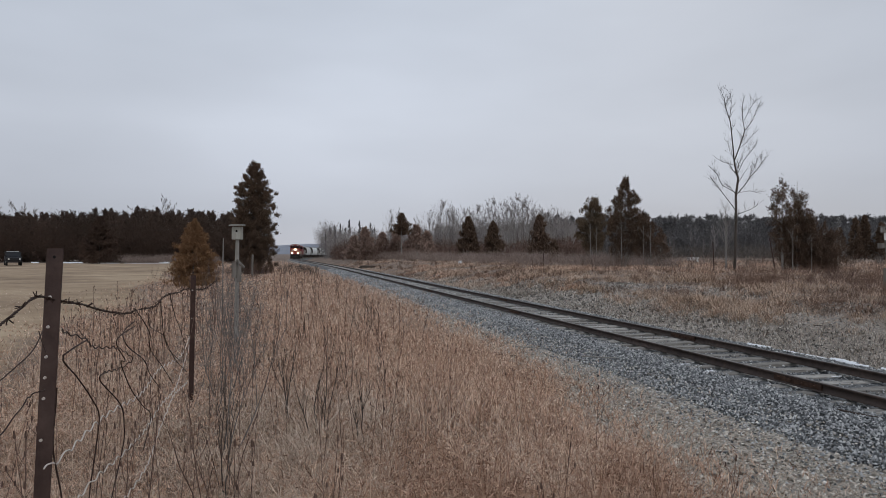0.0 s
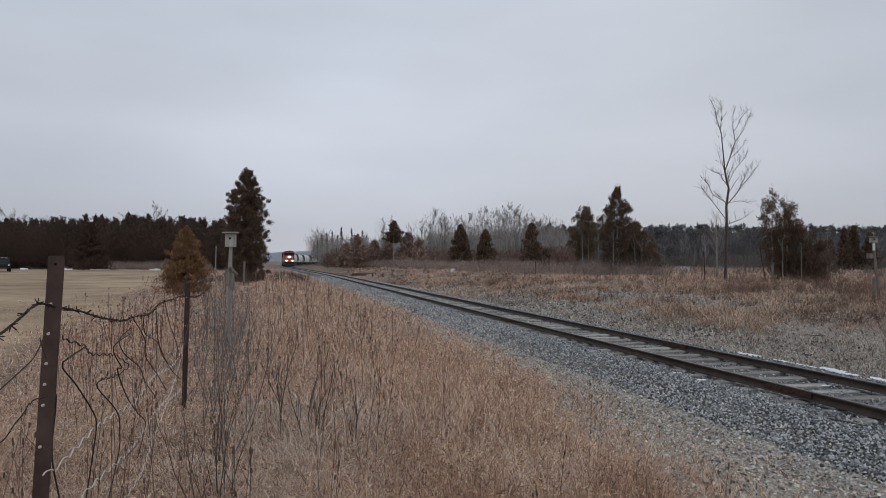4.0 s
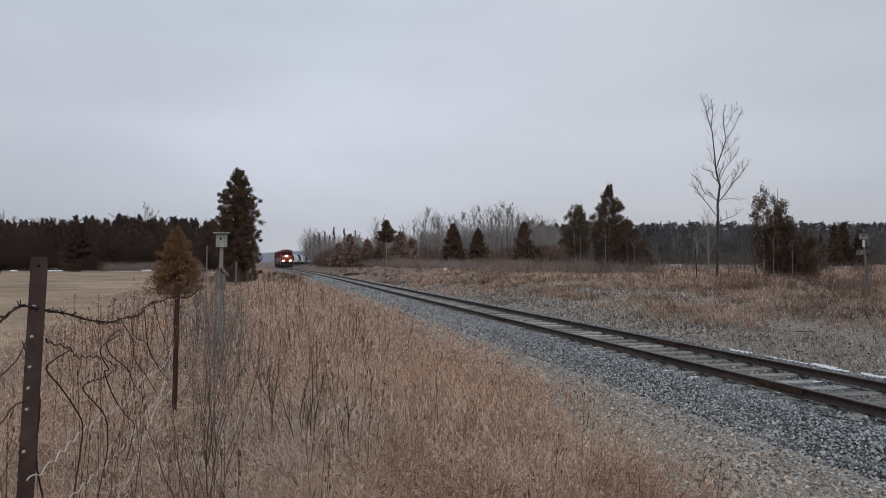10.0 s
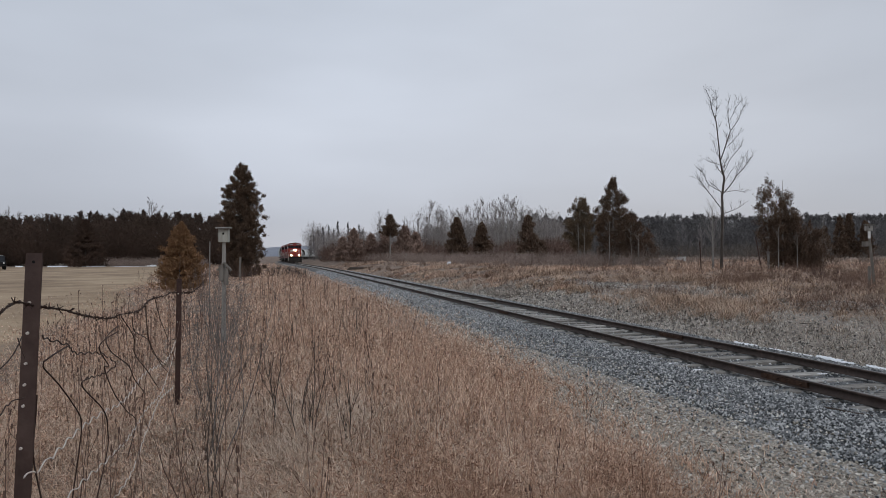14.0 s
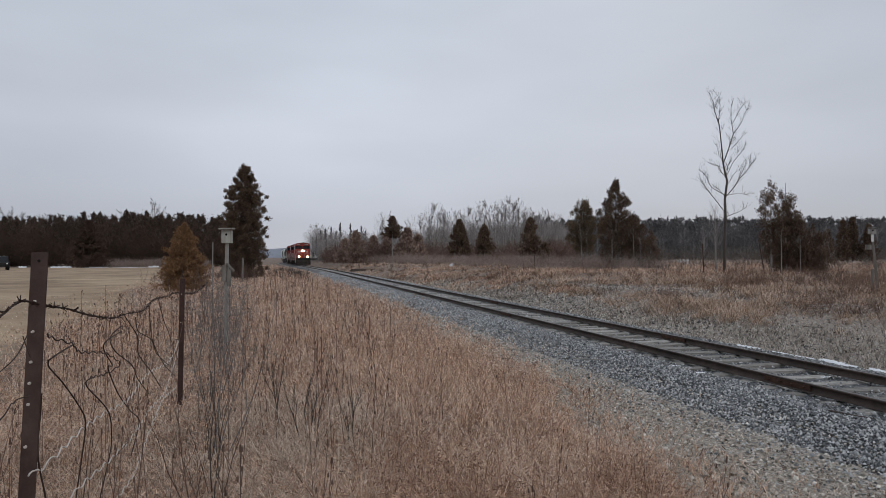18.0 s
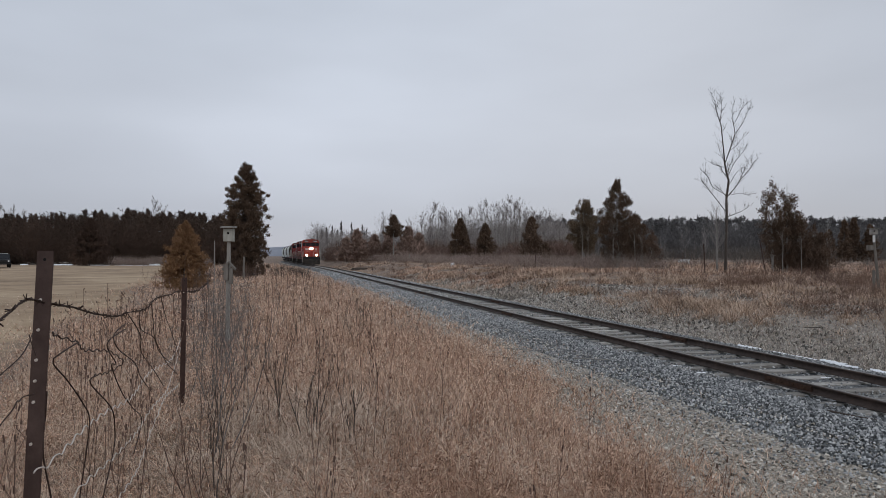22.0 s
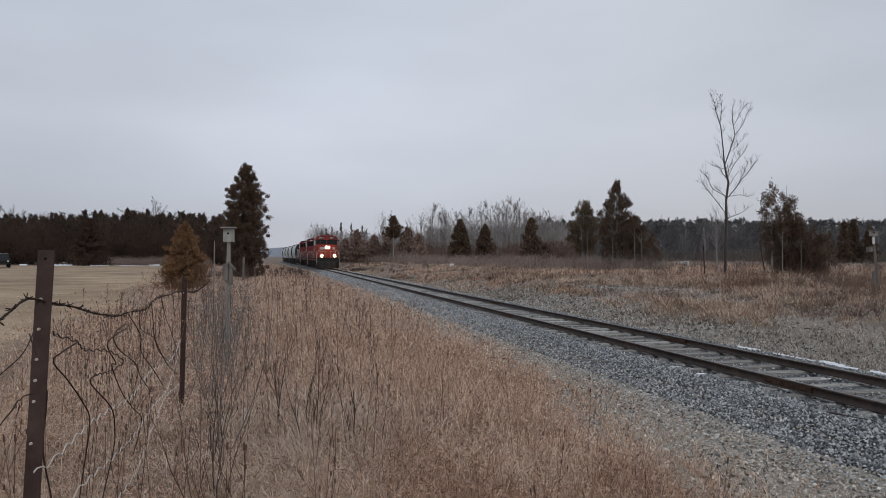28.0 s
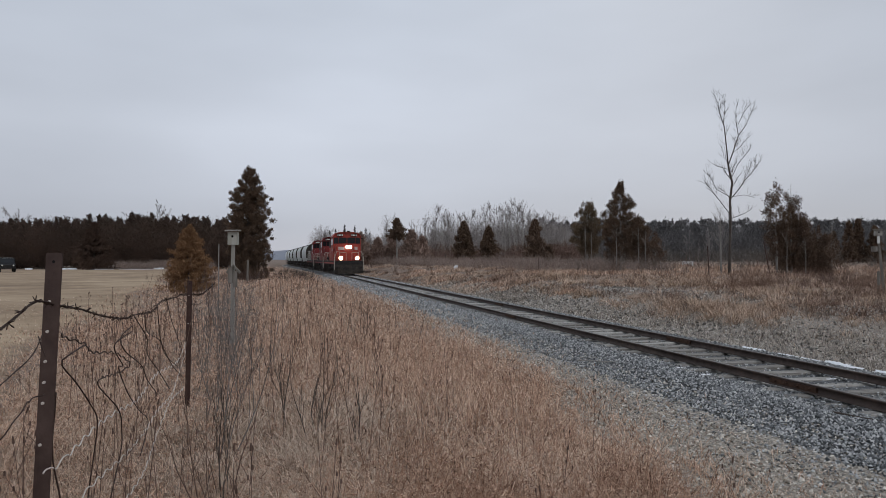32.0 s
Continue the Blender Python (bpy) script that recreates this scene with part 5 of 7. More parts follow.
conifer("spruce_tree", (2.75, 110), 7.0, 2.3, 23, M_CEDAR_DARK, "small dark spruce before the bare woods", 2600, 0.36, "spruce", 0.2, 0.25, 150)
conifer("spruce_tree", (6.9, 110), 6.3, 1.9, 24, M_CEDAR_DARK, "narrow dark spruce before the bare woods", 2200, 0.34, "spruce", 0.2, 0.25, 140)
conifer("cedar_tree", (13.3, 100), 6.8, 1.8, 25, M_CEDAR_BROWN, "red-brown cedar in front of pale poplars", 2600, 0.33, "cedar", 0.03, 0.35, 140)
conifer("cedar_tree", (15.6, 101), 3.0, 1.3, 26, M_CEDAR_BROWN, "low red-brown cedar in front of poplars", 1300, 0.3, "cedar", 0.0, 0.35, 90)
conifer("pine_tree", (-10.0, 130), 8.7, 2.0, 27, M_CEDAR_DARK, "pine with bare pale trunk and tufted top", 1300, 0.4, "cedar", 0.55, 0.45, 70, trunk_r=0.16, limb_mat=M_POPLAR)
for bx, by, bh, br, bs in ((-17.8, 135, 6.3, 2.6, 31), (-14.6, 138, 5.2, 2.3, 32), (-7.2, 132, 6.6, 2.6, 33), (-5.2, 136, 5.4, 2.2, 34), (-21.5, 145, 5.0, 2.4, 35), (-11.8, 137, 5.5, 2.3, 36)):
    conifer("cedar_tree", (bx, by), bh, br, bs, M_WOODCEDAR, "brown cedar at the foot of the woods", 1800, 0.42, "bush" if bs % 2 else "cedar", 0.0, 0.3, 110, group="cedars at the wood edge")


def lone_bare_tree():
    """The tall forked tree on the bank."""
    x, y = 19.3, 45
    ob = thing("bare_tree", "tall leafless forked tree on the grassy bank", "tree", at=(x, y, float(ground_z(x, y))))
    r = random.Random(77)
    k = 0.0372

    def at(dx, up):
        return Vector((dx * k, r.uniform(-0.15, 0.15), up * k))

    trunk, limbs = [], []

    def run(pts, r0, r1, out, twigs=0, tl=1.3):
        v = [at(*p) for p in pts]
        n = len(v) - 1
        for i in range(n):
            out.append((*v[i], *v[i + 1], r0 + (r1 - r0) * i / n, r0 + (r1 - r0) * (i + 1) / n))
        for j in range(twigs):
            u = r.uniform(0.15, 1.0) * n
            i = min(int(u), n - 1)
            q = v[i].lerp(v[i + 1], u - i)
            d = (v[i + 1] - v[i]).normalized()
            side = Vector((r.choice((-1, 1)) * r.uniform(0.25, 0.9), r.gauss(0, 0.6), r.uniform(0.15, 0.8)))
            grow(r, q, d * 0.7 + side, tl * r.uniform(0.5, 1.2), max(r1 * 0.45, 0.0075), 1, limbs, 0.5, 6, 0.12)

    run([(0, -5), (-1, 40), (1, 103), (2.3, 137), (4.3, 170), (1, 187), (-1, 200)], 0.1, 0.055, trunk, 12, 1.2)
    run([(-1, 200), (-3.3, 230), (-10, 273), (-15.7, 300), (-19, 317), (-27.7, 335)], 0.052, 0.009, limbs, 30, 0.8)
    run([(-10, 281), (-5, 310), (-10, 333)], 0.022, 0.0075, limbs, 10, 0.6)
    run([(-1, 200), (10, 230), (17.7, 257), (14, 283), (12.7, 307), (18, 323)], 0.042, 0.0085, limbs, 26, 0.7)
    run([(17.7, 258), (30, 275), (39, 293), (42, 303)], 0.024, 0.0076, limbs, 16, 0.6)
    run([(15, 275), (28, 300), (40, 317)], 0.017, 0.007, limbs, 10, 0.6)
    run([(3, 140), (17, 157), (27, 173), (40, 188), (52, 203), (62, 213)], 0.034, 0.0085, limbs, 26, 0.8)
    run([(28, 175), (34, 190), (40, 207)], 0.016, 0.007, limbs, 9, 0.6)
    run([(1, 113), (-18, 137), (-32, 155), (-45, 172)], 0.03, 0.0085, limbs, 20, 0.8)
    run([(2, 142), (-23, 158), (-33, 177), (-38, 186)], 0.024, 0.0076, limbs, 16, 0.7)
    run([(-1, 195), (-22, 200), (-32, 207)], 0.018, 0.007, limbs, 6, 0.5)
    run([(3, 143), (25, 147), (47, 142)], 0.018, 0.007, limbs, 6, 0.5)
    run([(1, 103), (28, 113), (42, 121)], 0.022, 0.0076, limbs, 8, 0.6)
    run([(3, 177), (15, 203), (32, 223), (40, 229)], 0.022, 0.0072, limbs, 16, 0.8)
    run([(0, 205), (-8, 215), (-14, 240)], 0.014, 0.006, limbs, 8, 0.6)
    run([(8, 225), (22, 238), (34, 252)], 0.014, 0.006, limbs, 8, 0.6)
    V, F = tubes(trunk, 9)
    part("trunk", mesh_of("trunk", V, F), M_BARK, ob)
    V, F = tubes(limbs, 4)
    part("crown", mesh_of("crown", V, F), M_TWIG, ob, "fine bare branches")


lone_bare_tree()


def pale_sapling(x, y, h, seed, limbs=18, low=0.12):
    ob = thing("bare_sapling", "pale leafless sapling or stand-in cedar trunk on the bank", "tree", "pale saplings", at=(x, y, float(ground_z(x, y))))
    t, o = bare_tree_segs(seed, h, h * 0.0095, limbs, 2, 0.55, low)
    stem = loft([Vector(t[0][:3])] + [Vector(s[3:6]) for s in t], [t[0][6]] + [s[7] for s in t])
    part("trunk", stem.mesh("trunk"), M_POPLAR, ob)
    V, F = tubes(o, 3)
    part("crown", mesh_of("crown", V, F), M_POPLAR, ob)


pale_sapling(18.5, 44.6, 4.9, 41, 24, 0.38)
pale_sapling(18.95, 45.6, 4.5, 43, 18, 0.4)
# Added before the cedars to stand in for their pale trunks.
for tx, ty, th, ts in ((20.05, 38.9, 3.0, 51), (21.2, 39.0, 2.4, 52), (15.1, 58.6, 4.6, 53), (17.2, 59.2, 4.2, 54), (17.75, 59.0, 3.9, 55), (14.0, 66.5, 4.6, 56), (14.6, 66.8, 4.2, 57)):
    pale_sapling(tx, ty, th, ts, 5, 0.6)
pale_sapling(36, 64, 4.5, 42)
pale_sapling(38.5, 66, 5.0, 44)


def stand():
    """The woods around: dark conifers over the field, bare poplars beyond the track, a far dark belt.
    Trees are set by bearing (metres aside for each metre ahead) and distance."""
    r = random.Random(50)
    dark = [crown_arrays(200 + i, 1.0, 0.22 + 0.04 * (i % 3), 520, 0.035, "cedar", 0.0, 0.5, 60) for i in range(5)]
    mixed = dark[:2] + [crown_arrays(240 + i, 1.0, 0.34, 520, 0.035, "bush", 0.0, 0.35, 60) for i in range(7)]
    pines = [crown_arrays(220 + i, 1.0, 0.17, 420, 0.03, "spruce", 0.02, 0.45, 60) for i in range(4)]
    spots = []
    for d, hh in ((116, 7.7), (124, 8.7), (132, 9.5)):
        b = -0.79
        while b < -0.3:
            spots.append((b * d, d + r.uniform(-2, 2), hh * (1.02 + 0.07 * math.exp(-((b + 0.475) / 0.045) ** 2) + 0.03 * math.sin(b * 41) + r.uniform(-0.11, 0.07))))
            b += r.uniform(0.005, 0.010)
    woods("conifer_woods", "dense dark brown conifer woods across the field", spots, mixed, M_FARPINE, 1)
    slivers("conifer_fringe", [(x, y - 2.5, h * 1.02) for x, y, h in spots[::2]], 520, M_FARPINE, "brown twigs and fine tops of the conifer woods", 37, (0.36, 0.52, 0.5), 0.03, 0.0055)
    r3 = random.Random(91)
    front = [(q * 112, 112 + r3.uniform(-3, 3), r3.uniform(4.5, 8.3)) for q in [r3.uniform(-0.8, -0.3) for i in range(90)]]
    slivers("wood_front", front, 620, M_FRONTWOOD, "brown leafless edge of the conifer woods", 39, (0.4, 0.5, 0.5), 0.035, 0.0062)
    tips = [(b * 135, 135, h * 0.65) for b, h in ((-0.5215, 16.5), (-0.47, 16), (-0.46, 15.8), (-0.49, 15), (-0.57, 15), (-0.584, 14.8), (-0.614, 14.6), (-0.39, 15.6), (-0.656, 14.5), (-0.4165, 14.6), (-0.70, 15))]
    woods("pine_tips", "pines rising above the dark woods", tips, pines, M_FARPINE, 2)

    def template(seed, limbs, depth, low):
        t, o = bare_tree_segs(seed, 1.0, 0.011, limbs, depth, 0.5, low)
        segs = np.array(t + o)
        segs[:, 6:] = np.maximum(segs[:, 6:], 0.0022)
        return tubes(segs, 3)

    bare = [template(300 + i, 10, 1, 0.3) for i in range(6)]
    fine = [template(320 + i, 10, 2, 0.35) for i in range(2)]
    spots = []
    for i in range(140):
        b, d = r.uniform(-0.205, 0.195), r.uniform(165, 235)
        top = np.interp(b, [-0.205, -0.158, -0.09, -0.038, 0.005, 0.04, 0.083, 0.117, 0.15, 0.19], [0.05, 0.045, 0.053, 0.062, 0.079, 0.072, 0.09, 0.086, 0.067, 0.06]) * r.uniform(0.6, 1.0)
        spots.append((b * d, d, top * d + 1.1))
    woods("bare_woods", "leafless grey poplar and birch woods", [q for q in spots if q[0] > float(track_x(q[1])) + 6], bare, M_WOODS, 3)
    tall_ones = []
    for b, e, d in ((-0.016, 0.083, 170), (-0.008, 0.079, 172), (0.046, 0.076, 170), (0.057, 0.084, 172), (0.071, 0.086, 170), (0.096, 0.091, 168), (0.107, 0.093, 170), (0.122, 0.079, 170), (-0.034, 0.067, 172), (0.002, 0.072, 174), (0.036, 0.074, 173), (0.083, 0.081, 172), (0.114, 0.083, 175), (0.137, 0.069, 178), (0.145, 0.072, 178), (-0.196, 0.052, 214), (-0.188, 0.053, 210), (-0.181, 0.048, 218), (-0.0895, 0.069, 160), (0.151, 0.07, 180), (0.162, 0.074, 182), (0.173, 0.067, 180)):
        tall_ones.append((b * d, d, e * d + 1.1))
    woods("tall_poplars", "tall leafless poplars above the woods", tall_ones, fine, M_WOODS, 9)
    slivers("poplar_crowns", tall_ones, 420, M_WOODS, "fine twigs of the tallest poplars", 36, (0.27, 0.7, 0.29), 0.07, 0.0011)
    r2 = random.Random(90)

    def belt(n, b0, b1, d0, d1, tops, lo):
        out = []
        for k in range(n):
            b, d = r2.uniform(b0, b1), r2.uniform(d0, d1)
            if b * d > float(track_x(d)) + 7:
                out.append((b * d, d, np.interp(b, *tops) * r2.uniform(lo, 1.0) * d + 1.1))
        return out

    tops = ([-0.205, -0.158, -0.09, -0.038, -0.012, 0.04, 0.083, 0.15, 0.19], [0.046, 0.04, 0.043, 0.045, 0.05, 0.053, 0.057, 0.057, 0.053])
    slivers("wood_crowns", belt(150, -0.202, 0.195, 175, 250, tops, 0.72), 420, M_WOODS, "fine leafless crowns of the grey woods", 31, length=0.1, width=0.0022)
    slivers("wood_depth", belt(190, -0.202, 0.195, 180, 260, tops, 0.45), 420, M_WOODS, "leafless twigs deep in the woods", 32, (0.3, 0.45, 0.5), 0.13, 0.0035)
    slivers("wood_scrub", belt(170, -0.2, 0.195, 132, 175, ([-0.2, 0.2], [0.029, 0.033]), 0.5), 320, M_TWIG_RED, "red-brown scrub along the wood edge", 33, (0.5, 0.35, 0.5), 0.2, 0.006, "brush")
    slivers("belt_crowns", belt(190, 0.173, 0.754, 225, 260, ([0.17, 0.76], [0.053, 0.058]), 0.6), 360, M_FARHAZE, "leafless crowns before the far belt", 34, (0.3, 0.5, 0.5), 0.12, 0.003)
    slivers("belt_scrub", belt(110, 0.186, 0.754, 190, 220, ([0.17, 0.76], [0.02, 0.023]), 0.5), 280, M_SCRUB, "grey-brown scrub before the far belt", 35, (0.6, 0.35, 0.5), 0.2, 0.006, "brush")
    low = [template(340 + i, 16, 1, 0.04) for i in range(4)]
    woods("understory", "grey-brown leafless undergrowth of the woods", belt(46, -0.2, 0.195, 150, 215, ([-0.2, 0.2], [0.042, 0.042]), 0.55), low, M_WOODS, 13)
    shore = []
    for k in range(260):
        b = r2.uniform(-0.15, 0.2)
        d = np.interp(b, [-0.15, -0.1, -0.02, 0.08, 0.17, 0.2], [150, 125, 90, 66, 54, 54]) + abs(r2.gauss(0, 16))
        if b * d > float(track_x(d)) + 8:
            shore.append((b * d, d, r2.uniform(0.5, 2.0) * (0.75 + d / 300)))
    slivers("wood_foot_brush", shore, 230, M_BRUSH, "brown-grey leafless brush at the foot of the woods", 40, (0.75, 0.32, 0.42), 0.28, 0.006, "brush")
    poles = []
    for i in range(72):
        b = r.choice([r.uniform(-0.08, 0.186), r.uniform(0.074, 0.186)])
        d = r.uniform(150, 165)
        poles.append((b * d, d, -0.2, b * d + r.gauss(0, 0.25), d, r.uniform(0.052, 0.072) * d, 0.085, 0.03))
    V, F = tubes(poles, 5)
    me = mesh_of("poplar_trunks", V, F)
    me.materials.append(M_POPLAR)
    tagged(new("poplar_trunks", me), "pale slender poplar trunks in the woods", "woods", kind="stuff")
    slim = [(V * np.array([0.7, 0.7, 1.0]), F) for V, F in pines]
    spots = [(b * d, d, e * d + 1) for b, e, d in [(r.uniform(-0.2, -0.005), r.uniform(0.031, 0.046), r.uniform(205, 235)) for i in range(18)] + [(-0.1566, 0.0516, 225), (-0.141, 0.05, 225), (-0.124, 0.0465, 226), (-0.193, 0.0345, 195), (-0.179, 0.038, 196)]]
    woods("slim_spruces", "slim spruces among the leafless woods", spots, slim, M_FARHAZE, 4)
    far_mixed = [crown_arrays(260 + i, 1.0, 0.3, 330, 0.044, "bush" if i % 4 else "cedar", 0.0, 0.2, 70) for i in range(6)]
    spots = []
    for d, lo, hi in ((255, 0.0395, 0.0515), (275, 0.0465, 0.057), (300, 0.055, 0.0615)):
        b = 0.126
        while b < 0.754:
            spots.append((b * d, d, r.uniform(lo, hi) * d + 1))
            b += r.uniform(0.006, 0.0115)
    woods("far_conifer_belt", "far belt of conifers with haze put into their colour", spots, far_mixed, M_FARHAZE, 5)
    slivers("belt_fringe", [(x, y - 5, h * 1.03) for x, y, h in spots[::2]], 160, M_FARHAZE, "fine tops of the far belt", 38, (0.3, 0.55, 0.48), 0.06, 0.004)
    woods("far_bare_trees", "leafless trees before the far belt", [(b * d, d, r.uniform(0.026, 0.0516) * d + 1) for b, d in [(r.uniform(0.15, 0.737), r.uniform(215, 250)) for i in range(70)]], bare[3:], M_WOODS, 6)
    woods("bare_tops", "leafless crowns above the dark woods", [(b * 138, 138, e * 138 + 1.2) for b, e in ((-0.67, 0.083), (-0.659, 0.077), (-0.649, 0.072), (-0.636, 0.067), (-0.438, 0.091), (-0.43, 0.084), (-0.444, 0.079), (-0.408, 0.072), (-0.70, 0.079))], fine, M_WOODS, 7)


stand()


def brush(name, label, spots, material, seed, stems=9, k=3):
    """Low twiggy scrub as one mesh: spots are (x, y, height)."""
    r = random.Random(seed)
    segs = []
    for x, y, h in spots:
        z = float(ground_z(x, y))
        for i in range(stems):
            a = r.uniform(0, 6.28)
            grow(r, (x + r.gauss(0, h * 0.3), y + r.gauss(0, h * 0.3), z - 0.05), (math.cos(a) * 0.5, math.sin(a) * 0.5, 1), h * r.uniform(0.6, 1.1), max(0.006, h * 0.006, y * 0.00022), 1, segs, 0.6, 4, 0.1)
    V, F = tubes(segs, k)
    me = mesh_of(name, V, F)
    me.materials.append(material)
    return tagged(new(name, me), label, "brush", kind="stuff")


rb = random.Random(61)


def scatter(n, b0, b1, d0, d1, h0, h1):
    """Places by bearing and distance, each with a height."""
    return [(b * d, d, h) for b, d, h in [(rb.uniform(b0, b1), rb.uniform(d0, d1), rb.uniform(h0, h1)) for i in range(n)]]


brush("wood_edge_scrub", "red-brown leafless scrub at the wood edge", [q for q in scatter(80, -0.2, 0.195, 118, 160, 1.5, 3.6) if q[0] > float(track_x(q[1])) + 8], M_TWIG_RED, 1, 8)
brush("bank_scrub", "low leafless scrub on the far bank", scatter(80, 0.1, 0.7, 38, 80, 0.6, 1.5), M_TWIG_RED, 2, 7)
brush("bank_brush", "brown upright brush along the far bank", scatter(110, 0.2, 0.74, 44, 105, 0.7, 1.5), M_SCRUB, 21, 5)
brush("low_red_brush", "low red-brown brush mounds on the bank", scatter(60, 0.3, 0.72, 22, 34, 0.25, 0.6), M_TWIG_RED, 22, 9)
mounds = []
for mx, my, mw, mn in ((14.6, 26.5, 0.9, 12), (15.9, 27.2, 0.7, 9), (18.4, 30, 0.9, 12), (20.2, 30.5, 0.9, 12), (11.9, 21, 0.5, 7), (13.0, 36, 0.8, 8), (9.6, 33, 0.5, 7), (7.4, 30, 0.4, 5), (22.5, 34, 1.2, 12), (12.3, 18.4, 0.4, 5)):
    mounds += [(rb.gauss(mx, mw), rb.gauss(my, mw * 0.5), rb.uniform(0.25, 0.6)) for i in range(mn)]
bushes = []
for mx, my, mw, mn in ((12.3, 27.0, 0.9, 22), (13.5, 27.6, 0.7, 14), (16.3, 25.6, 0.7, 16), (17.4, 26.2, 0.5, 10), (11.0, 19.6, 0.3, 6), (14.2, 21.6, 0.3, 6), (18.6, 36.5, 1.4, 18), (22.8, 37.0, 1.2, 14), (8.8, 25.0, 0.3, 5)):
    bushes += [(rb.gauss(mx, mw), rb.gauss(my, mw * 0.4), rb.uniform(0.3, 0.65)) for i in range(mn)]
slivers("rust_bushes", bushes, 150, M_RUST, "rust-brown bramble bushes on the bank", 50, (0.6, 0.35, 0.5), 0.3, 0.007, "brush")
brush("dark_mounds", "dark red-brown bramble mounds on the bank", mounds, M_TWIG_RED, 23, 8)
low = [(float(track_x(d)) + rb.uniform(3.6, 10), d, rb.uniform(0.1, 0.28)) for d in [rb.uniform(9, 45) for i in range(110)]]
brush("low_weed_clumps", "small dark dead weed clumps beside the track", low, M_TWIG_RED, 24, 6)
brush("far_track_scrub", "low red-brown scrub beside the far track", [(float(track_x(d)) + rb.uniform(4.5, 16), d, rb.uniform(0.35, 0.9)) for d in [rb.uniform(52, 118) for i in range(80)]], M_TWIG_RED, 25, 6)
slivers("clump_brush", scatter(46, 0.18, 0.34, 53, 60, 0.7, 1.7), 200, M_BRUSH, "pale brown brush at the foot of the cedar clump", 49, (0.6, 0.34, 0.42), 0.28, 0.005, "brush")
brush("clump_scrub", "grey brush round the cedar clump", scatter(30, 0.186, 0.332, 56, 66, 1.0, 2.2), M_SCRUB, 3, 8)
brush("cedar_foot_scrub", "rusty low brush at the foot of the bank cedars", scatter(46, 0.43, 0.7, 30, 39, 0.3, 0.75), M_TWIG_RED, 9, 7)
slivers("field_scrub", scatter(70, -0.505, -0.36, 103, 110, 1.0, 2.0), 220, M_BRUSH, "grey brush belt beyond the field", 4, (0.8, 0.32, 0.42), 0.3, 0.007, "brush")
brush("trackside_scrub", "low red-brown bushes beside the track", [q for q in scatter(34, -0.258, -0.208, 50, 82, 0.35, 1.05) if q[0] < float(track_x(q[1])) - 4], M_TWIG, 8, 8)
brush("tree_foot_scrub", "brown brush round the tall cedar", [(rb.uniform(-19, -12), rb.uniform(42, 50), rb.uniform(0.6, 1.3)) for i in range(26)], M_TWIG_RED, 5, 8)
brush("bank_twigs", "sparse dead weeds on the far bank", [(float(track_x(d)) + rb.uniform(5, 0.85 * d + 4), d, rb.uniform(0.3, 0.8)) for d in [rb.uniform(9, 50) for i in range(190)]], M_TWIG_RED, 6, 4)
brush("bank_tufts", "low grey weed tufts along the far bank", [(float(track_x(d)) + rb.uniform(4, 9), d, rb.uniform(0.15, 0.4)) for d in [rb.uniform(8, 60) for i in range(150)]], M_SCRUB, 7, 5)


def shrub(name, x, y, h, width, n, seed, label, material=M_TWIG, radius=0.0038, kids=5, depth=1, splay=0.19):
    r = random.Random(seed)
    segs = []
    for i in range(n):
        bx, by = r.gauss(0, width * 0.4), r.gauss(0, width * 0.5)
        grow(r, (bx, by, -0.05 + float(ground_z(x + bx, y + by)) - float(ground_z(x, y))), (r.gauss(0, splay), r.gauss(0, splay), 1), h * r.uniform(0.55, 1.05), radius * r.uniform(0.6, 1.2), depth, segs, 0.38, kids, 0.3, 0.45)
    V, F = tubes(segs, 5)
    me = mesh_of(name, V, F)
    me.materials.append(material)
    ob = new(name, me)
    ob.location = (x, y, float(ground_z(x, y)))
    return tagged(ob, label, "shrub", "leafless shrubs by the fence")


shrub("shrub", -2.25, 6.4, 1.4, 0.4, 9, 2, "dense thicket of grey leafless stems", M_FENCESHRUB)
shrub("shrub", -2.75, 8.2, 1.5, 0.55, 10, 3, "dense thicket of grey leafless stems", M_FENCESHRUB)
shrub("shrub", -3.6, 10.6, 1.5, 0.7, 18, 4, "dense thicket of grey leafless stems", M_FENCESHRUB)
shrub("shrub", -1.14, 7.4, 1.0, 0.04, 3, 7, "single dark leafless stem in the grass")
shrub("shrub", -0.85, 7.6, 0.85, 0.04, 2, 8, "single dark leafless stem in the grass")
shrub("shrub", -0.35, 4.9, 0.62, 0.05, 2, 9, "single dark leafless stem in the grass")
shrub("shrub", -1.5, 4.2, 0.85, 0.2, 8, 10, "thin leafless shrub by the fence", M_TWIG_RED)
shrub("shrub", -4.6, 13.5, 1.7, 0.9, 26, 11, "dense thicket of grey leafless stems", M_FENCESHRUB)


for sx, sy, sh, sw, sn, ss, sm in ((-1.42, 4.3, 1.25, 0.15, 3, 61, M_TWIG), (-1.75, 5.2, 1.2, 0.12, 3, 63, M_FENCESHRUB), (-2.45, 7.3, 1.35, 0.35, 5, 64, M_FENCESHRUB)):
    shrub("shrub", sx, sy, sh, sw, sn, ss, "tall dark twiggy shrub beside the fence", sm, 0.0055, 6, 2, 0.17)
shrub("shrub", -1.55, 6.2, 1.1, 0.03, 2, 66, "forked leafless shrub in the grass", M_TWIG, 0.007, 6, 2, 0.2)
shrub("shrub", -1.15, 5.7, 1.1, 0.05, 5, 67, "fan-shaped leafless shrub in the grass", M_TWIG, 0.0062, 4, 2, 0.24)
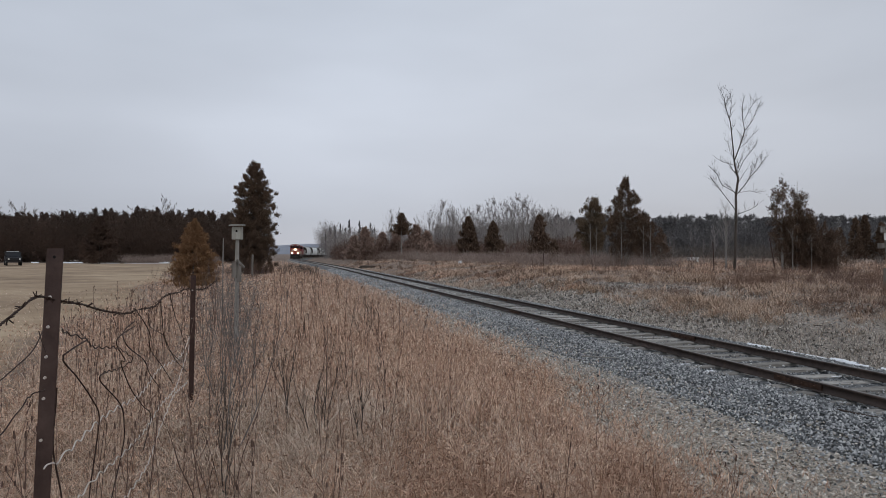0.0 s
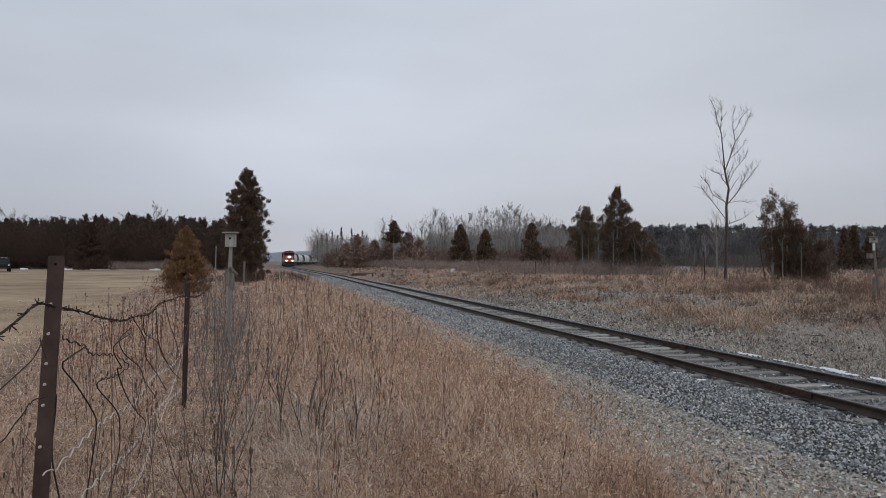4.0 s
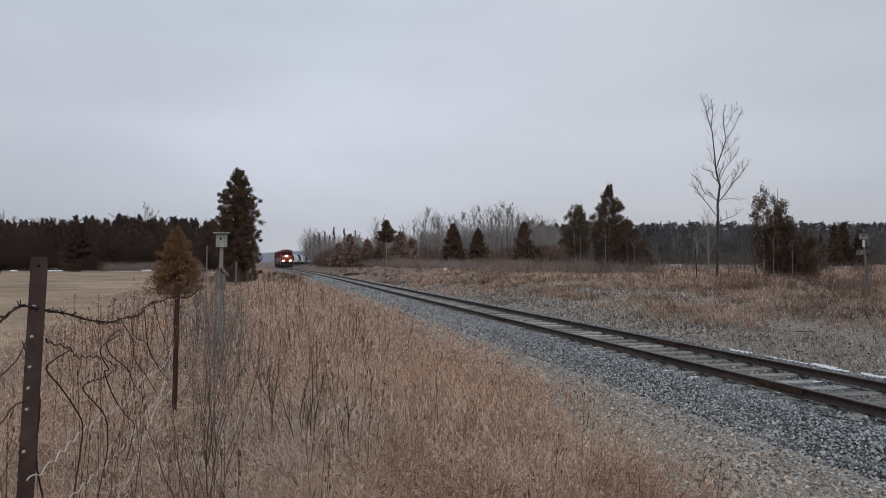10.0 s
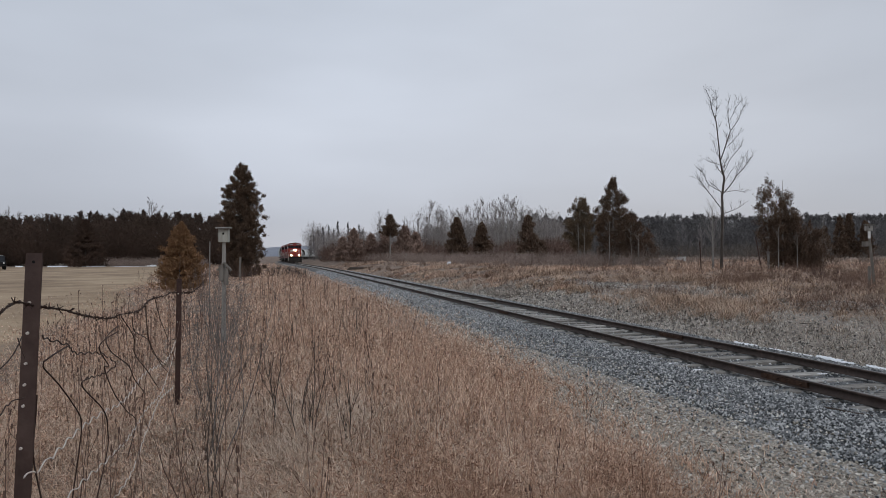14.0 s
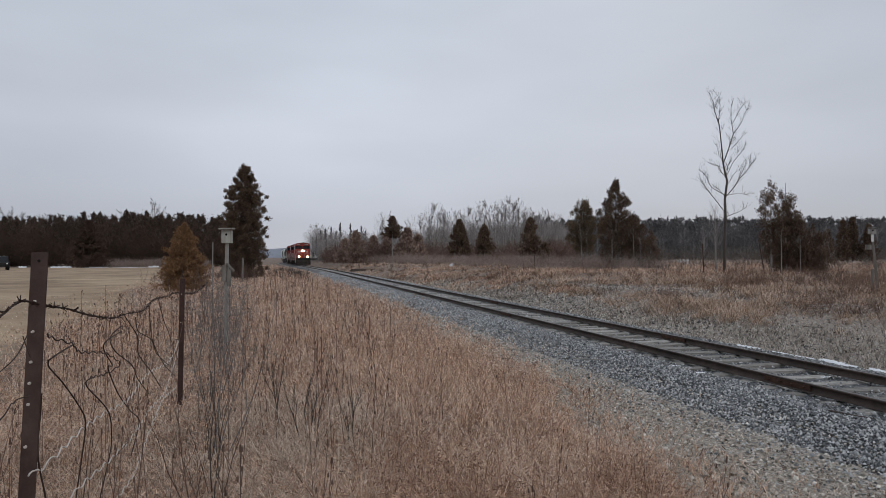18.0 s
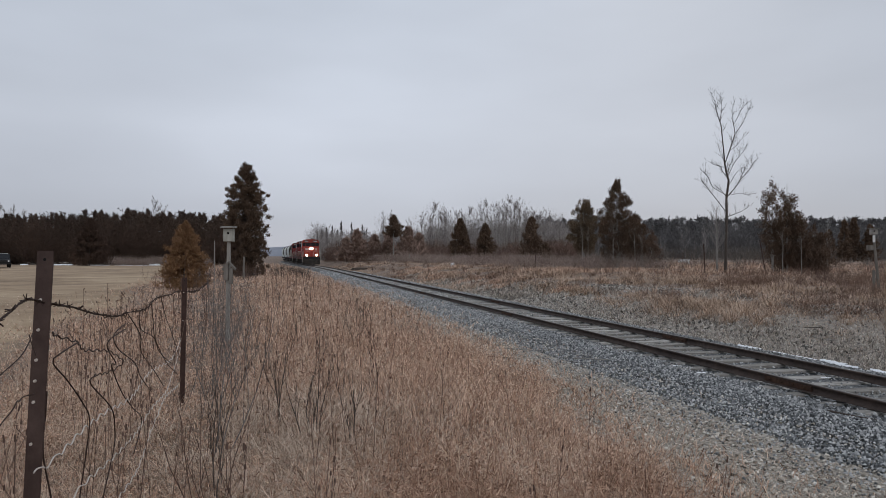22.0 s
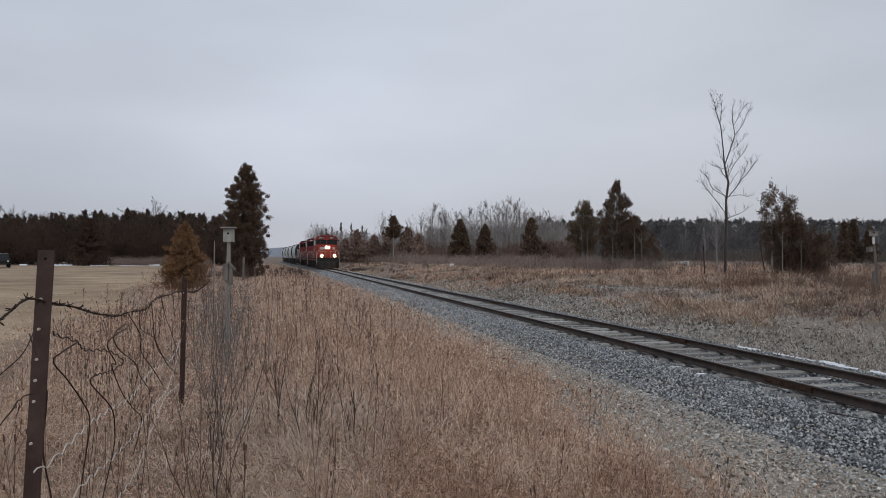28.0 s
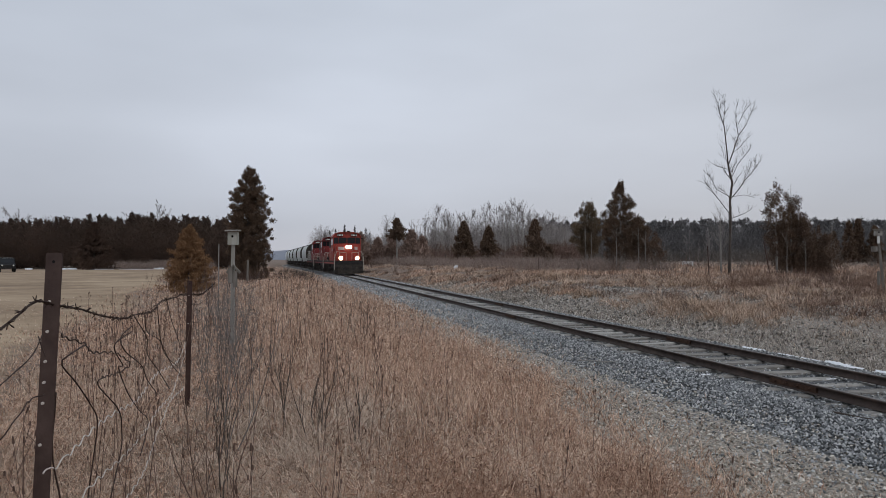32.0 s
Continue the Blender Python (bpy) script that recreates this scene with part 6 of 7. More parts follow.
shrub("shrub", -0.78, 5.6, 0.9, 0.03, 2, 68, "single dark leafless stem in the grass", M_TWIG, 0.006, 4, 2, 0.08)


shrub("shrub", -3.2, 9.6, 1.2, 0.5, 7, 71, "dense thicket of grey leafless stems", M_FENCESHRUB)
shrub("shrub", -4.0, 11.4, 1.3, 0.6, 9, 72, "dense thicket of grey leafless stems", M_FENCESHRUB)
shrub("shrub", -3.4, 10.8, 1.2, 0.5, 8, 73, "dense thicket of grey leafless stems", M_FENCESHRUB)


rs = random.Random(35)
for i in range(3):
    sy = rs.uniform(8.0, 16.0)
    shrub("shrub", rs.uniform(-0.27, -0.1) * sy, sy, rs.uniform(0.7, 1.15), rs.uniform(0.06, 0.3), rs.randint(3, 7), 40 + i, "small branching leafless shrub in the grass", radius=0.006)


def dead_weeds():
    """Tall dead stalks with dark seed heads over the grass."""
    r = random.Random(71)
    segs = []
    for i in range(300):
        y = 2.6 * (40 / 2.6) ** r.random() ** 1.3
        x = r.uniform(max(-0.70 * y - 1, float(field_edge(y))), float(track_x(y)) - 5.4)
        if i >= 215:
            y = r.uniform(4, 15)
            x = fence_x(y) - r.uniform(0, 0.12 * y + 0.6)
        if x > -0.1 * y and r.random() < 0.75:
            continue
        z = float(ground_z(x, y))
        h = r.uniform(0.55, 0.95)
        d = Vector((r.gauss(0, 0.09), r.gauss(0, 0.09), 1)).normalized()
        p = Vector((x, y, z - 0.03))
        w = max(0.0022, 0.0004 * y)
        q = p + d * h
        segs.append((*p, *q, w, w * 0.6))
        for j in range(r.randint(0, 4)):
            a = p + d * h * r.uniform(0.6, 0.98)
            e = a + Vector((r.gauss(0, 0.5), r.gauss(0, 0.5), 1)).normalized() * r.uniform(0.05, 0.16)
            segs.append((*a, *e, w * 0.7, w * 0.5))
            segs.append((*e, *(e + Vector((0, 0, 0.02))), w * 2.4, w * 1.6))
        segs.append((*q, *(q + d * 0.03), w * 2.6, w * 1.5))
    V, F = tubes(segs, 4)
    me = mesh_of("dead_weeds", V, F)
    me.materials.append(M_TWIG_RED)
    tagged(new("dead_weeds", me), "dead weed stalks with dark seed heads", "weeds", kind="stuff")


# far ridge behind everything
hv, hf = [], []
hr = random.Random(8)
for i in range(121):
    x = -2400 + 40 * i
    top = 24 + 7 * math.sin(x * 0.004 + 1.0) + 4 * math.sin(x * 0.013) + hr.uniform(-1.2, 1.2)
    hv += [(x, 1500, -2), (x, 1560, top * 0.7), (x, 1640, top), (x, 1900, -2)]
for i in range(120):
    for j in range(3):
        hf.append((4 * i + j, 4 * i + 4 + j, 4 * i + 5 + j, 4 * i + 1 + j))
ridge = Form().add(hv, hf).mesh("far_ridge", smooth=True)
ridge.materials.append(M_HAZED_HILL)
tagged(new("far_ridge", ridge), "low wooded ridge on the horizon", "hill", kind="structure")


dead_weeds()


# ---------------------------------------------------------------- fence


def fence_post(x, y, h, lean_x, lean_y, name, label, width, material, bolts):
    z = float(ground_z(x, y))
    ob = thing(name, label, "fence post", "fence posts along the field", at=(x, y, z))
    w, t = width / 2, 0.006
    f = Form()
    L = [(-w, 0), (w, 0), (w, t), (-w + t, t), (-w + t, width * 0.8), (-w, width * 0.8)]
    k = len(L)
    top = Vector((lean_x * h, lean_y * h, h))
    vs = [(a, b, -0.3) for a, b in L] + [(a + top.x, b + top.y, top.z) for a, b in L]
    f.add(vs, [(i, (i + 1) % k, k + (i + 1) % k, k + i) for i in range(k)] + [tuple(range(k - 1, -1, -1)), tuple(range(k, 2 * k))])
    part("shaft", f.mesh("shaft", bevel=0.0012), material, ob)
    for zz in bolts:
        c = Vector((lean_x * zz - 0.006, lean_y * zz, zz))
        b = Form().tube(c + Vector((0, 0.002, 0)), c + Vector((0, -0.007, 0)), 0.0065, 0.005, 8)
        part("bolt", b, M_WIRE_PALE, ob, "pale bolt head")
    # Dark disc set on the face paints the shaded depth of a hole.
    hole = Form().tube(Vector((lean_x * (h - 0.033), lean_y * (h - 0.033) - 0.0012, h - 0.033)), Vector((lean_x * (h - 0.033), lean_y * (h - 0.033) + 0.004, h - 0.033)), 0.006, k=10)
    part("hole", hole, M_HOLE_SHADE, ob, "dark disc for the punched hole")
    return ob


fence_post(-1.625, 2.5, 1.64, 0.058, 0.0, "steel_fence_post", "leaning brown painted steel angle fence post", 0.064, M_POST, (1.453, 1.338, 1.223, 1.143, 1.063, 0.903))
fence_post(-2.80, 7.0, 1.36, 0.02, 0.0, "steel_fence_post", "slim rust-brown steel fence post in the grass", 0.054, M_POST_RUST, (1.2, 0.9))


def twisted(pts, r, out, pitch=0.05, strands=2):
    """Twisted strands along a line."""
    pts = [Vector(p) for p in pts]
    total = 0.0
    for a, b in zip(pts[:-1], pts[1:]):
        n = max(2, int((b - a).length / 0.018))
        d = (b - a).normalized()
        u = d.orthogonal().normalized()
        v = d.cross(u)
        for i in range(n):
            p, q = a.lerp(b, i / n), a.lerp(b, (i + 1) / n)
            l0, l1 = total + (p - a).length, total + (q - a).length
            for s in range(strands):
                e0, e1 = l0 / pitch * 6.28 + s * 3.14, l1 / pitch * 6.28 + s * 3.14
                out.append((*(p + (u * math.cos(e0) + v * math.sin(e0)) * r), *(q + (u * math.cos(e1) + v * math.sin(e1)) * r), r, r))
        total += (b - a).length


def smooth_line(yz, jitter, seed, step=0.06):
    r = random.Random(seed)
    pts = [Vector((fence_x(y) + r.gauss(0, jitter), y, z)) for y, z in yz]
    out = []
    for i in range(len(pts) - 1):
        a, b = pts[i], pts[i + 1]
        p, q = pts[max(i - 1, 0)], pts[min(i + 2, len(pts) - 1)]
        n = max(2, int((b - a).length / step))
        for j in range(n):
            u = j / n
            out.append(0.5 * ((2 * a) + (b - p) * u + (2 * p - 5 * a + 4 * b - q) * u * u + (3 * a - p - 3 * b + q) * u ** 3))
    return out + [pts[-1]]


wire_fence = thing("wire_fence", "sagging rusty barbed wire and torn woven wire fence", "fence", at=(0, 0, 0))


def barbed(name, yz, seed):
    line = smooth_line(yz, 0.004, seed)
    segs = []
    twisted(line, 0.0029, segs)
    r = random.Random(seed)
    run, nxt = 0.0, 0.05
    for a, b in zip(line[:-1], line[1:]):
        run += (b - a).length
        if run > nxt:
            nxt = run + r.uniform(0.09, 0.13)
            d = (b - a).normalized()
            for s in range(4):
                w = Vector((r.gauss(0, 1), r.gauss(0, 1), r.gauss(0, 1)))
                w = (w - d * w.dot(d)).normalized()
                segs.append((*a, *(a + w * 0.022 + d * r.gauss(0, 0.006)), 0.0024, 0.0016))
            twisted([a - d * 0.012, a + d * 0.012], 0.0042, segs, 0.008)
    V, F = tubes(segs, 5)
    part(name, mesh_of(name, V, F), M_WIRE, wire_fence, "rusty two-strand barbed wire")


barbed("barbed_wire", [(1.6, 1.40), (1.85, 1.37), (2.09, 1.405), (2.3, 1.445), (2.5, 1.42), (2.58, 1.408), (2.9, 1.372), (3.3, 1.309), (3.8, 1.249), (4.2, 1.237), (4.87, 1.208), (5.4, 1.249), (6.36, 1.225), (7.0, 1.22), (9.4, 1.1), (12.0, 1.15)], 1)


def strand(yz, seed, material, r=0.0022, wavy=0.0, label="bent rusty fence wire", pitch=1.05):
    line = smooth_line(yz, 0.012, seed, 0.02)
    if wavy:
        line = [p + Vector((0, 0, wavy * math.sin(i * pitch))) for i, p in enumerate(line)]
    segs = [(*a, *b, r, r) for a, b in zip(line[:-1], line[1:])]
    V, F = tubes(segs, 5)
    part("wire_strand", mesh_of("wire_strand", V, F), material, wire_fence, label)


strand([(2.55, 1.299), (2.69, 1.27), (2.95, 1.21), (3.2, 1.138), (3.57, 1.083), (3.83, 1.005), (3.91, 0.959), (3.71, 0.944), (3.32, 0.994)], 20, M_WIRE, 0.003, 0.006)
strand([(2.95, 1.21), (2.63, 1.202), (2.64, 1.167), (2.86, 1.052), (3.05, 0.917), (3.12, 0.821), (3.12, 0.66), (3.08, 0.455), (3.05, 0.262)], 21, M_WIRE, 0.0034)
strand([(3.32, 0.994), (3.22, 0.974), (3.5, 0.785), (3.76, 0.597), (3.76, 0.5), (3.5, 0.333), (3.38, 0.204)], 22, M_WIRE, 0.0034)
strand([(3.95, 1.157), (3.64, 1.113), (3.79, 0.979), (3.71, 0.976), (4.03, 0.766), (4.41, 0.573), (4.75, 0.413), (4.41, 0.27)], 23, M_WIRE, 0.0034)
strand([(4.12, 1.173), (3.86, 1.133), (3.79, 1.061), (4.21, 0.91), (4.63, 0.742), (5.05, 0.554)], 24, M_WIRE, 0.0034)
strand([(4.27, 1.22), (4.52, 1.054), (4.65, 0.917), (5.28, 0.689), (5.77, 0.455)], 25, M_WIRE, 0.0034)
strand([(5.14, 1.222), (5.28, 1.052), (5.34, 0.908), (5.96, 0.624), (6.82, 0.364)], 26, M_WIRE, 0.0034)
strand([(4.63, 1.18), (4.75, 1.067), (5.22, 0.946), (5.6, 0.778), (6.23, 0.578)], 27, M_WIRE, 0.0034)
strand([(5.6, 1.26), (5.96, 1.034), (6.36, 0.886), (6.82, 0.657), (7.25, 0.412)], 28, M_WIRE, 0.0034)
strand([(2.42, 0.798), (2.51, 0.788), (2.69, 0.787), (3.15, 0.772), (3.64, 0.737), (4.31, 0.671), (5.28, 0.666), (6.36, 0.612), (7.48, 0.76)], 29, M_WIRE_PALE, 0.0034, 0.011, "pale galvanised woven fence wire", 0.72)
strand([(2.86, 0.516), (3.15, 0.515), (3.79, 0.458), (4.52, 0.393), (5.14, 0.404), (5.96, 0.367), (6.58, 0.407), (7.36, 0.646)], 30, M_WIRE_PALE, 0.0034, 0.011, "pale galvanised woven fence wire", 0.72)
strand([(3.64, 0.19), (4.52, 0.121), (5.14, 0.183), (5.44, 0.288), (5.96, 0.316), (6.93, 0.226)], 31, M_WIRE_PALE, 0.0034, 0.011, "pale galvanised woven fence wire", 0.72)
strand([(2.51, 1.081), (2.51, 1.015), (2.52, 0.84), (2.53, 0.618), (2.53, 0.446)], 32, M_WIRE, 0.0034)
strand([(1.9, 1.185), (2.09, 1.222), (2.25, 1.262), (2.4, 1.32)], 33, M_WIRE, 0.0022)
strand([(2.37, 1.315), (2.365, 1.28), (2.36, 1.24)], 34, M_WIRE, 0.002)
strand([(1.95, 1.02), (2.09, 1.06), (2.2, 1.1), (2.33, 1.092), (2.42, 1.095)], 35, M_WIRE, 0.0024, 0.004)

for a, (y0, z0, y1, z1) in enumerate([(7.0, 1.0, 9.5, 0.75), (7.0, 0.72, 10, 0.6), (7.0, 0.45, 10, 0.4), (7, 1.15, 10.5, 1.0)]):
    strand([(y0, z0), ((y0 + y1) / 2, (z0 + z1) / 2 - 0.08), (y1, z1)], 60 + a, M_WIRE, 0.0025, 0.004)


# ---------------------------------------------------------------- bird boxes
def bird_box(x, y, pole_h, box_w, box_h, label, lean=0.0, turn=0.0, wide=0.045, second=True, wood=None, board=None):
    wood, board = wood or M_GREYWOOD, board or M_BOXWOOD
    z = float(ground_z(x, y))
    ob = thing("bird_box", label, "bird box", "bird boxes on poles", at=(x, y, z), turn=turn)
    pole = Form()
    r = random.Random(int(x * 10))
    n = 6
    vs = []
    for i in range(n + 1):
        u = i / n
        c = lean * pole_h * (1 - u)
        for a, b in ((-1, -1), (1, -1), (1, 1), (-1, 1)):
            vs.append((-c + a * wide * r.uniform(0.8, 1.05) * (1.15 - 0.3 * u), b * wide * 0.8, -0.3 + (pole_h + 0.3) * u))
    fs = [(4 * i + j, 4 * i + (j + 1) % 4, 4 * i + 4 + (j + 1) % 4, 4 * i + 4 + j) for i in range(n) for j in range(4)] + [(3, 2, 1, 0), tuple(range(4 * n, 4 * n + 4))]
    part("pole", pole.add(vs, fs).mesh("pole", bevel=0.008), wood, ob)
    w, d = box_w / 2, box_w * 0.42
    b = Form()
    t = 0.018
    b.box(-w, -w + t, -d, d, pole_h, pole_h + box_h)
    b.box(w - t, w, -d, d, pole_h, pole_h + box_h)
    b.box(-w + t, w - t, d - t, d, pole_h, pole_h + box_h)
    b.box(-w + t, w - t, -d + t, d - t, pole_h, pole_h + t)
    box = part("nest_box", b.mesh("nest_box", bevel=0.003), board, ob)
    # front board with a round entrance
    fr, k = Form(), 16
    cz, rad = pole_h + box_h * 0.66, box_w * 0.13
    inner = [(rad * math.cos(2 * math.pi * i / k), cz + rad * math.sin(2 * math.pi * i / k)) for i in range(k)]
    outer = []
    for i in range(k):
        c, s = math.cos(2 * math.pi * i / k), math.sin(2 * math.pi * i / k)
        m = max(abs(c), abs(s))
        outer.append(((w - t - 0.001) * c / m, cz + (s / m) * ((pole_h + box_h - cz) if s > 0 else (cz - pole_h - 0.001))))
    vs = [(a, -d - 0.002, bz) for a, bz in inner + outer] + [(a, -d + t, bz) for a, bz in inner + outer]
    fs = []
    for i in range(k):
        j = (i + 1) % k
        fs += [(i, j, k + j, k + i), (2 * k + j, 2 * k + i, 3 * k + i, 3 * k + j), (j, i, 2 * k + i, 2 * k + j), (k + i, k + j, 3 * k + j, 3 * k + i)]
    part("front_board", fr.add(vs, fs), board, ob, "front board with a round dark entrance hole")
    # Added dark sheet paints the shade behind the entrance.
    part("hole_shade_sheet", Form().box(-w + t, w - t, -d + t + 0.03, -d + t + 0.04, pole_h + t, pole_h + box_h), M_HOLE_SHADE, ob)
    roof = Form().add([(-w - 0.035, -d - 0.07, pole_h + box_h + 0.012), (w + 0.035, -d - 0.07, pole_h + box_h + 0.012), (w + 0.035, d + 0.03, pole_h + box_h + 0.02), (-w - 0.035, d + 0.03, pole_h + box_h + 0.02), (-w - 0.035, -d - 0.07, pole_h + box_h + 0.035), (w + 0.035, -d - 0.07, pole_h + box_h + 0.035), (w + 0.035, d + 0.03, pole_h + box_h + 0.05), (-w - 0.035, d + 0.03, pole_h + box_h + 0.05)], [(3, 2, 1, 0), (4, 5, 6, 7), (0, 1, 5, 4), (1, 2, 6, 5), (2, 3, 7, 6), (3, 0, 4, 7)])
    part("lid", roof.mesh("lid", bevel=0.004), wood, ob, "overhanging weathered lid")
    if second:
        s = Form()
        s.add([(-0.11, -0.09, pole_h - 0.5), (0.02, -0.09, pole_h - 0.36), (0.15, -0.09, pole_h - 0.5), (0.13, -0.09, pole_h - 0.53), (0.02, -0.09, pole_h - 0.40), (-0.09, -0.09, pole_h - 0.53), (-0.11, -0.03, pole_h - 0.5), (0.02, -0.03, pole_h - 0.36), (0.15, -0.03, pole_h - 0.5), (0.13, -0.03, pole_h - 0.53), (0.02, -0.03, pole_h - 0.40), (-0.09, -0.03, pole_h - 0.53)],
              [(0, 1, 4, 5), (1, 2, 3, 4), (6, 11, 10, 7), (7, 10, 9, 8), (0, 6, 7, 1), (1, 7, 8, 2), (5, 4, 10, 11), (4, 3, 9, 10), (2, 8, 9, 3), (0, 5, 11, 6)])
        part("bracket", s, M_OLDWOOD, ob, "broken gable board on the pole")
        part("splint", Form().box(0.02, 0.09, -0.085, -0.046, pole_h - 0.78, pole_h - 0.48).mesh("splint", bevel=0.004), M_OLDWOOD, ob, "split grey board")
        part("splint", Form().box(-0.075, 0.012, -0.082, -0.046, pole_h - 0.7, pole_h - 0.42).mesh("splint", bevel=0.004), M_OLDWOOD, ob)
    return ob


bird_box(-3.94, 12.0, 1.86, 0.17, 0.23, "weathered grey wooden bird box on a grey pole", 0.01, 0.06, 0.038)
far_box = bird_box(14.38, 22.0, 1.98, 0.21, 0.17, "dark weathered bird box on a leaning pole", -0.09, -0.3, 0.04, False, M_OLDWOOD, M_GREYWOOD)
part("plate", Form().box(-0.04, 0.04, -0.05, -0.04, 1.72, 1.96).mesh("plate", bevel=0.003), M_SIGNWHITE, far_box, "pale plate on the pole")
part("spare_box", Form().box(-0.2, -0.03, -0.12, 0.06, 1.45, 1.62).mesh("spare_box", bevel=0.006), M_OLDWOOD, far_box, "small broken box on the pole")
part("brace", Form().box(-0.06, 0.03, -0.08, -0.04, -0.1, 0.8).mesh("brace", bevel=0.01), M_OLDWOOD, far_box, "wide board nailed to the pole")


def old_post(x, y, h, w, lean, label, material, seed):
    """A weathered stake with a split, uneven top."""
    r = random.Random(seed)
    f, n = Form(), 5
    vs = []
    for i in range(n + 1):
        u = i / n
        for j in range(7):
            a = 6.2832 * j / 7
            q = w / 2 * (1.05 - 0.15 * u) * r.uniform(0.85, 1.1)
            vs.append((lean * h * u + q * math.cos(a), q * math.sin(a), -0.25 + (h + 0.25) * u + (r.uniform(-0.06, 0.03) * w / 0.08 if i == n else 0)))
    fs = [(7 * i + j, 7 * i + (j + 1) % 7, 7 * i + 7 + (j + 1) % 7, 7 * i + 7 + j) for i in range(n) for j in range(7)] + [(6, 5, 4, 3, 2, 1, 0), tuple(range(7 * n, 7 * n + 7))]
    me = f.add(vs, fs).mesh("old_stake")
    me.materials.append(material)
    ob = new("old_stake", me)
    ob.location = (x, y, float(ground_z(x, y)))
    return tagged(ob, label, "stake", "old stakes by the bird box")


old_post(-13.75, 45.0, 1.5, 0.16, 0.03, "weathered grey wooden stake with a split top", M_OLDWOOD, 3)
old_post(-5.13, 14.6, 1.95, 0.024, 0.01, "thin pale wooden stake by the young cedar", M_POPLAR, 4)


# ---------------------------------------------------------------- bank and field objects
def bank_post(x, y, h, lean, label):
    z = float(ground_z(x, y))
    f = Form()
    L = [(-0.03, -0.004), (0.03, -0.004), (0.03, 0.004), (0.005, 0.004), (0.005, 0.045), (-0.005, 0.045), (-0.005, 0.004), (-0.03, 0.004)]
    k = len(L)
    f.add([(a, b, -0.3) for a, b in L] + [(a + lean * h, b, h) for a, b in L], [(i, (i + 1) % k, k + (i + 1) % k, k + i) for i in range(k)] + [tuple(range(k - 1, -1, -1)), tuple(range(k, 2 * k))])
    me = f.mesh("old_fence_post")
    me.materials.append(M_POST_RUST)
    ob = new("old_fence_post", me)
    ob.location = (x, y, z)
    return tagged(ob, label, "fence post", "old fence posts on the far bank")


bank_post(15.9, 40, 1.9, -0.05, "dark old steel post leaning in the bank grass")
bank_post(19.35, 39.4, 2.1, -0.2, "dark old steel post leaning hard in the bank grass")
bank_post(8.6, 62, 1.3, 0.02, "dark old steel post on the far bank")
bank_post(26.5, 50, 1.3, -0.04, "dark old steel post on the far bank")


def marker(x, y, h, w, label, material):
    f = Form().box(-w / 2, w / 2, -w / 2, w / 2, -0.2, h, (w * 0.06, w * 0.06))
    me = f.mesh("marker_post", bevel=0.01)
    me.materials.append(material)
    ob = new("marker_post", me)
    ob.location = (x, y, float(ground_z(x, y)))
    return tagged(ob, label, "marker post", "marker posts by the woods")


marker(-6.1, 116, 1.5, 0.22, "weathered wooden marker post by the woods", M_GREYWOOD)
marker(-0.4, 130, 2.0, 0.2, "weathered wooden post by the woods", M_BARK)
marker(9.7, 96, 1.5, 0.2, "weathered wooden post in the scrub", M_BARK)
marker(11.2, 97, 1.3, 0.14, "pale wooden post in the scrub", M_BOXWOOD)


def timber_pile(x, y):
    ob = thing("timber_pile", "stack of dark old railway ties beside the track", "timber pile", at=(x, y, float(ground_z(x, y))), turn=0.1)
    r = random.Random(4)
    for j in range(2):
        for i in range(3 - j):
            f = Form().box(-1.5, 1.5, -0.12, 0.12, -0.1, 0.1).mesh("timber", bevel=0.015)
            p = part("timber", f, M_BARK, ob)
            p.matrix_basis = Matrix.Translation((r.uniform(-0.15, 0.15), -0.26 + 0.26 * i, 0.08 + 0.2 * j)) @ Matrix.Rotation(r.uniform(-0.03, 0.03), 4, "Z")


timber_pile(-12.0, 96)


def low_crate(x, y):
    ob = thing("field_crate", "low white box standing in the far grass", "box", at=(x, y, float(ground_z(x, y))))
    part("body", Form().box(-0.75, 0.75, -0.4, 0.4, 0.0, 0.62).mesh("body", bevel=0.02), M_SIGNWHITE, ob)
    part("lid", Form().box(-0.82, 0.82, -0.46, 0.46, 0.62, 0.7).mesh("lid", bevel=0.015), M_SIGNWHITE, ob)


low_crate(36.5, 100)


def fallen_stick(x, y, length, turn, r, material, label, seed):
    rr = random.Random(seed)
    pts = [Vector((-length / 2 + length * i / 6, rr.gauss(0, 0.015), 0)) for i in range(7)]
    me = loft(pts, [r * (1 - 0.08 * i) for i in range(7)]).mesh("fallen_stick")
    me.materials.append(material)
    ob = new("fallen_stick", me)
    t = float(across(x, y))
    z = float(np.interp(t, bed_t, bed_z)) if abs(t) < 3.2 else float(ground_z(x, y))
    ob.matrix_basis = Matrix.Translation((x, y, z + r + 0.015)) @ Matrix.Rotation(turn, 4, "Z")
    return tagged(ob, label, "stick", "fallen sticks")


fallen_stick(4.95, 8.0, 0.55, -0.9, 0.014, M_TWIG, "dark broken stick lying on the ballast", 1)
fallen_stick(11.0, 21.0, 1.1, 0.25, 0.02, M_GREYWOOD, "pale stick lying on the bank", 2)
fallen_stick(2.0, 15.0, 1.3, -0.5, 0.012, M_GREYWOOD, "pale stick on the verge", 3)
fallen_stick(3.1, 12.6, 1.2, -0.35, 0.012, M_GREYWOOD, "pale stick on the verge", 4)
fallen_stick(8.5, 32, 1.0, 0.1, 0.025, M_GREYWOOD, "pale stick lying on the bank", 5)


rk = random.Random(44)
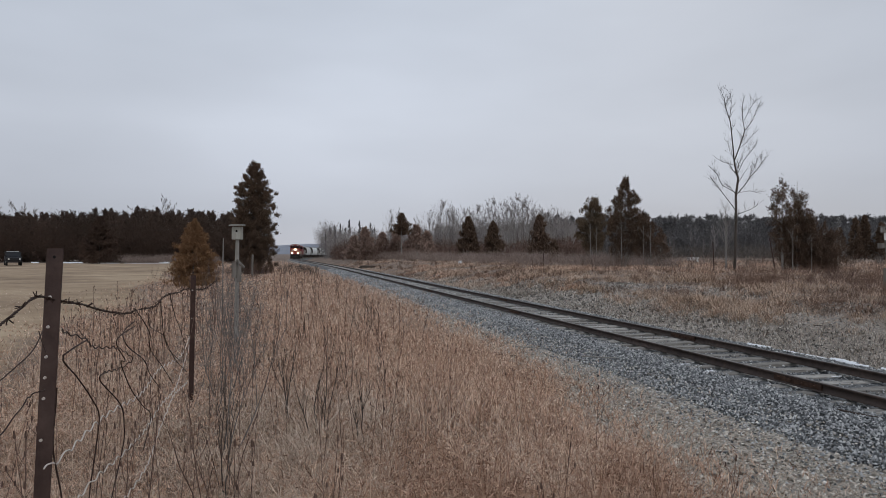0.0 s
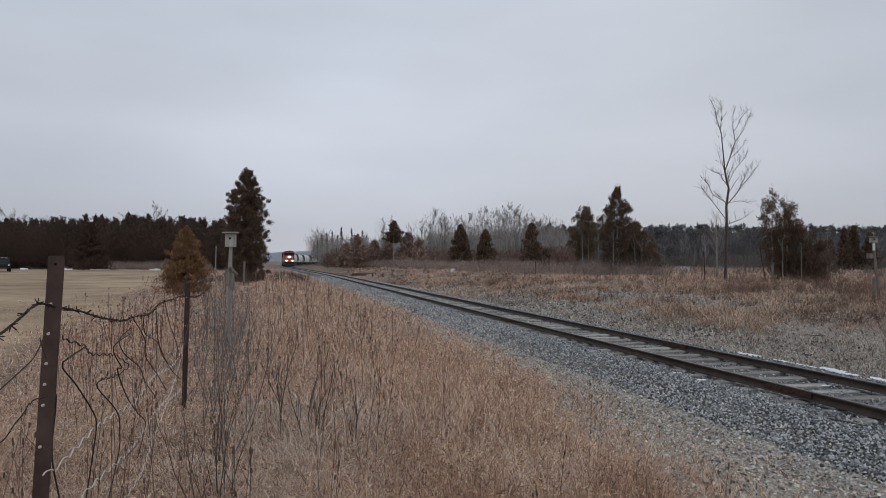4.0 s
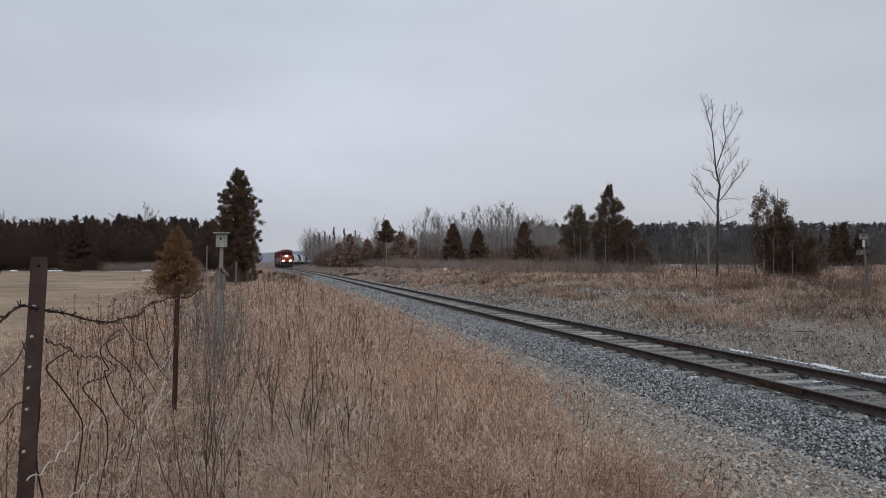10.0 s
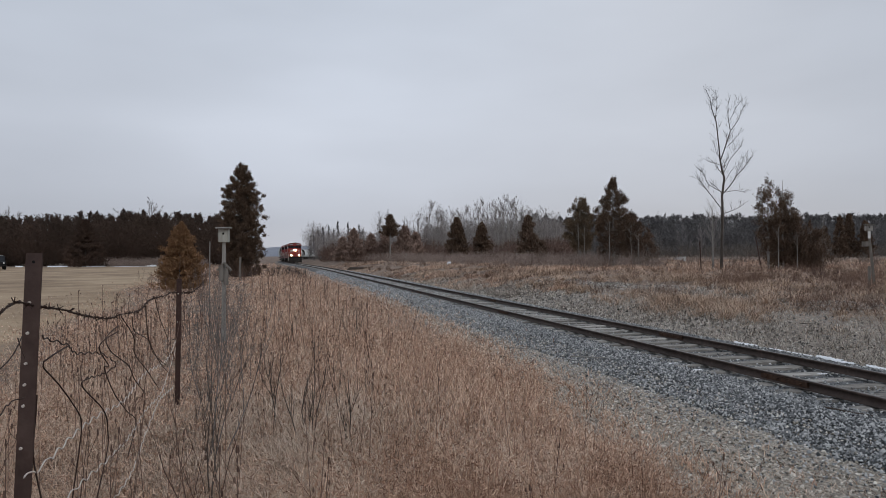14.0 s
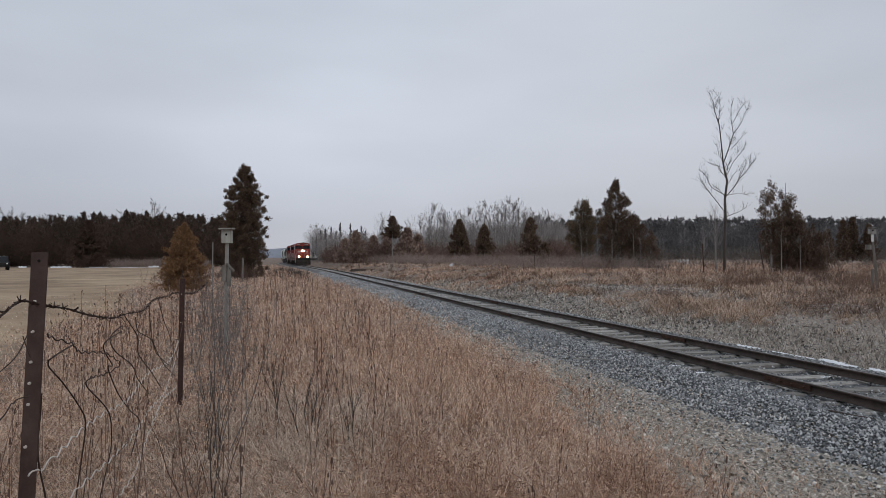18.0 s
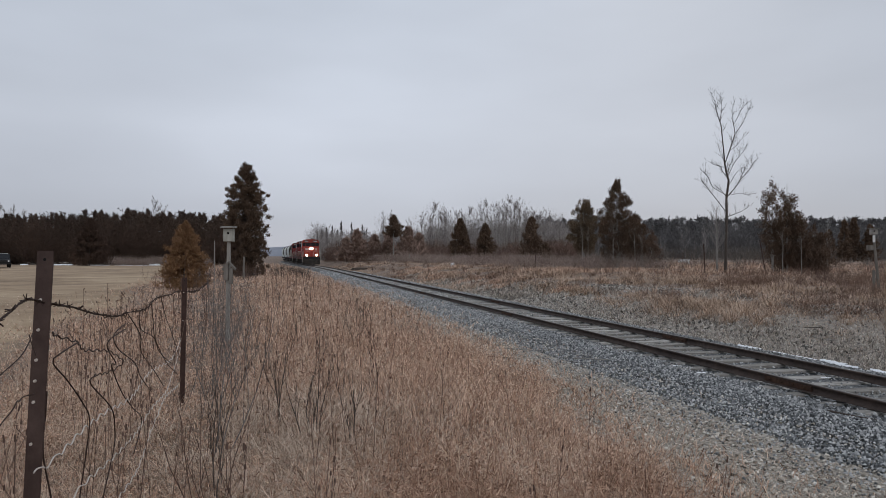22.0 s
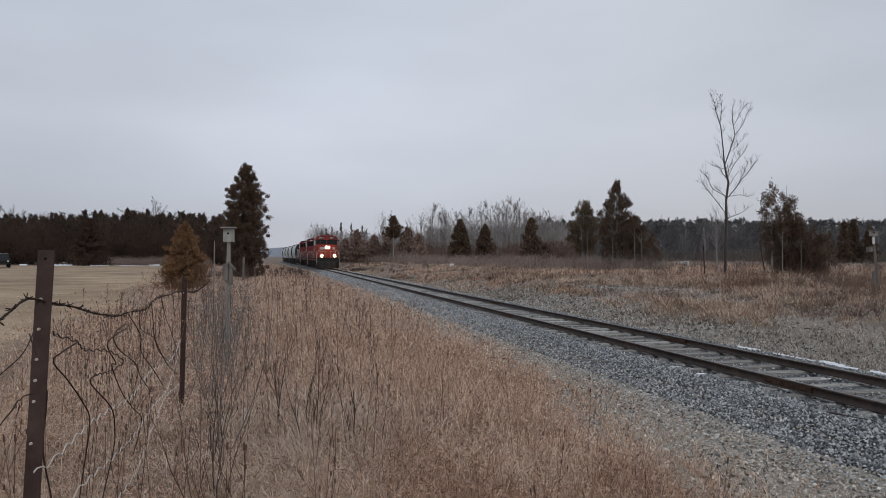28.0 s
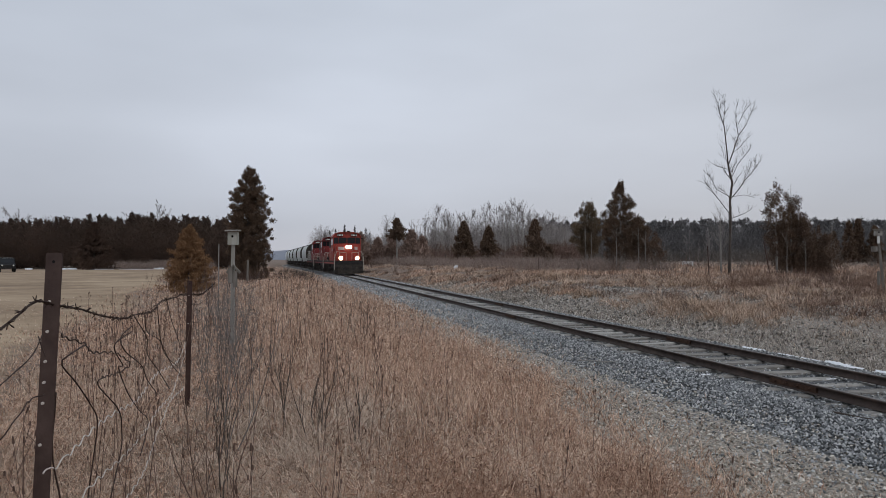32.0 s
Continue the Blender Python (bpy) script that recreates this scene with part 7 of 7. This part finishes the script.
for i in range(16):
    ky = rk.uniform(8, 30)
    kt = rk.choice((rk.uniform(3.2, 7.5), rk.uniform(-3.6, -2.5)))
    fallen_stick(float(track_x(ky)) + kt / 0.967, ky, rk.uniform(0.4, 1.1), rk.uniform(-0.9, 0.9), rk.uniform(0.009, 0.016), rk.choice((M_GREYWOOD, M_GREYWOOD, M_TWIG)), "weathered stick lying beside the track", 60 + i)


def track_side(y, t):
    return float(track_x(y)) + t / 0.967, y


turn_along = math.pi / 2 - math.atan(-0.2625)
rw = random.Random(14)
for i in range(30):
    sy = 8.2 + 6.2 * rw.random() ** 1.2
    sx, sy2 = track_side(sy, rw.gauss(2.0, 0.06))
    snow_patch(sx, sy2, rw.uniform(0.2, 0.75), rw.uniform(0.06, 0.2), math.pi / 2 + 0.2567 + rw.gauss(0, 0.06), -0.372, i + 1, "thin streak of old snow along the rail")
for sy, st, sl_, sw, sd in ((11.7, -1.2, 0.2, 0.07, 11), (11.0, -1.22, 0.22, 0.08, 12), (10.6, 0.5, 0.2, 0.05, 15), (9.0, 0.4, 0.2, 0.05, 17)):
    sx, sy2 = track_side(sy, st)
    snow_patch(sx, sy2, sl_, sw, 0.26, -0.338, sd, "trace of old snow on a tie")
for wx, wy, wl, ww, wh in ((-61, 105, 3.3, 0.9, 0.2), (-67.2, 105, 1.2, 0.7, 0.2), (-45.8, 104, 1.7, 0.8, 0.28), (-49.5, 104.5, 6.0, 0.5, 0.1), (-55.5, 105, 4.0, 0.4, 0.08)):
    snow_patch(wx, wy, wl, ww, 0.03, float(ground_z(wx, wy)), int(-wx), "low bank of old snow at the wood edge", wh)
snow_patch(0.95, 74, 0.42, 0.36, 0.3, float(ground_z(0.95, 74)), 25, "small lump of old snow in the weeds", 0.5)


def parked_suv(x, y, turn):
    """A dark boxy off-road vehicle."""
    ob = thing("parked_suv", "dark boxy off-road vehicle parked at the field edge", "car", at=(x, y, 0.0), turn=turn)
    out = [(-2.05, 0.5), (-2.08, 0.95), (-1.1, 1.08), (-0.95, 1.1), (-0.45, 1.78), (1.85, 1.8), (2.05, 1.1), (2.08, 0.5), (1.75, 0.45), (1.6, 0.75), (1.1, 0.75), (0.95, 0.42), (-0.85, 0.42), (-1.0, 0.75), (-1.55, 0.75), (-1.7, 0.45)]
    part("body", Form().prism(out, -0.86, 0.86).mesh("body", bevel=0.05), M_CARPAINT, ob)
    part("roof", Form().box(0.1, 1.84, -0.72, 0.72, 1.795, 1.825, (0.08, 0.08)).mesh("roof", bevel=0.02), M_SIGNWHITE, ob, "pale frosted roof")
    part("windscreen", Form().add([(-0.93, -0.72, 1.14), (-0.93, 0.72, 1.14), (-0.5, 0.68, 1.72), (-0.5, -0.68, 1.72)], [(0, 1, 2, 3)]).add([(-0.955, -0.72, 1.15), (-0.955, 0.72, 1.15), (-0.525, 0.68, 1.73), (-0.525, -0.68, 1.73)], [(3, 2, 1, 0)]), M_BLACKGLASS, ob)
    for s in (-1, 1):
        for x0, x1 in ((-0.5, 0.35), (0.45, 1.2), (1.3, 1.8)):
            part("side_window", Form().box(x0, x1, s * 0.862 - 0.004, s * 0.862 + 0.004, 1.18, 1.68), M_BLACKGLASS, ob)
        for wx in (-1.28, 1.35):
            w = part("wheel", Form().tube((wx, s * 0.68, 0.38), (wx, s * 0.9, 0.38), 0.38, k=18).mesh("wheel", bevel=0.03), M_RUBBER, ob)
            part("rim", Form().tube((wx, s * 0.895, 0.38), (wx, s * 0.915, 0.38), 0.2, k=14), M_WHEEL, w)
        part("headlight", Form().tube((-2.07, s * 0.6, 0.85), (-2.11, s * 0.6, 0.85), 0.1, k=12), M_SIGNWHITE, ob)
    part("bumper", Form().box(-2.22, -2.06, -0.84, 0.84, 0.45, 0.62).mesh("bumper", bevel=0.03), M_BLACK, ob)
    part("grille", Form().box(-2.1, -2.075, -0.42, 0.42, 0.68, 0.92), M_BLACK, ob)


parked_suv(-57.3, 85, 2.23)


# ---------------------------------------------------------------- train
def arc(cx, cz, r, a0, a1, n):
    return [(cx + r * math.cos(radians(a0 + (a1 - a0) * i / n)), cz + r * math.sin(radians(a0 + (a1 - a0) * i / n))) for i in range(n + 1)]


def wheelset(parent, x, radius=0.5):
    """An axle with two wheels, turning about its own middle."""
    ob = part("wheelset", Form().tube((0, -0.9, 0), (0, 0.9, 0), 0.09, k=10), M_TRUCK, parent, at=(x, 0, radius))
    for s in (-1, 1):
        f = Form().tube((0, s * 0.69, 0), (0, s * 0.82, 0), radius, k=24)
        f.tube((0, s * 0.66, 0), (0, s * 0.692, 0), radius + 0.025, k=24)
        for i in range(3):
            a = 2.094 * i
            f.tube((0.26 * math.cos(a), s * 0.815, 0.26 * math.sin(a)), (0.26 * math.cos(a), s * 0.835, 0.26 * math.sin(a)), 0.07, k=8)
        part("wheel", f, M_WHEEL, ob)
    return ob


def bogie(parent, x, base, spin, heavy=True):
    """Side frames, springs and two wheelsets."""
    f = Form()
    for s in (-1, 1):
        y0, y1 = (s * 0.98, s * 1.13) if s > 0 else (s * 1.13, s * 0.98)
        b = base / 2
        f.prism([(x - b - 0.35, 0.42), (x - b - 0.3, 0.72), (x - 0.6, 0.78), (x + 0.6, 0.78), (x + b + 0.3, 0.72), (x + b + 0.35, 0.42), (x + b - 0.35, 0.42), (x + 0.5, 0.3), (x - 0.5, 0.3), (x - b + 0.35, 0.42)], y0, y1)
        for k in (-0.22, 0.0, 0.22):
            f.tube((x + k, s * 1.17, 0.36), (x + k, s * 1.17, 0.66), 0.07, k=8)
        for k in (-b, b):
            f.box(x + k - 0.16, x + k + 0.16, min(s * 1.12, s * 1.22), max(s * 1.12, s * 1.22), 0.36, 0.66)
    f.box(x - 0.25, x + 0.25, -1.0, 1.0, 0.5, 0.85)
    frame_ob = part("bogie_frame", f.mesh("bogie_frame", bevel=0.015), M_TRUCK, parent, "dusty cast bogie frame")
    for k in (-base / 2, base / 2):
        spin.append(wheelset(parent, x + k, 0.5 if heavy else 0.42))
    return frame_ob


SPIN = []


def locomotive(lead, label):
    """A four-axle road switcher; x points ahead, 0 is the front coupler face, z 0 the rail head."""
    ob = thing("locomotive", label, "locomotive", "red locomotives of the train")
    red = M_RED if lead else M_REDDARK

    def mk(name, f, m, lab="", bev=0.0, par=None):
        f.v = [(x, y * 1.07, z * 1.065) for x, y, z in f.v]
        return part(name, f.mesh(name, bevel=bev), m, par or ob, lab)

    mk("underframe", Form().box(-17.0, -0.75, -1.5, 1.5, 1.1, 1.5).box(-16.6, -1.2, -0.5, 0.5, 0.85, 1.1), M_BLACK, "black deck and sill", 0.03)
    for s in (-1, 1):
        mk("side_sill_stripe", Form().box(-16.9, -0.9, min(s * 1.5, s * 1.515), max(s * 1.5, s * 1.515), 1.16, 1.3), red)
    # nose with a centre headlight
    nose = mk("short_hood", Form().along([(-1.3, 1.5), (1.3, 1.5), (1.32, 3.05), (1.12, 3.3), (-1.12, 3.3), (-1.32, 3.05)], -3.1, -1.55), red, "red short hood", 0.06)
    mk("nose_door", Form().box(-1.555, -1.53, -0.34, 0.34, 1.6, 2.5), red, "", 0.01)
    mk("nose_grab_iron", Form().line([(-1.5, -0.45, 2.62), (-1.46, -0.45, 2.66), (-1.46, 0.45, 2.66), (-1.5, 0.45, 2.62)], 0.014), M_HANDRAIL)
    housing = mk("headlight_housing", Form().box(-1.62, -1.46, -0.33, 0.33, 2.82, 3.12), M_BLACK, "black headlight housing", 0.03)
    for s in (-1, 1):
        # Lenses drawn larger than the lamp, to take in its glare.
        lens = Form().tube((-1.46, s * 0.15, 2.97), (-1.43, s * 0.15, 2.97), 0.19, 0.17, 16)
        mk("headlight", lens, M_LAMP if lead else M_BLACKGLASS, "burning twin headlight" if lead else "unlit headlight")
    # plain white shapes of the painted mark on the nose
    for y0, y1 in ((0.66, 0.98), (-1.08, -0.42)) if lead else ():
        mk("nose_mark", Form().box(-1.553, -1.54, y0, y1, 2.66, 3.0), M_NOSEMARK, "faded white painted patch", 0.004)
    # cab
    cab_o = [(-1.5, 1.5), (1.5, 1.5), (1.52, 3.0), (1.5, 4.12), (1.22, 4.48), (0.6, 4.6), (-0.6, 4.6), (-1.22, 4.48), (-1.5, 4.12), (-1.52, 3.0)]
    mk("cab", Form().along(cab_o, -5.5, -3.1), red, "red cab with arched roof", 0.03)
    mk("cab_roof", Form().along([(1.6, 4.1), (1.28, 4.54), (0.62, 4.67), (-0.62, 4.67), (-1.28, 4.54), (-1.6, 4.1), (-1.53, 4.1), (-1.24, 4.49), (-0.6, 4.61), (0.6, 4.61), (1.24, 4.49), (1.53, 4.1)], -5.65, -2.95), red)
    for s in (-1, 1):
        mk("windscreen", Form().box(-3.1, -3.085, min(s * 0.03, s * 0.88), max(s * 0.03, s * 0.88), 3.4, 4.05), M_BLACKGLASS, "dark cab window", 0.004)
        mk("windscreen", Form().box(-3.1, -3.085, min(s * 0.92, s * 1.44), max(s * 0.92, s * 1.44), 3.38, 4.05), M_BLACKGLASS, "dark cab window", 0.004)
        for x0, x1 in ((-4.2, -3.45), (-5.1, -4.35)):
            mk("side_window", Form().box(x0, x1, s * 1.522 - 0.008, s * 1.522 + 0.008, 3.25, 3.95), M_BLACKGLASS, "dark cab side window")
        mk("window_awning", Form().add([(-5.2, s * 1.52, 4.04), (-3.4, s * 1.52, 4.04), (-3.4, s * 1.85, 3.95), (-5.2, s * 1.85, 3.95), (-5.2, s * 1.52, 4.07), (-3.4, s * 1.52, 4.07), (-3.4, s * 1.85, 3.98), (-5.2, s * 1.85, 3.98)], [(0, 1, 2, 3), (4, 5, 6, 7), (0, 1, 5, 4), (1, 2, 6, 5), (2, 3, 7, 6), (3, 0, 4, 7)]), M_BLACK)
        board = mk("number_board", Form().box(-3.02, -2.9, min(s * 0.42, s * 1.1), max(s * 0.42, s * 1.1), 4.17, 4.43), M_BLACK, "number board with pale bars", 0.01)
        for i in range(4):
            c = s * 0.53 + s * 0.155 * i
            mk("number_bar", Form().box(-2.9, -2.893, c - 0.045, c + 0.045, 4.22, 4.38), M_WHITE, "", 0, board)
        mk("cab_number", Form().box(-4.6, -3.9, s * 1.524 - 0.006, s * 1.524 + 0.006, 2.55, 2.85), M_WHITE, "plain white bar")
        # front platform: steps, handrails, ditch lights
        mk("front_step", Form().box(-1.35, -0.8, min(s * 1.15, s * 1.55), max(s * 1.15, s * 1.55), 0.35, 0.42).box(-1.35, -0.8, min(s * 1.15, s * 1.55), max(s * 1.15, s * 1.55), 0.72, 0.79).box(-1.4, -1.34, min(s * 1.15, s * 1.55), max(s * 1.15, s * 1.55), 0.35, 1.2), M_BLACK)
        mk("corner_handrail", Form().line([(-0.8, s * 1.52, 0.5), (-0.8, s * 1.52, 1.9), (-0.86, s * 1.3, 2.5), (-0.86, s * 0.98, 2.55)], 0.028).line([(-1.35, s * 1.54, 0.6), (-1.35, s * 1.54, 2.45)], 0.028), M_HANDRAIL, "pale corner handrail")
        lamp = mk("ditch_light", Form().tube((-0.8, s * 0.86, 1.78), (-0.98, s * 0.86, 1.78), 0.17, 0.15, 14).box(-1.0, -0.86, s * 0.86 - 0.05, s * 0.86 + 0.05, 1.5, 1.64), M_BLACK, "ditch light on the deck")
        # Glowing lens is wider than its case; the extra rim paints glare.
        mk("lens", Form().tube((-0.80, s * 0.86, 1.78), (-0.772, s * 0.86, 1.78), 0.21, 0.18, 16), M_DITCH if lead else M_BLACKGLASS, "burning lens" if lead else "unlit lens", 0, lamp)
        # walkway rail with posts
        mk("walkway_rail", Form().line([(-16.4, s * 1.47, 2.5), (-5.6, s * 1.47, 2.5)], 0.022).line([(-16.4, s * 1.47, 2.05), (-5.6, s * 1.47, 2.05)], 0.016), M_HANDRAIL, "pale walkway rail")
        for i in range(7):
            mk("rail_stanchion", Form().tube((-5.8 - 1.75 * i, s * 1.47, 1.5), (-5.8 - 1.75 * i, s * 1.47, 2.5), 0.02, k=6), M_HANDRAIL)
        for i in range(9):
            mk("hood_door", Form().box(-13.6 + 0.86 * i, -12.8 + 0.86 * i, s * 0.885 - 0.012, s * 0.885 + 0.012, 1.65, 3.5), red, "", 0.006)
        mk("radiator_grille", Form().box(-16.2, -14.0, s * 0.885 - 0.02, s * 0.885 + 0.02, 3.1, 3.95), M_BLACK, "black radiator grille", 0.006)
        mk("blower_duct", Form().box(-7.6, -5.7, min(s * 0.86, s * 1.1), max(s * 0.86, s * 1.1), 1.5, 2.4), red, "", 0.04)
        mk("side_mark", Form().box(-11.8, -9.2, s * 0.9 - 0.004, s * 0.9 + 0.004, 2.75, 3.05), M_WHITE, "plain white bar")
    mk("long_hood", Form().along([(-0.88, 1.5), (0.88, 1.5), (0.88, 3.85), (0.62, 4.2), (-0.62, 4.2), (-0.88, 3.85)], -16.5, -5.5), red, "red long hood", 0.04)
    for i, fx in enumerate((-15.6, -14.4, -9.3)):
        mk("roof_fan", Form().tube((fx, 0, 4.18), (fx, 0, 4.42), 0.55, 0.52, 20), M_BLACK, "black roof fan")
    mk("exhaust_stack", Form().box(-11.4, -10.9, -0.3, 0.3, 4.18, 4.55), M_BLACK, "", 0.03)
    mk("horn", Form().tube((-4.2, 0.3, 4.72), (-3.7, 0.3, 4.74), 0.04, 0.1, 10).tube((-4.2, 0.15, 4.72), (-3.8, 0.15, 4.76), 0.03, 0.08, 10).tube((-4.2, 0.22, 4.58), (-4.2, 0.22, 4.74), 0.03, k=6), M_BLACK)
    mk("antenna_dome", Form().tube((-4.9, -0.3, 4.58), (-4.9, -0.3, 4.76), 0.16, 0.1, 12), M_WHITE)
    mk("fuel_tank", Form().along([(-1.2, 0.75), (-0.9, 0.4), (0.9, 0.4), (1.2, 0.75), (1.2, 1.1), (-1.2, 1.1)], -10.6, -7.0), M_BLACK, "", 0.05)
    for s in (-1, 1):
        mk("air_reservoir", Form().tube((-12.2, s * 1.2, 0.95), (-10.7, s * 1.2, 0.95), 0.16, k=12), M_BLACK)
    mk("snow_plough", Form().add([(-0.55, 0, 0.12), (-0.75, 0, 0.95), (-1.2, -1.5, 0.12), (-1.0, -1.5, 1.1), (-1.2, 1.5, 0.12), (-1.0, 1.5, 1.1), (-1.25, 0, 0.12), (-1.3, 0, 1.0), (-1.4, -1.5, 0.12), (-1.2, -1.5, 1.1), (-1.4, 1.5, 0.12), (-1.2, 1.5, 1.1)], [(0, 2, 3, 1), (0, 1, 5, 4), (6, 7, 9, 8), (6, 10, 11, 7), (1, 3, 9, 7), (1, 7, 11, 5), (0, 6, 8, 2), (0, 4, 10, 6), (2, 8, 9, 3), (4, 5, 11, 10)]), M_TRUCK, "dark snow plough", 0.0)
    mk("pilot_plate", Form().box(-0.95, -0.8, -1.5, 1.5, 0.85, 1.5), M_TRUCK, "", 0.02)
    mk("coupler", Form().box(-0.85, -0.1, -0.13, 0.13, 0.78, 1.0).box(-0.25, 0.0, -0.2, 0.2, 0.7, 1.06), M_TRUCK, "", 0.03)
    for s in (-1, 1):
        for k in (0.35, 0.5, 0.65):
            mk("air_hose", Form().line([(-0.8, s * k, 0.95), (-0.68, s * k, 0.75), (-0.7, s * (k - 0.06), 0.5)], 0.025), M_RUBBER)
    for s in (-1, 1):
        mk("end_railing", Form().line([(-0.82, s * 1.0, 1.5), (-0.82, s * 1.0, 2.4), (-0.82, s * 0.3, 2.4), (-0.82, s * 0.3, 1.5)], 0.022), M_HANDRAIL, "pale end railing")
    for x in (-4.0, -13.6):
        bogie(ob, x, 2.74, SPIN)
    return ob


def hopper(label):
    """A covered hopper wagon with curved sides; x points ahead, z 0 is the rail head."""
    ob = thing("hopper_wagon", label, "hopper wagon", "covered hopper wagons")
    mk = lambda name, f, m, lab="", bev=0.0: part(name, f.mesh(name, bevel=bev), m, ob, lab)
    side = [(-0.75, 1.25), (0.75, 1.25), (1.25, 1.45), (1.5, 2.0), (1.58, 2.8), (1.52, 3.6), (1.25, 4.2), (0.7, 4.5), (-0.7, 4.5), (-1.25, 4.2), (-1.52, 3.6), (-1.58, 2.8), (-1.5, 2.0), (-1.25, 1.45)]
    body = mk("body", Form().along(side, -14.6, -2.9), M_HOPPER, "pale grey curved hopper body", 0.03)
    for x in (-2.85, -14.65):
        mk("end_bulkhead", Form().along([(y * 1.01, z) for y, z in side[3:12]] + [(-1.5, 2.0)], x - 0.06, x + 0.06), M_TRUCK)
    for i in range(7):
        x = -3.0 - 1.91 * i
        mk("side_rib", Form().along([(y * 1.025, 2.85 + (z - 2.85) * 1.012) for y, z in side], x - 0.05, x + 0.05), M_HOPPER)
    mk("running_board", Form().box(-16.3, -1.2, -0.85, 0.85, 4.56, 4.6).box(-16.3, -1.2, -0.3, 0.3, 4.5, 4.57), M_TRUCK, "dark roof walkway")
    for i in range(4):
        mk("roof_hatch", Form().box(-14.6 + 3.5 * i, -12.2 + 3.5 * i, -0.28, 0.28, 4.6, 4.72), M_HOPPER, "", 0.03)
    for i in range(3):
        x = -4.6 - 4.15 * i
        mk("outlet_chute", Form().add([(x - 1.6, -1.1, 1.45), (x + 1.6, -1.1, 1.45), (x + 1.6, 1.1, 1.45), (x - 1.6, 1.1, 1.45), (x - 0.4, -0.45, 0.4), (x + 0.4, -0.45, 0.4), (x + 0.4, 0.45, 0.4), (x - 0.4, 0.45, 0.4)], [(0, 3, 2, 1), (4, 5, 6, 7), (0, 1, 5, 4), (1, 2, 6, 5), (2, 3, 7, 6), (3, 0, 4, 7)]), M_TRUCK, "dark outlet chute")
    mk("sill", Form().box(-17.2, -0.3, -0.35, 0.35, 0.85, 1.2).box(-1.6, -0.4, -1.5, 1.5, 1.05, 1.25).box(-17.1, -15.9, -1.5, 1.5, 1.05, 1.25), M_TRUCK, "dark centre sill")
    mk("slope_sheet", Form().add([(-1.2, -1.3, 3.4), (-1.2, 1.3, 3.4), (-3.0, 1.1, 1.4), (-3.0, -1.1, 1.4), (-1.26, -1.3, 3.4), (-1.26, 1.3, 3.4), (-3.06, 1.1, 1.4), (-3.06, -1.1, 1.4)], [(0, 1, 2, 3), (7, 6, 5, 4), (0, 4, 5, 1), (1, 5, 6, 2), (2, 6, 7, 3), (3, 7, 4, 0)]), M_HOPPER)
    for x in (-0.5, -17.0):
        f = Form()
        for s in (-1, 1):
            f.line([(x, s * 1.3, 1.2), (x, s * 1.3, 4.4)], 0.03).line([(x, s * 0.9, 1.2), (x, s * 0.9, 4.4)], 0.025)
            for i in range(8):
                f.tube((x, s * 0.9, 1.5 + 0.38 * i), (x, s * 1.3, 1.5 + 0.38 * i), 0.018, k=5)
        f.line([(x, -1.3, 4.4), (x, 1.3, 4.4)], 0.03)
        mk("end_ladder", f, M_TRUCK, "dark end ladder")
    mk("coupler", Form().box(-0.3, 0.25, -0.12, 0.12, 0.78, 1.0).box(-17.75, -17.2, -0.12, 0.12, 0.78, 1.0), M_TRUCK, "", 0.02)
    for x in (-2.3, -15.2):
        bogie(ob, x, 1.75, SPIN, False)
    return ob


train = []
first = locomotive(True, "red road-switcher locomotive with burning headlights leading the train")
train.append((first, 17.4, 4.0, 13.6))
n_lead = len(SPIN)
second = locomotive(False, "grimy red locomotive coupled behind the leader")
train.append((second, 17.4, 4.0, 13.6))
third = copy_thing(second, Matrix.Identity(4))
train.append((third, 17.4, 4.0, 13.6))
wagon = hopper("pale grey covered grain hopper wagon in the train")
train.append((wagon, 17.6, 2.3, 15.2))
for i in range(9):
    train.append((copy_thing(wagon, Matrix.Identity(4)), 17.6, 2.3, 15.2))


def front_depth(t):
    """How far ahead of the viewpoint the train's nose is."""
    return 219.0 - 4.0 * t - 0.0142 * t * t - 0.05 * max(t - 25.0, 0.0) ** 2


def vehicle_pose(t, behind, b0, b1):
    run = run_at(front_depth(t)) + behind
    x0, y0 = track_point(run + b0)
    x1, y1 = track_point(run + b1)
    d = Vector((x0 - x1, y0 - y1, 0)).normalized()
    p = Vector((x0, y0, RAIL_TOP)) + d * b0
    return Matrix.Translation(p) @ Matrix.Rotation(math.atan2(d.y, d.x), 4, "Z")


def motions():
    times = [2.0 * i for i in range(17)]
    behind = 0.0
    for ob, length, b0, b1 in train:
        walk(ob, [(t, vehicle_pose(t, behind, b0, b1)) for t in times])
        behind += length
    ticks = [0.16 * i for i in range(200)] + [32.0]
    run0 = run_at(front_depth(0.0))
    for ob, *_ in train:
        for w in [c for c in ob.children if c.name.startswith("wheelset")]:
            home = w.location.copy()
            walk(w, [(t, Matrix.Translation(home) @ Matrix.Rotation((run0 - run_at(front_depth(t))) / home.z, 4, "Y")) for t in ticks])


# ---------------------------------------------------------------- last pieces
ties()
motions()
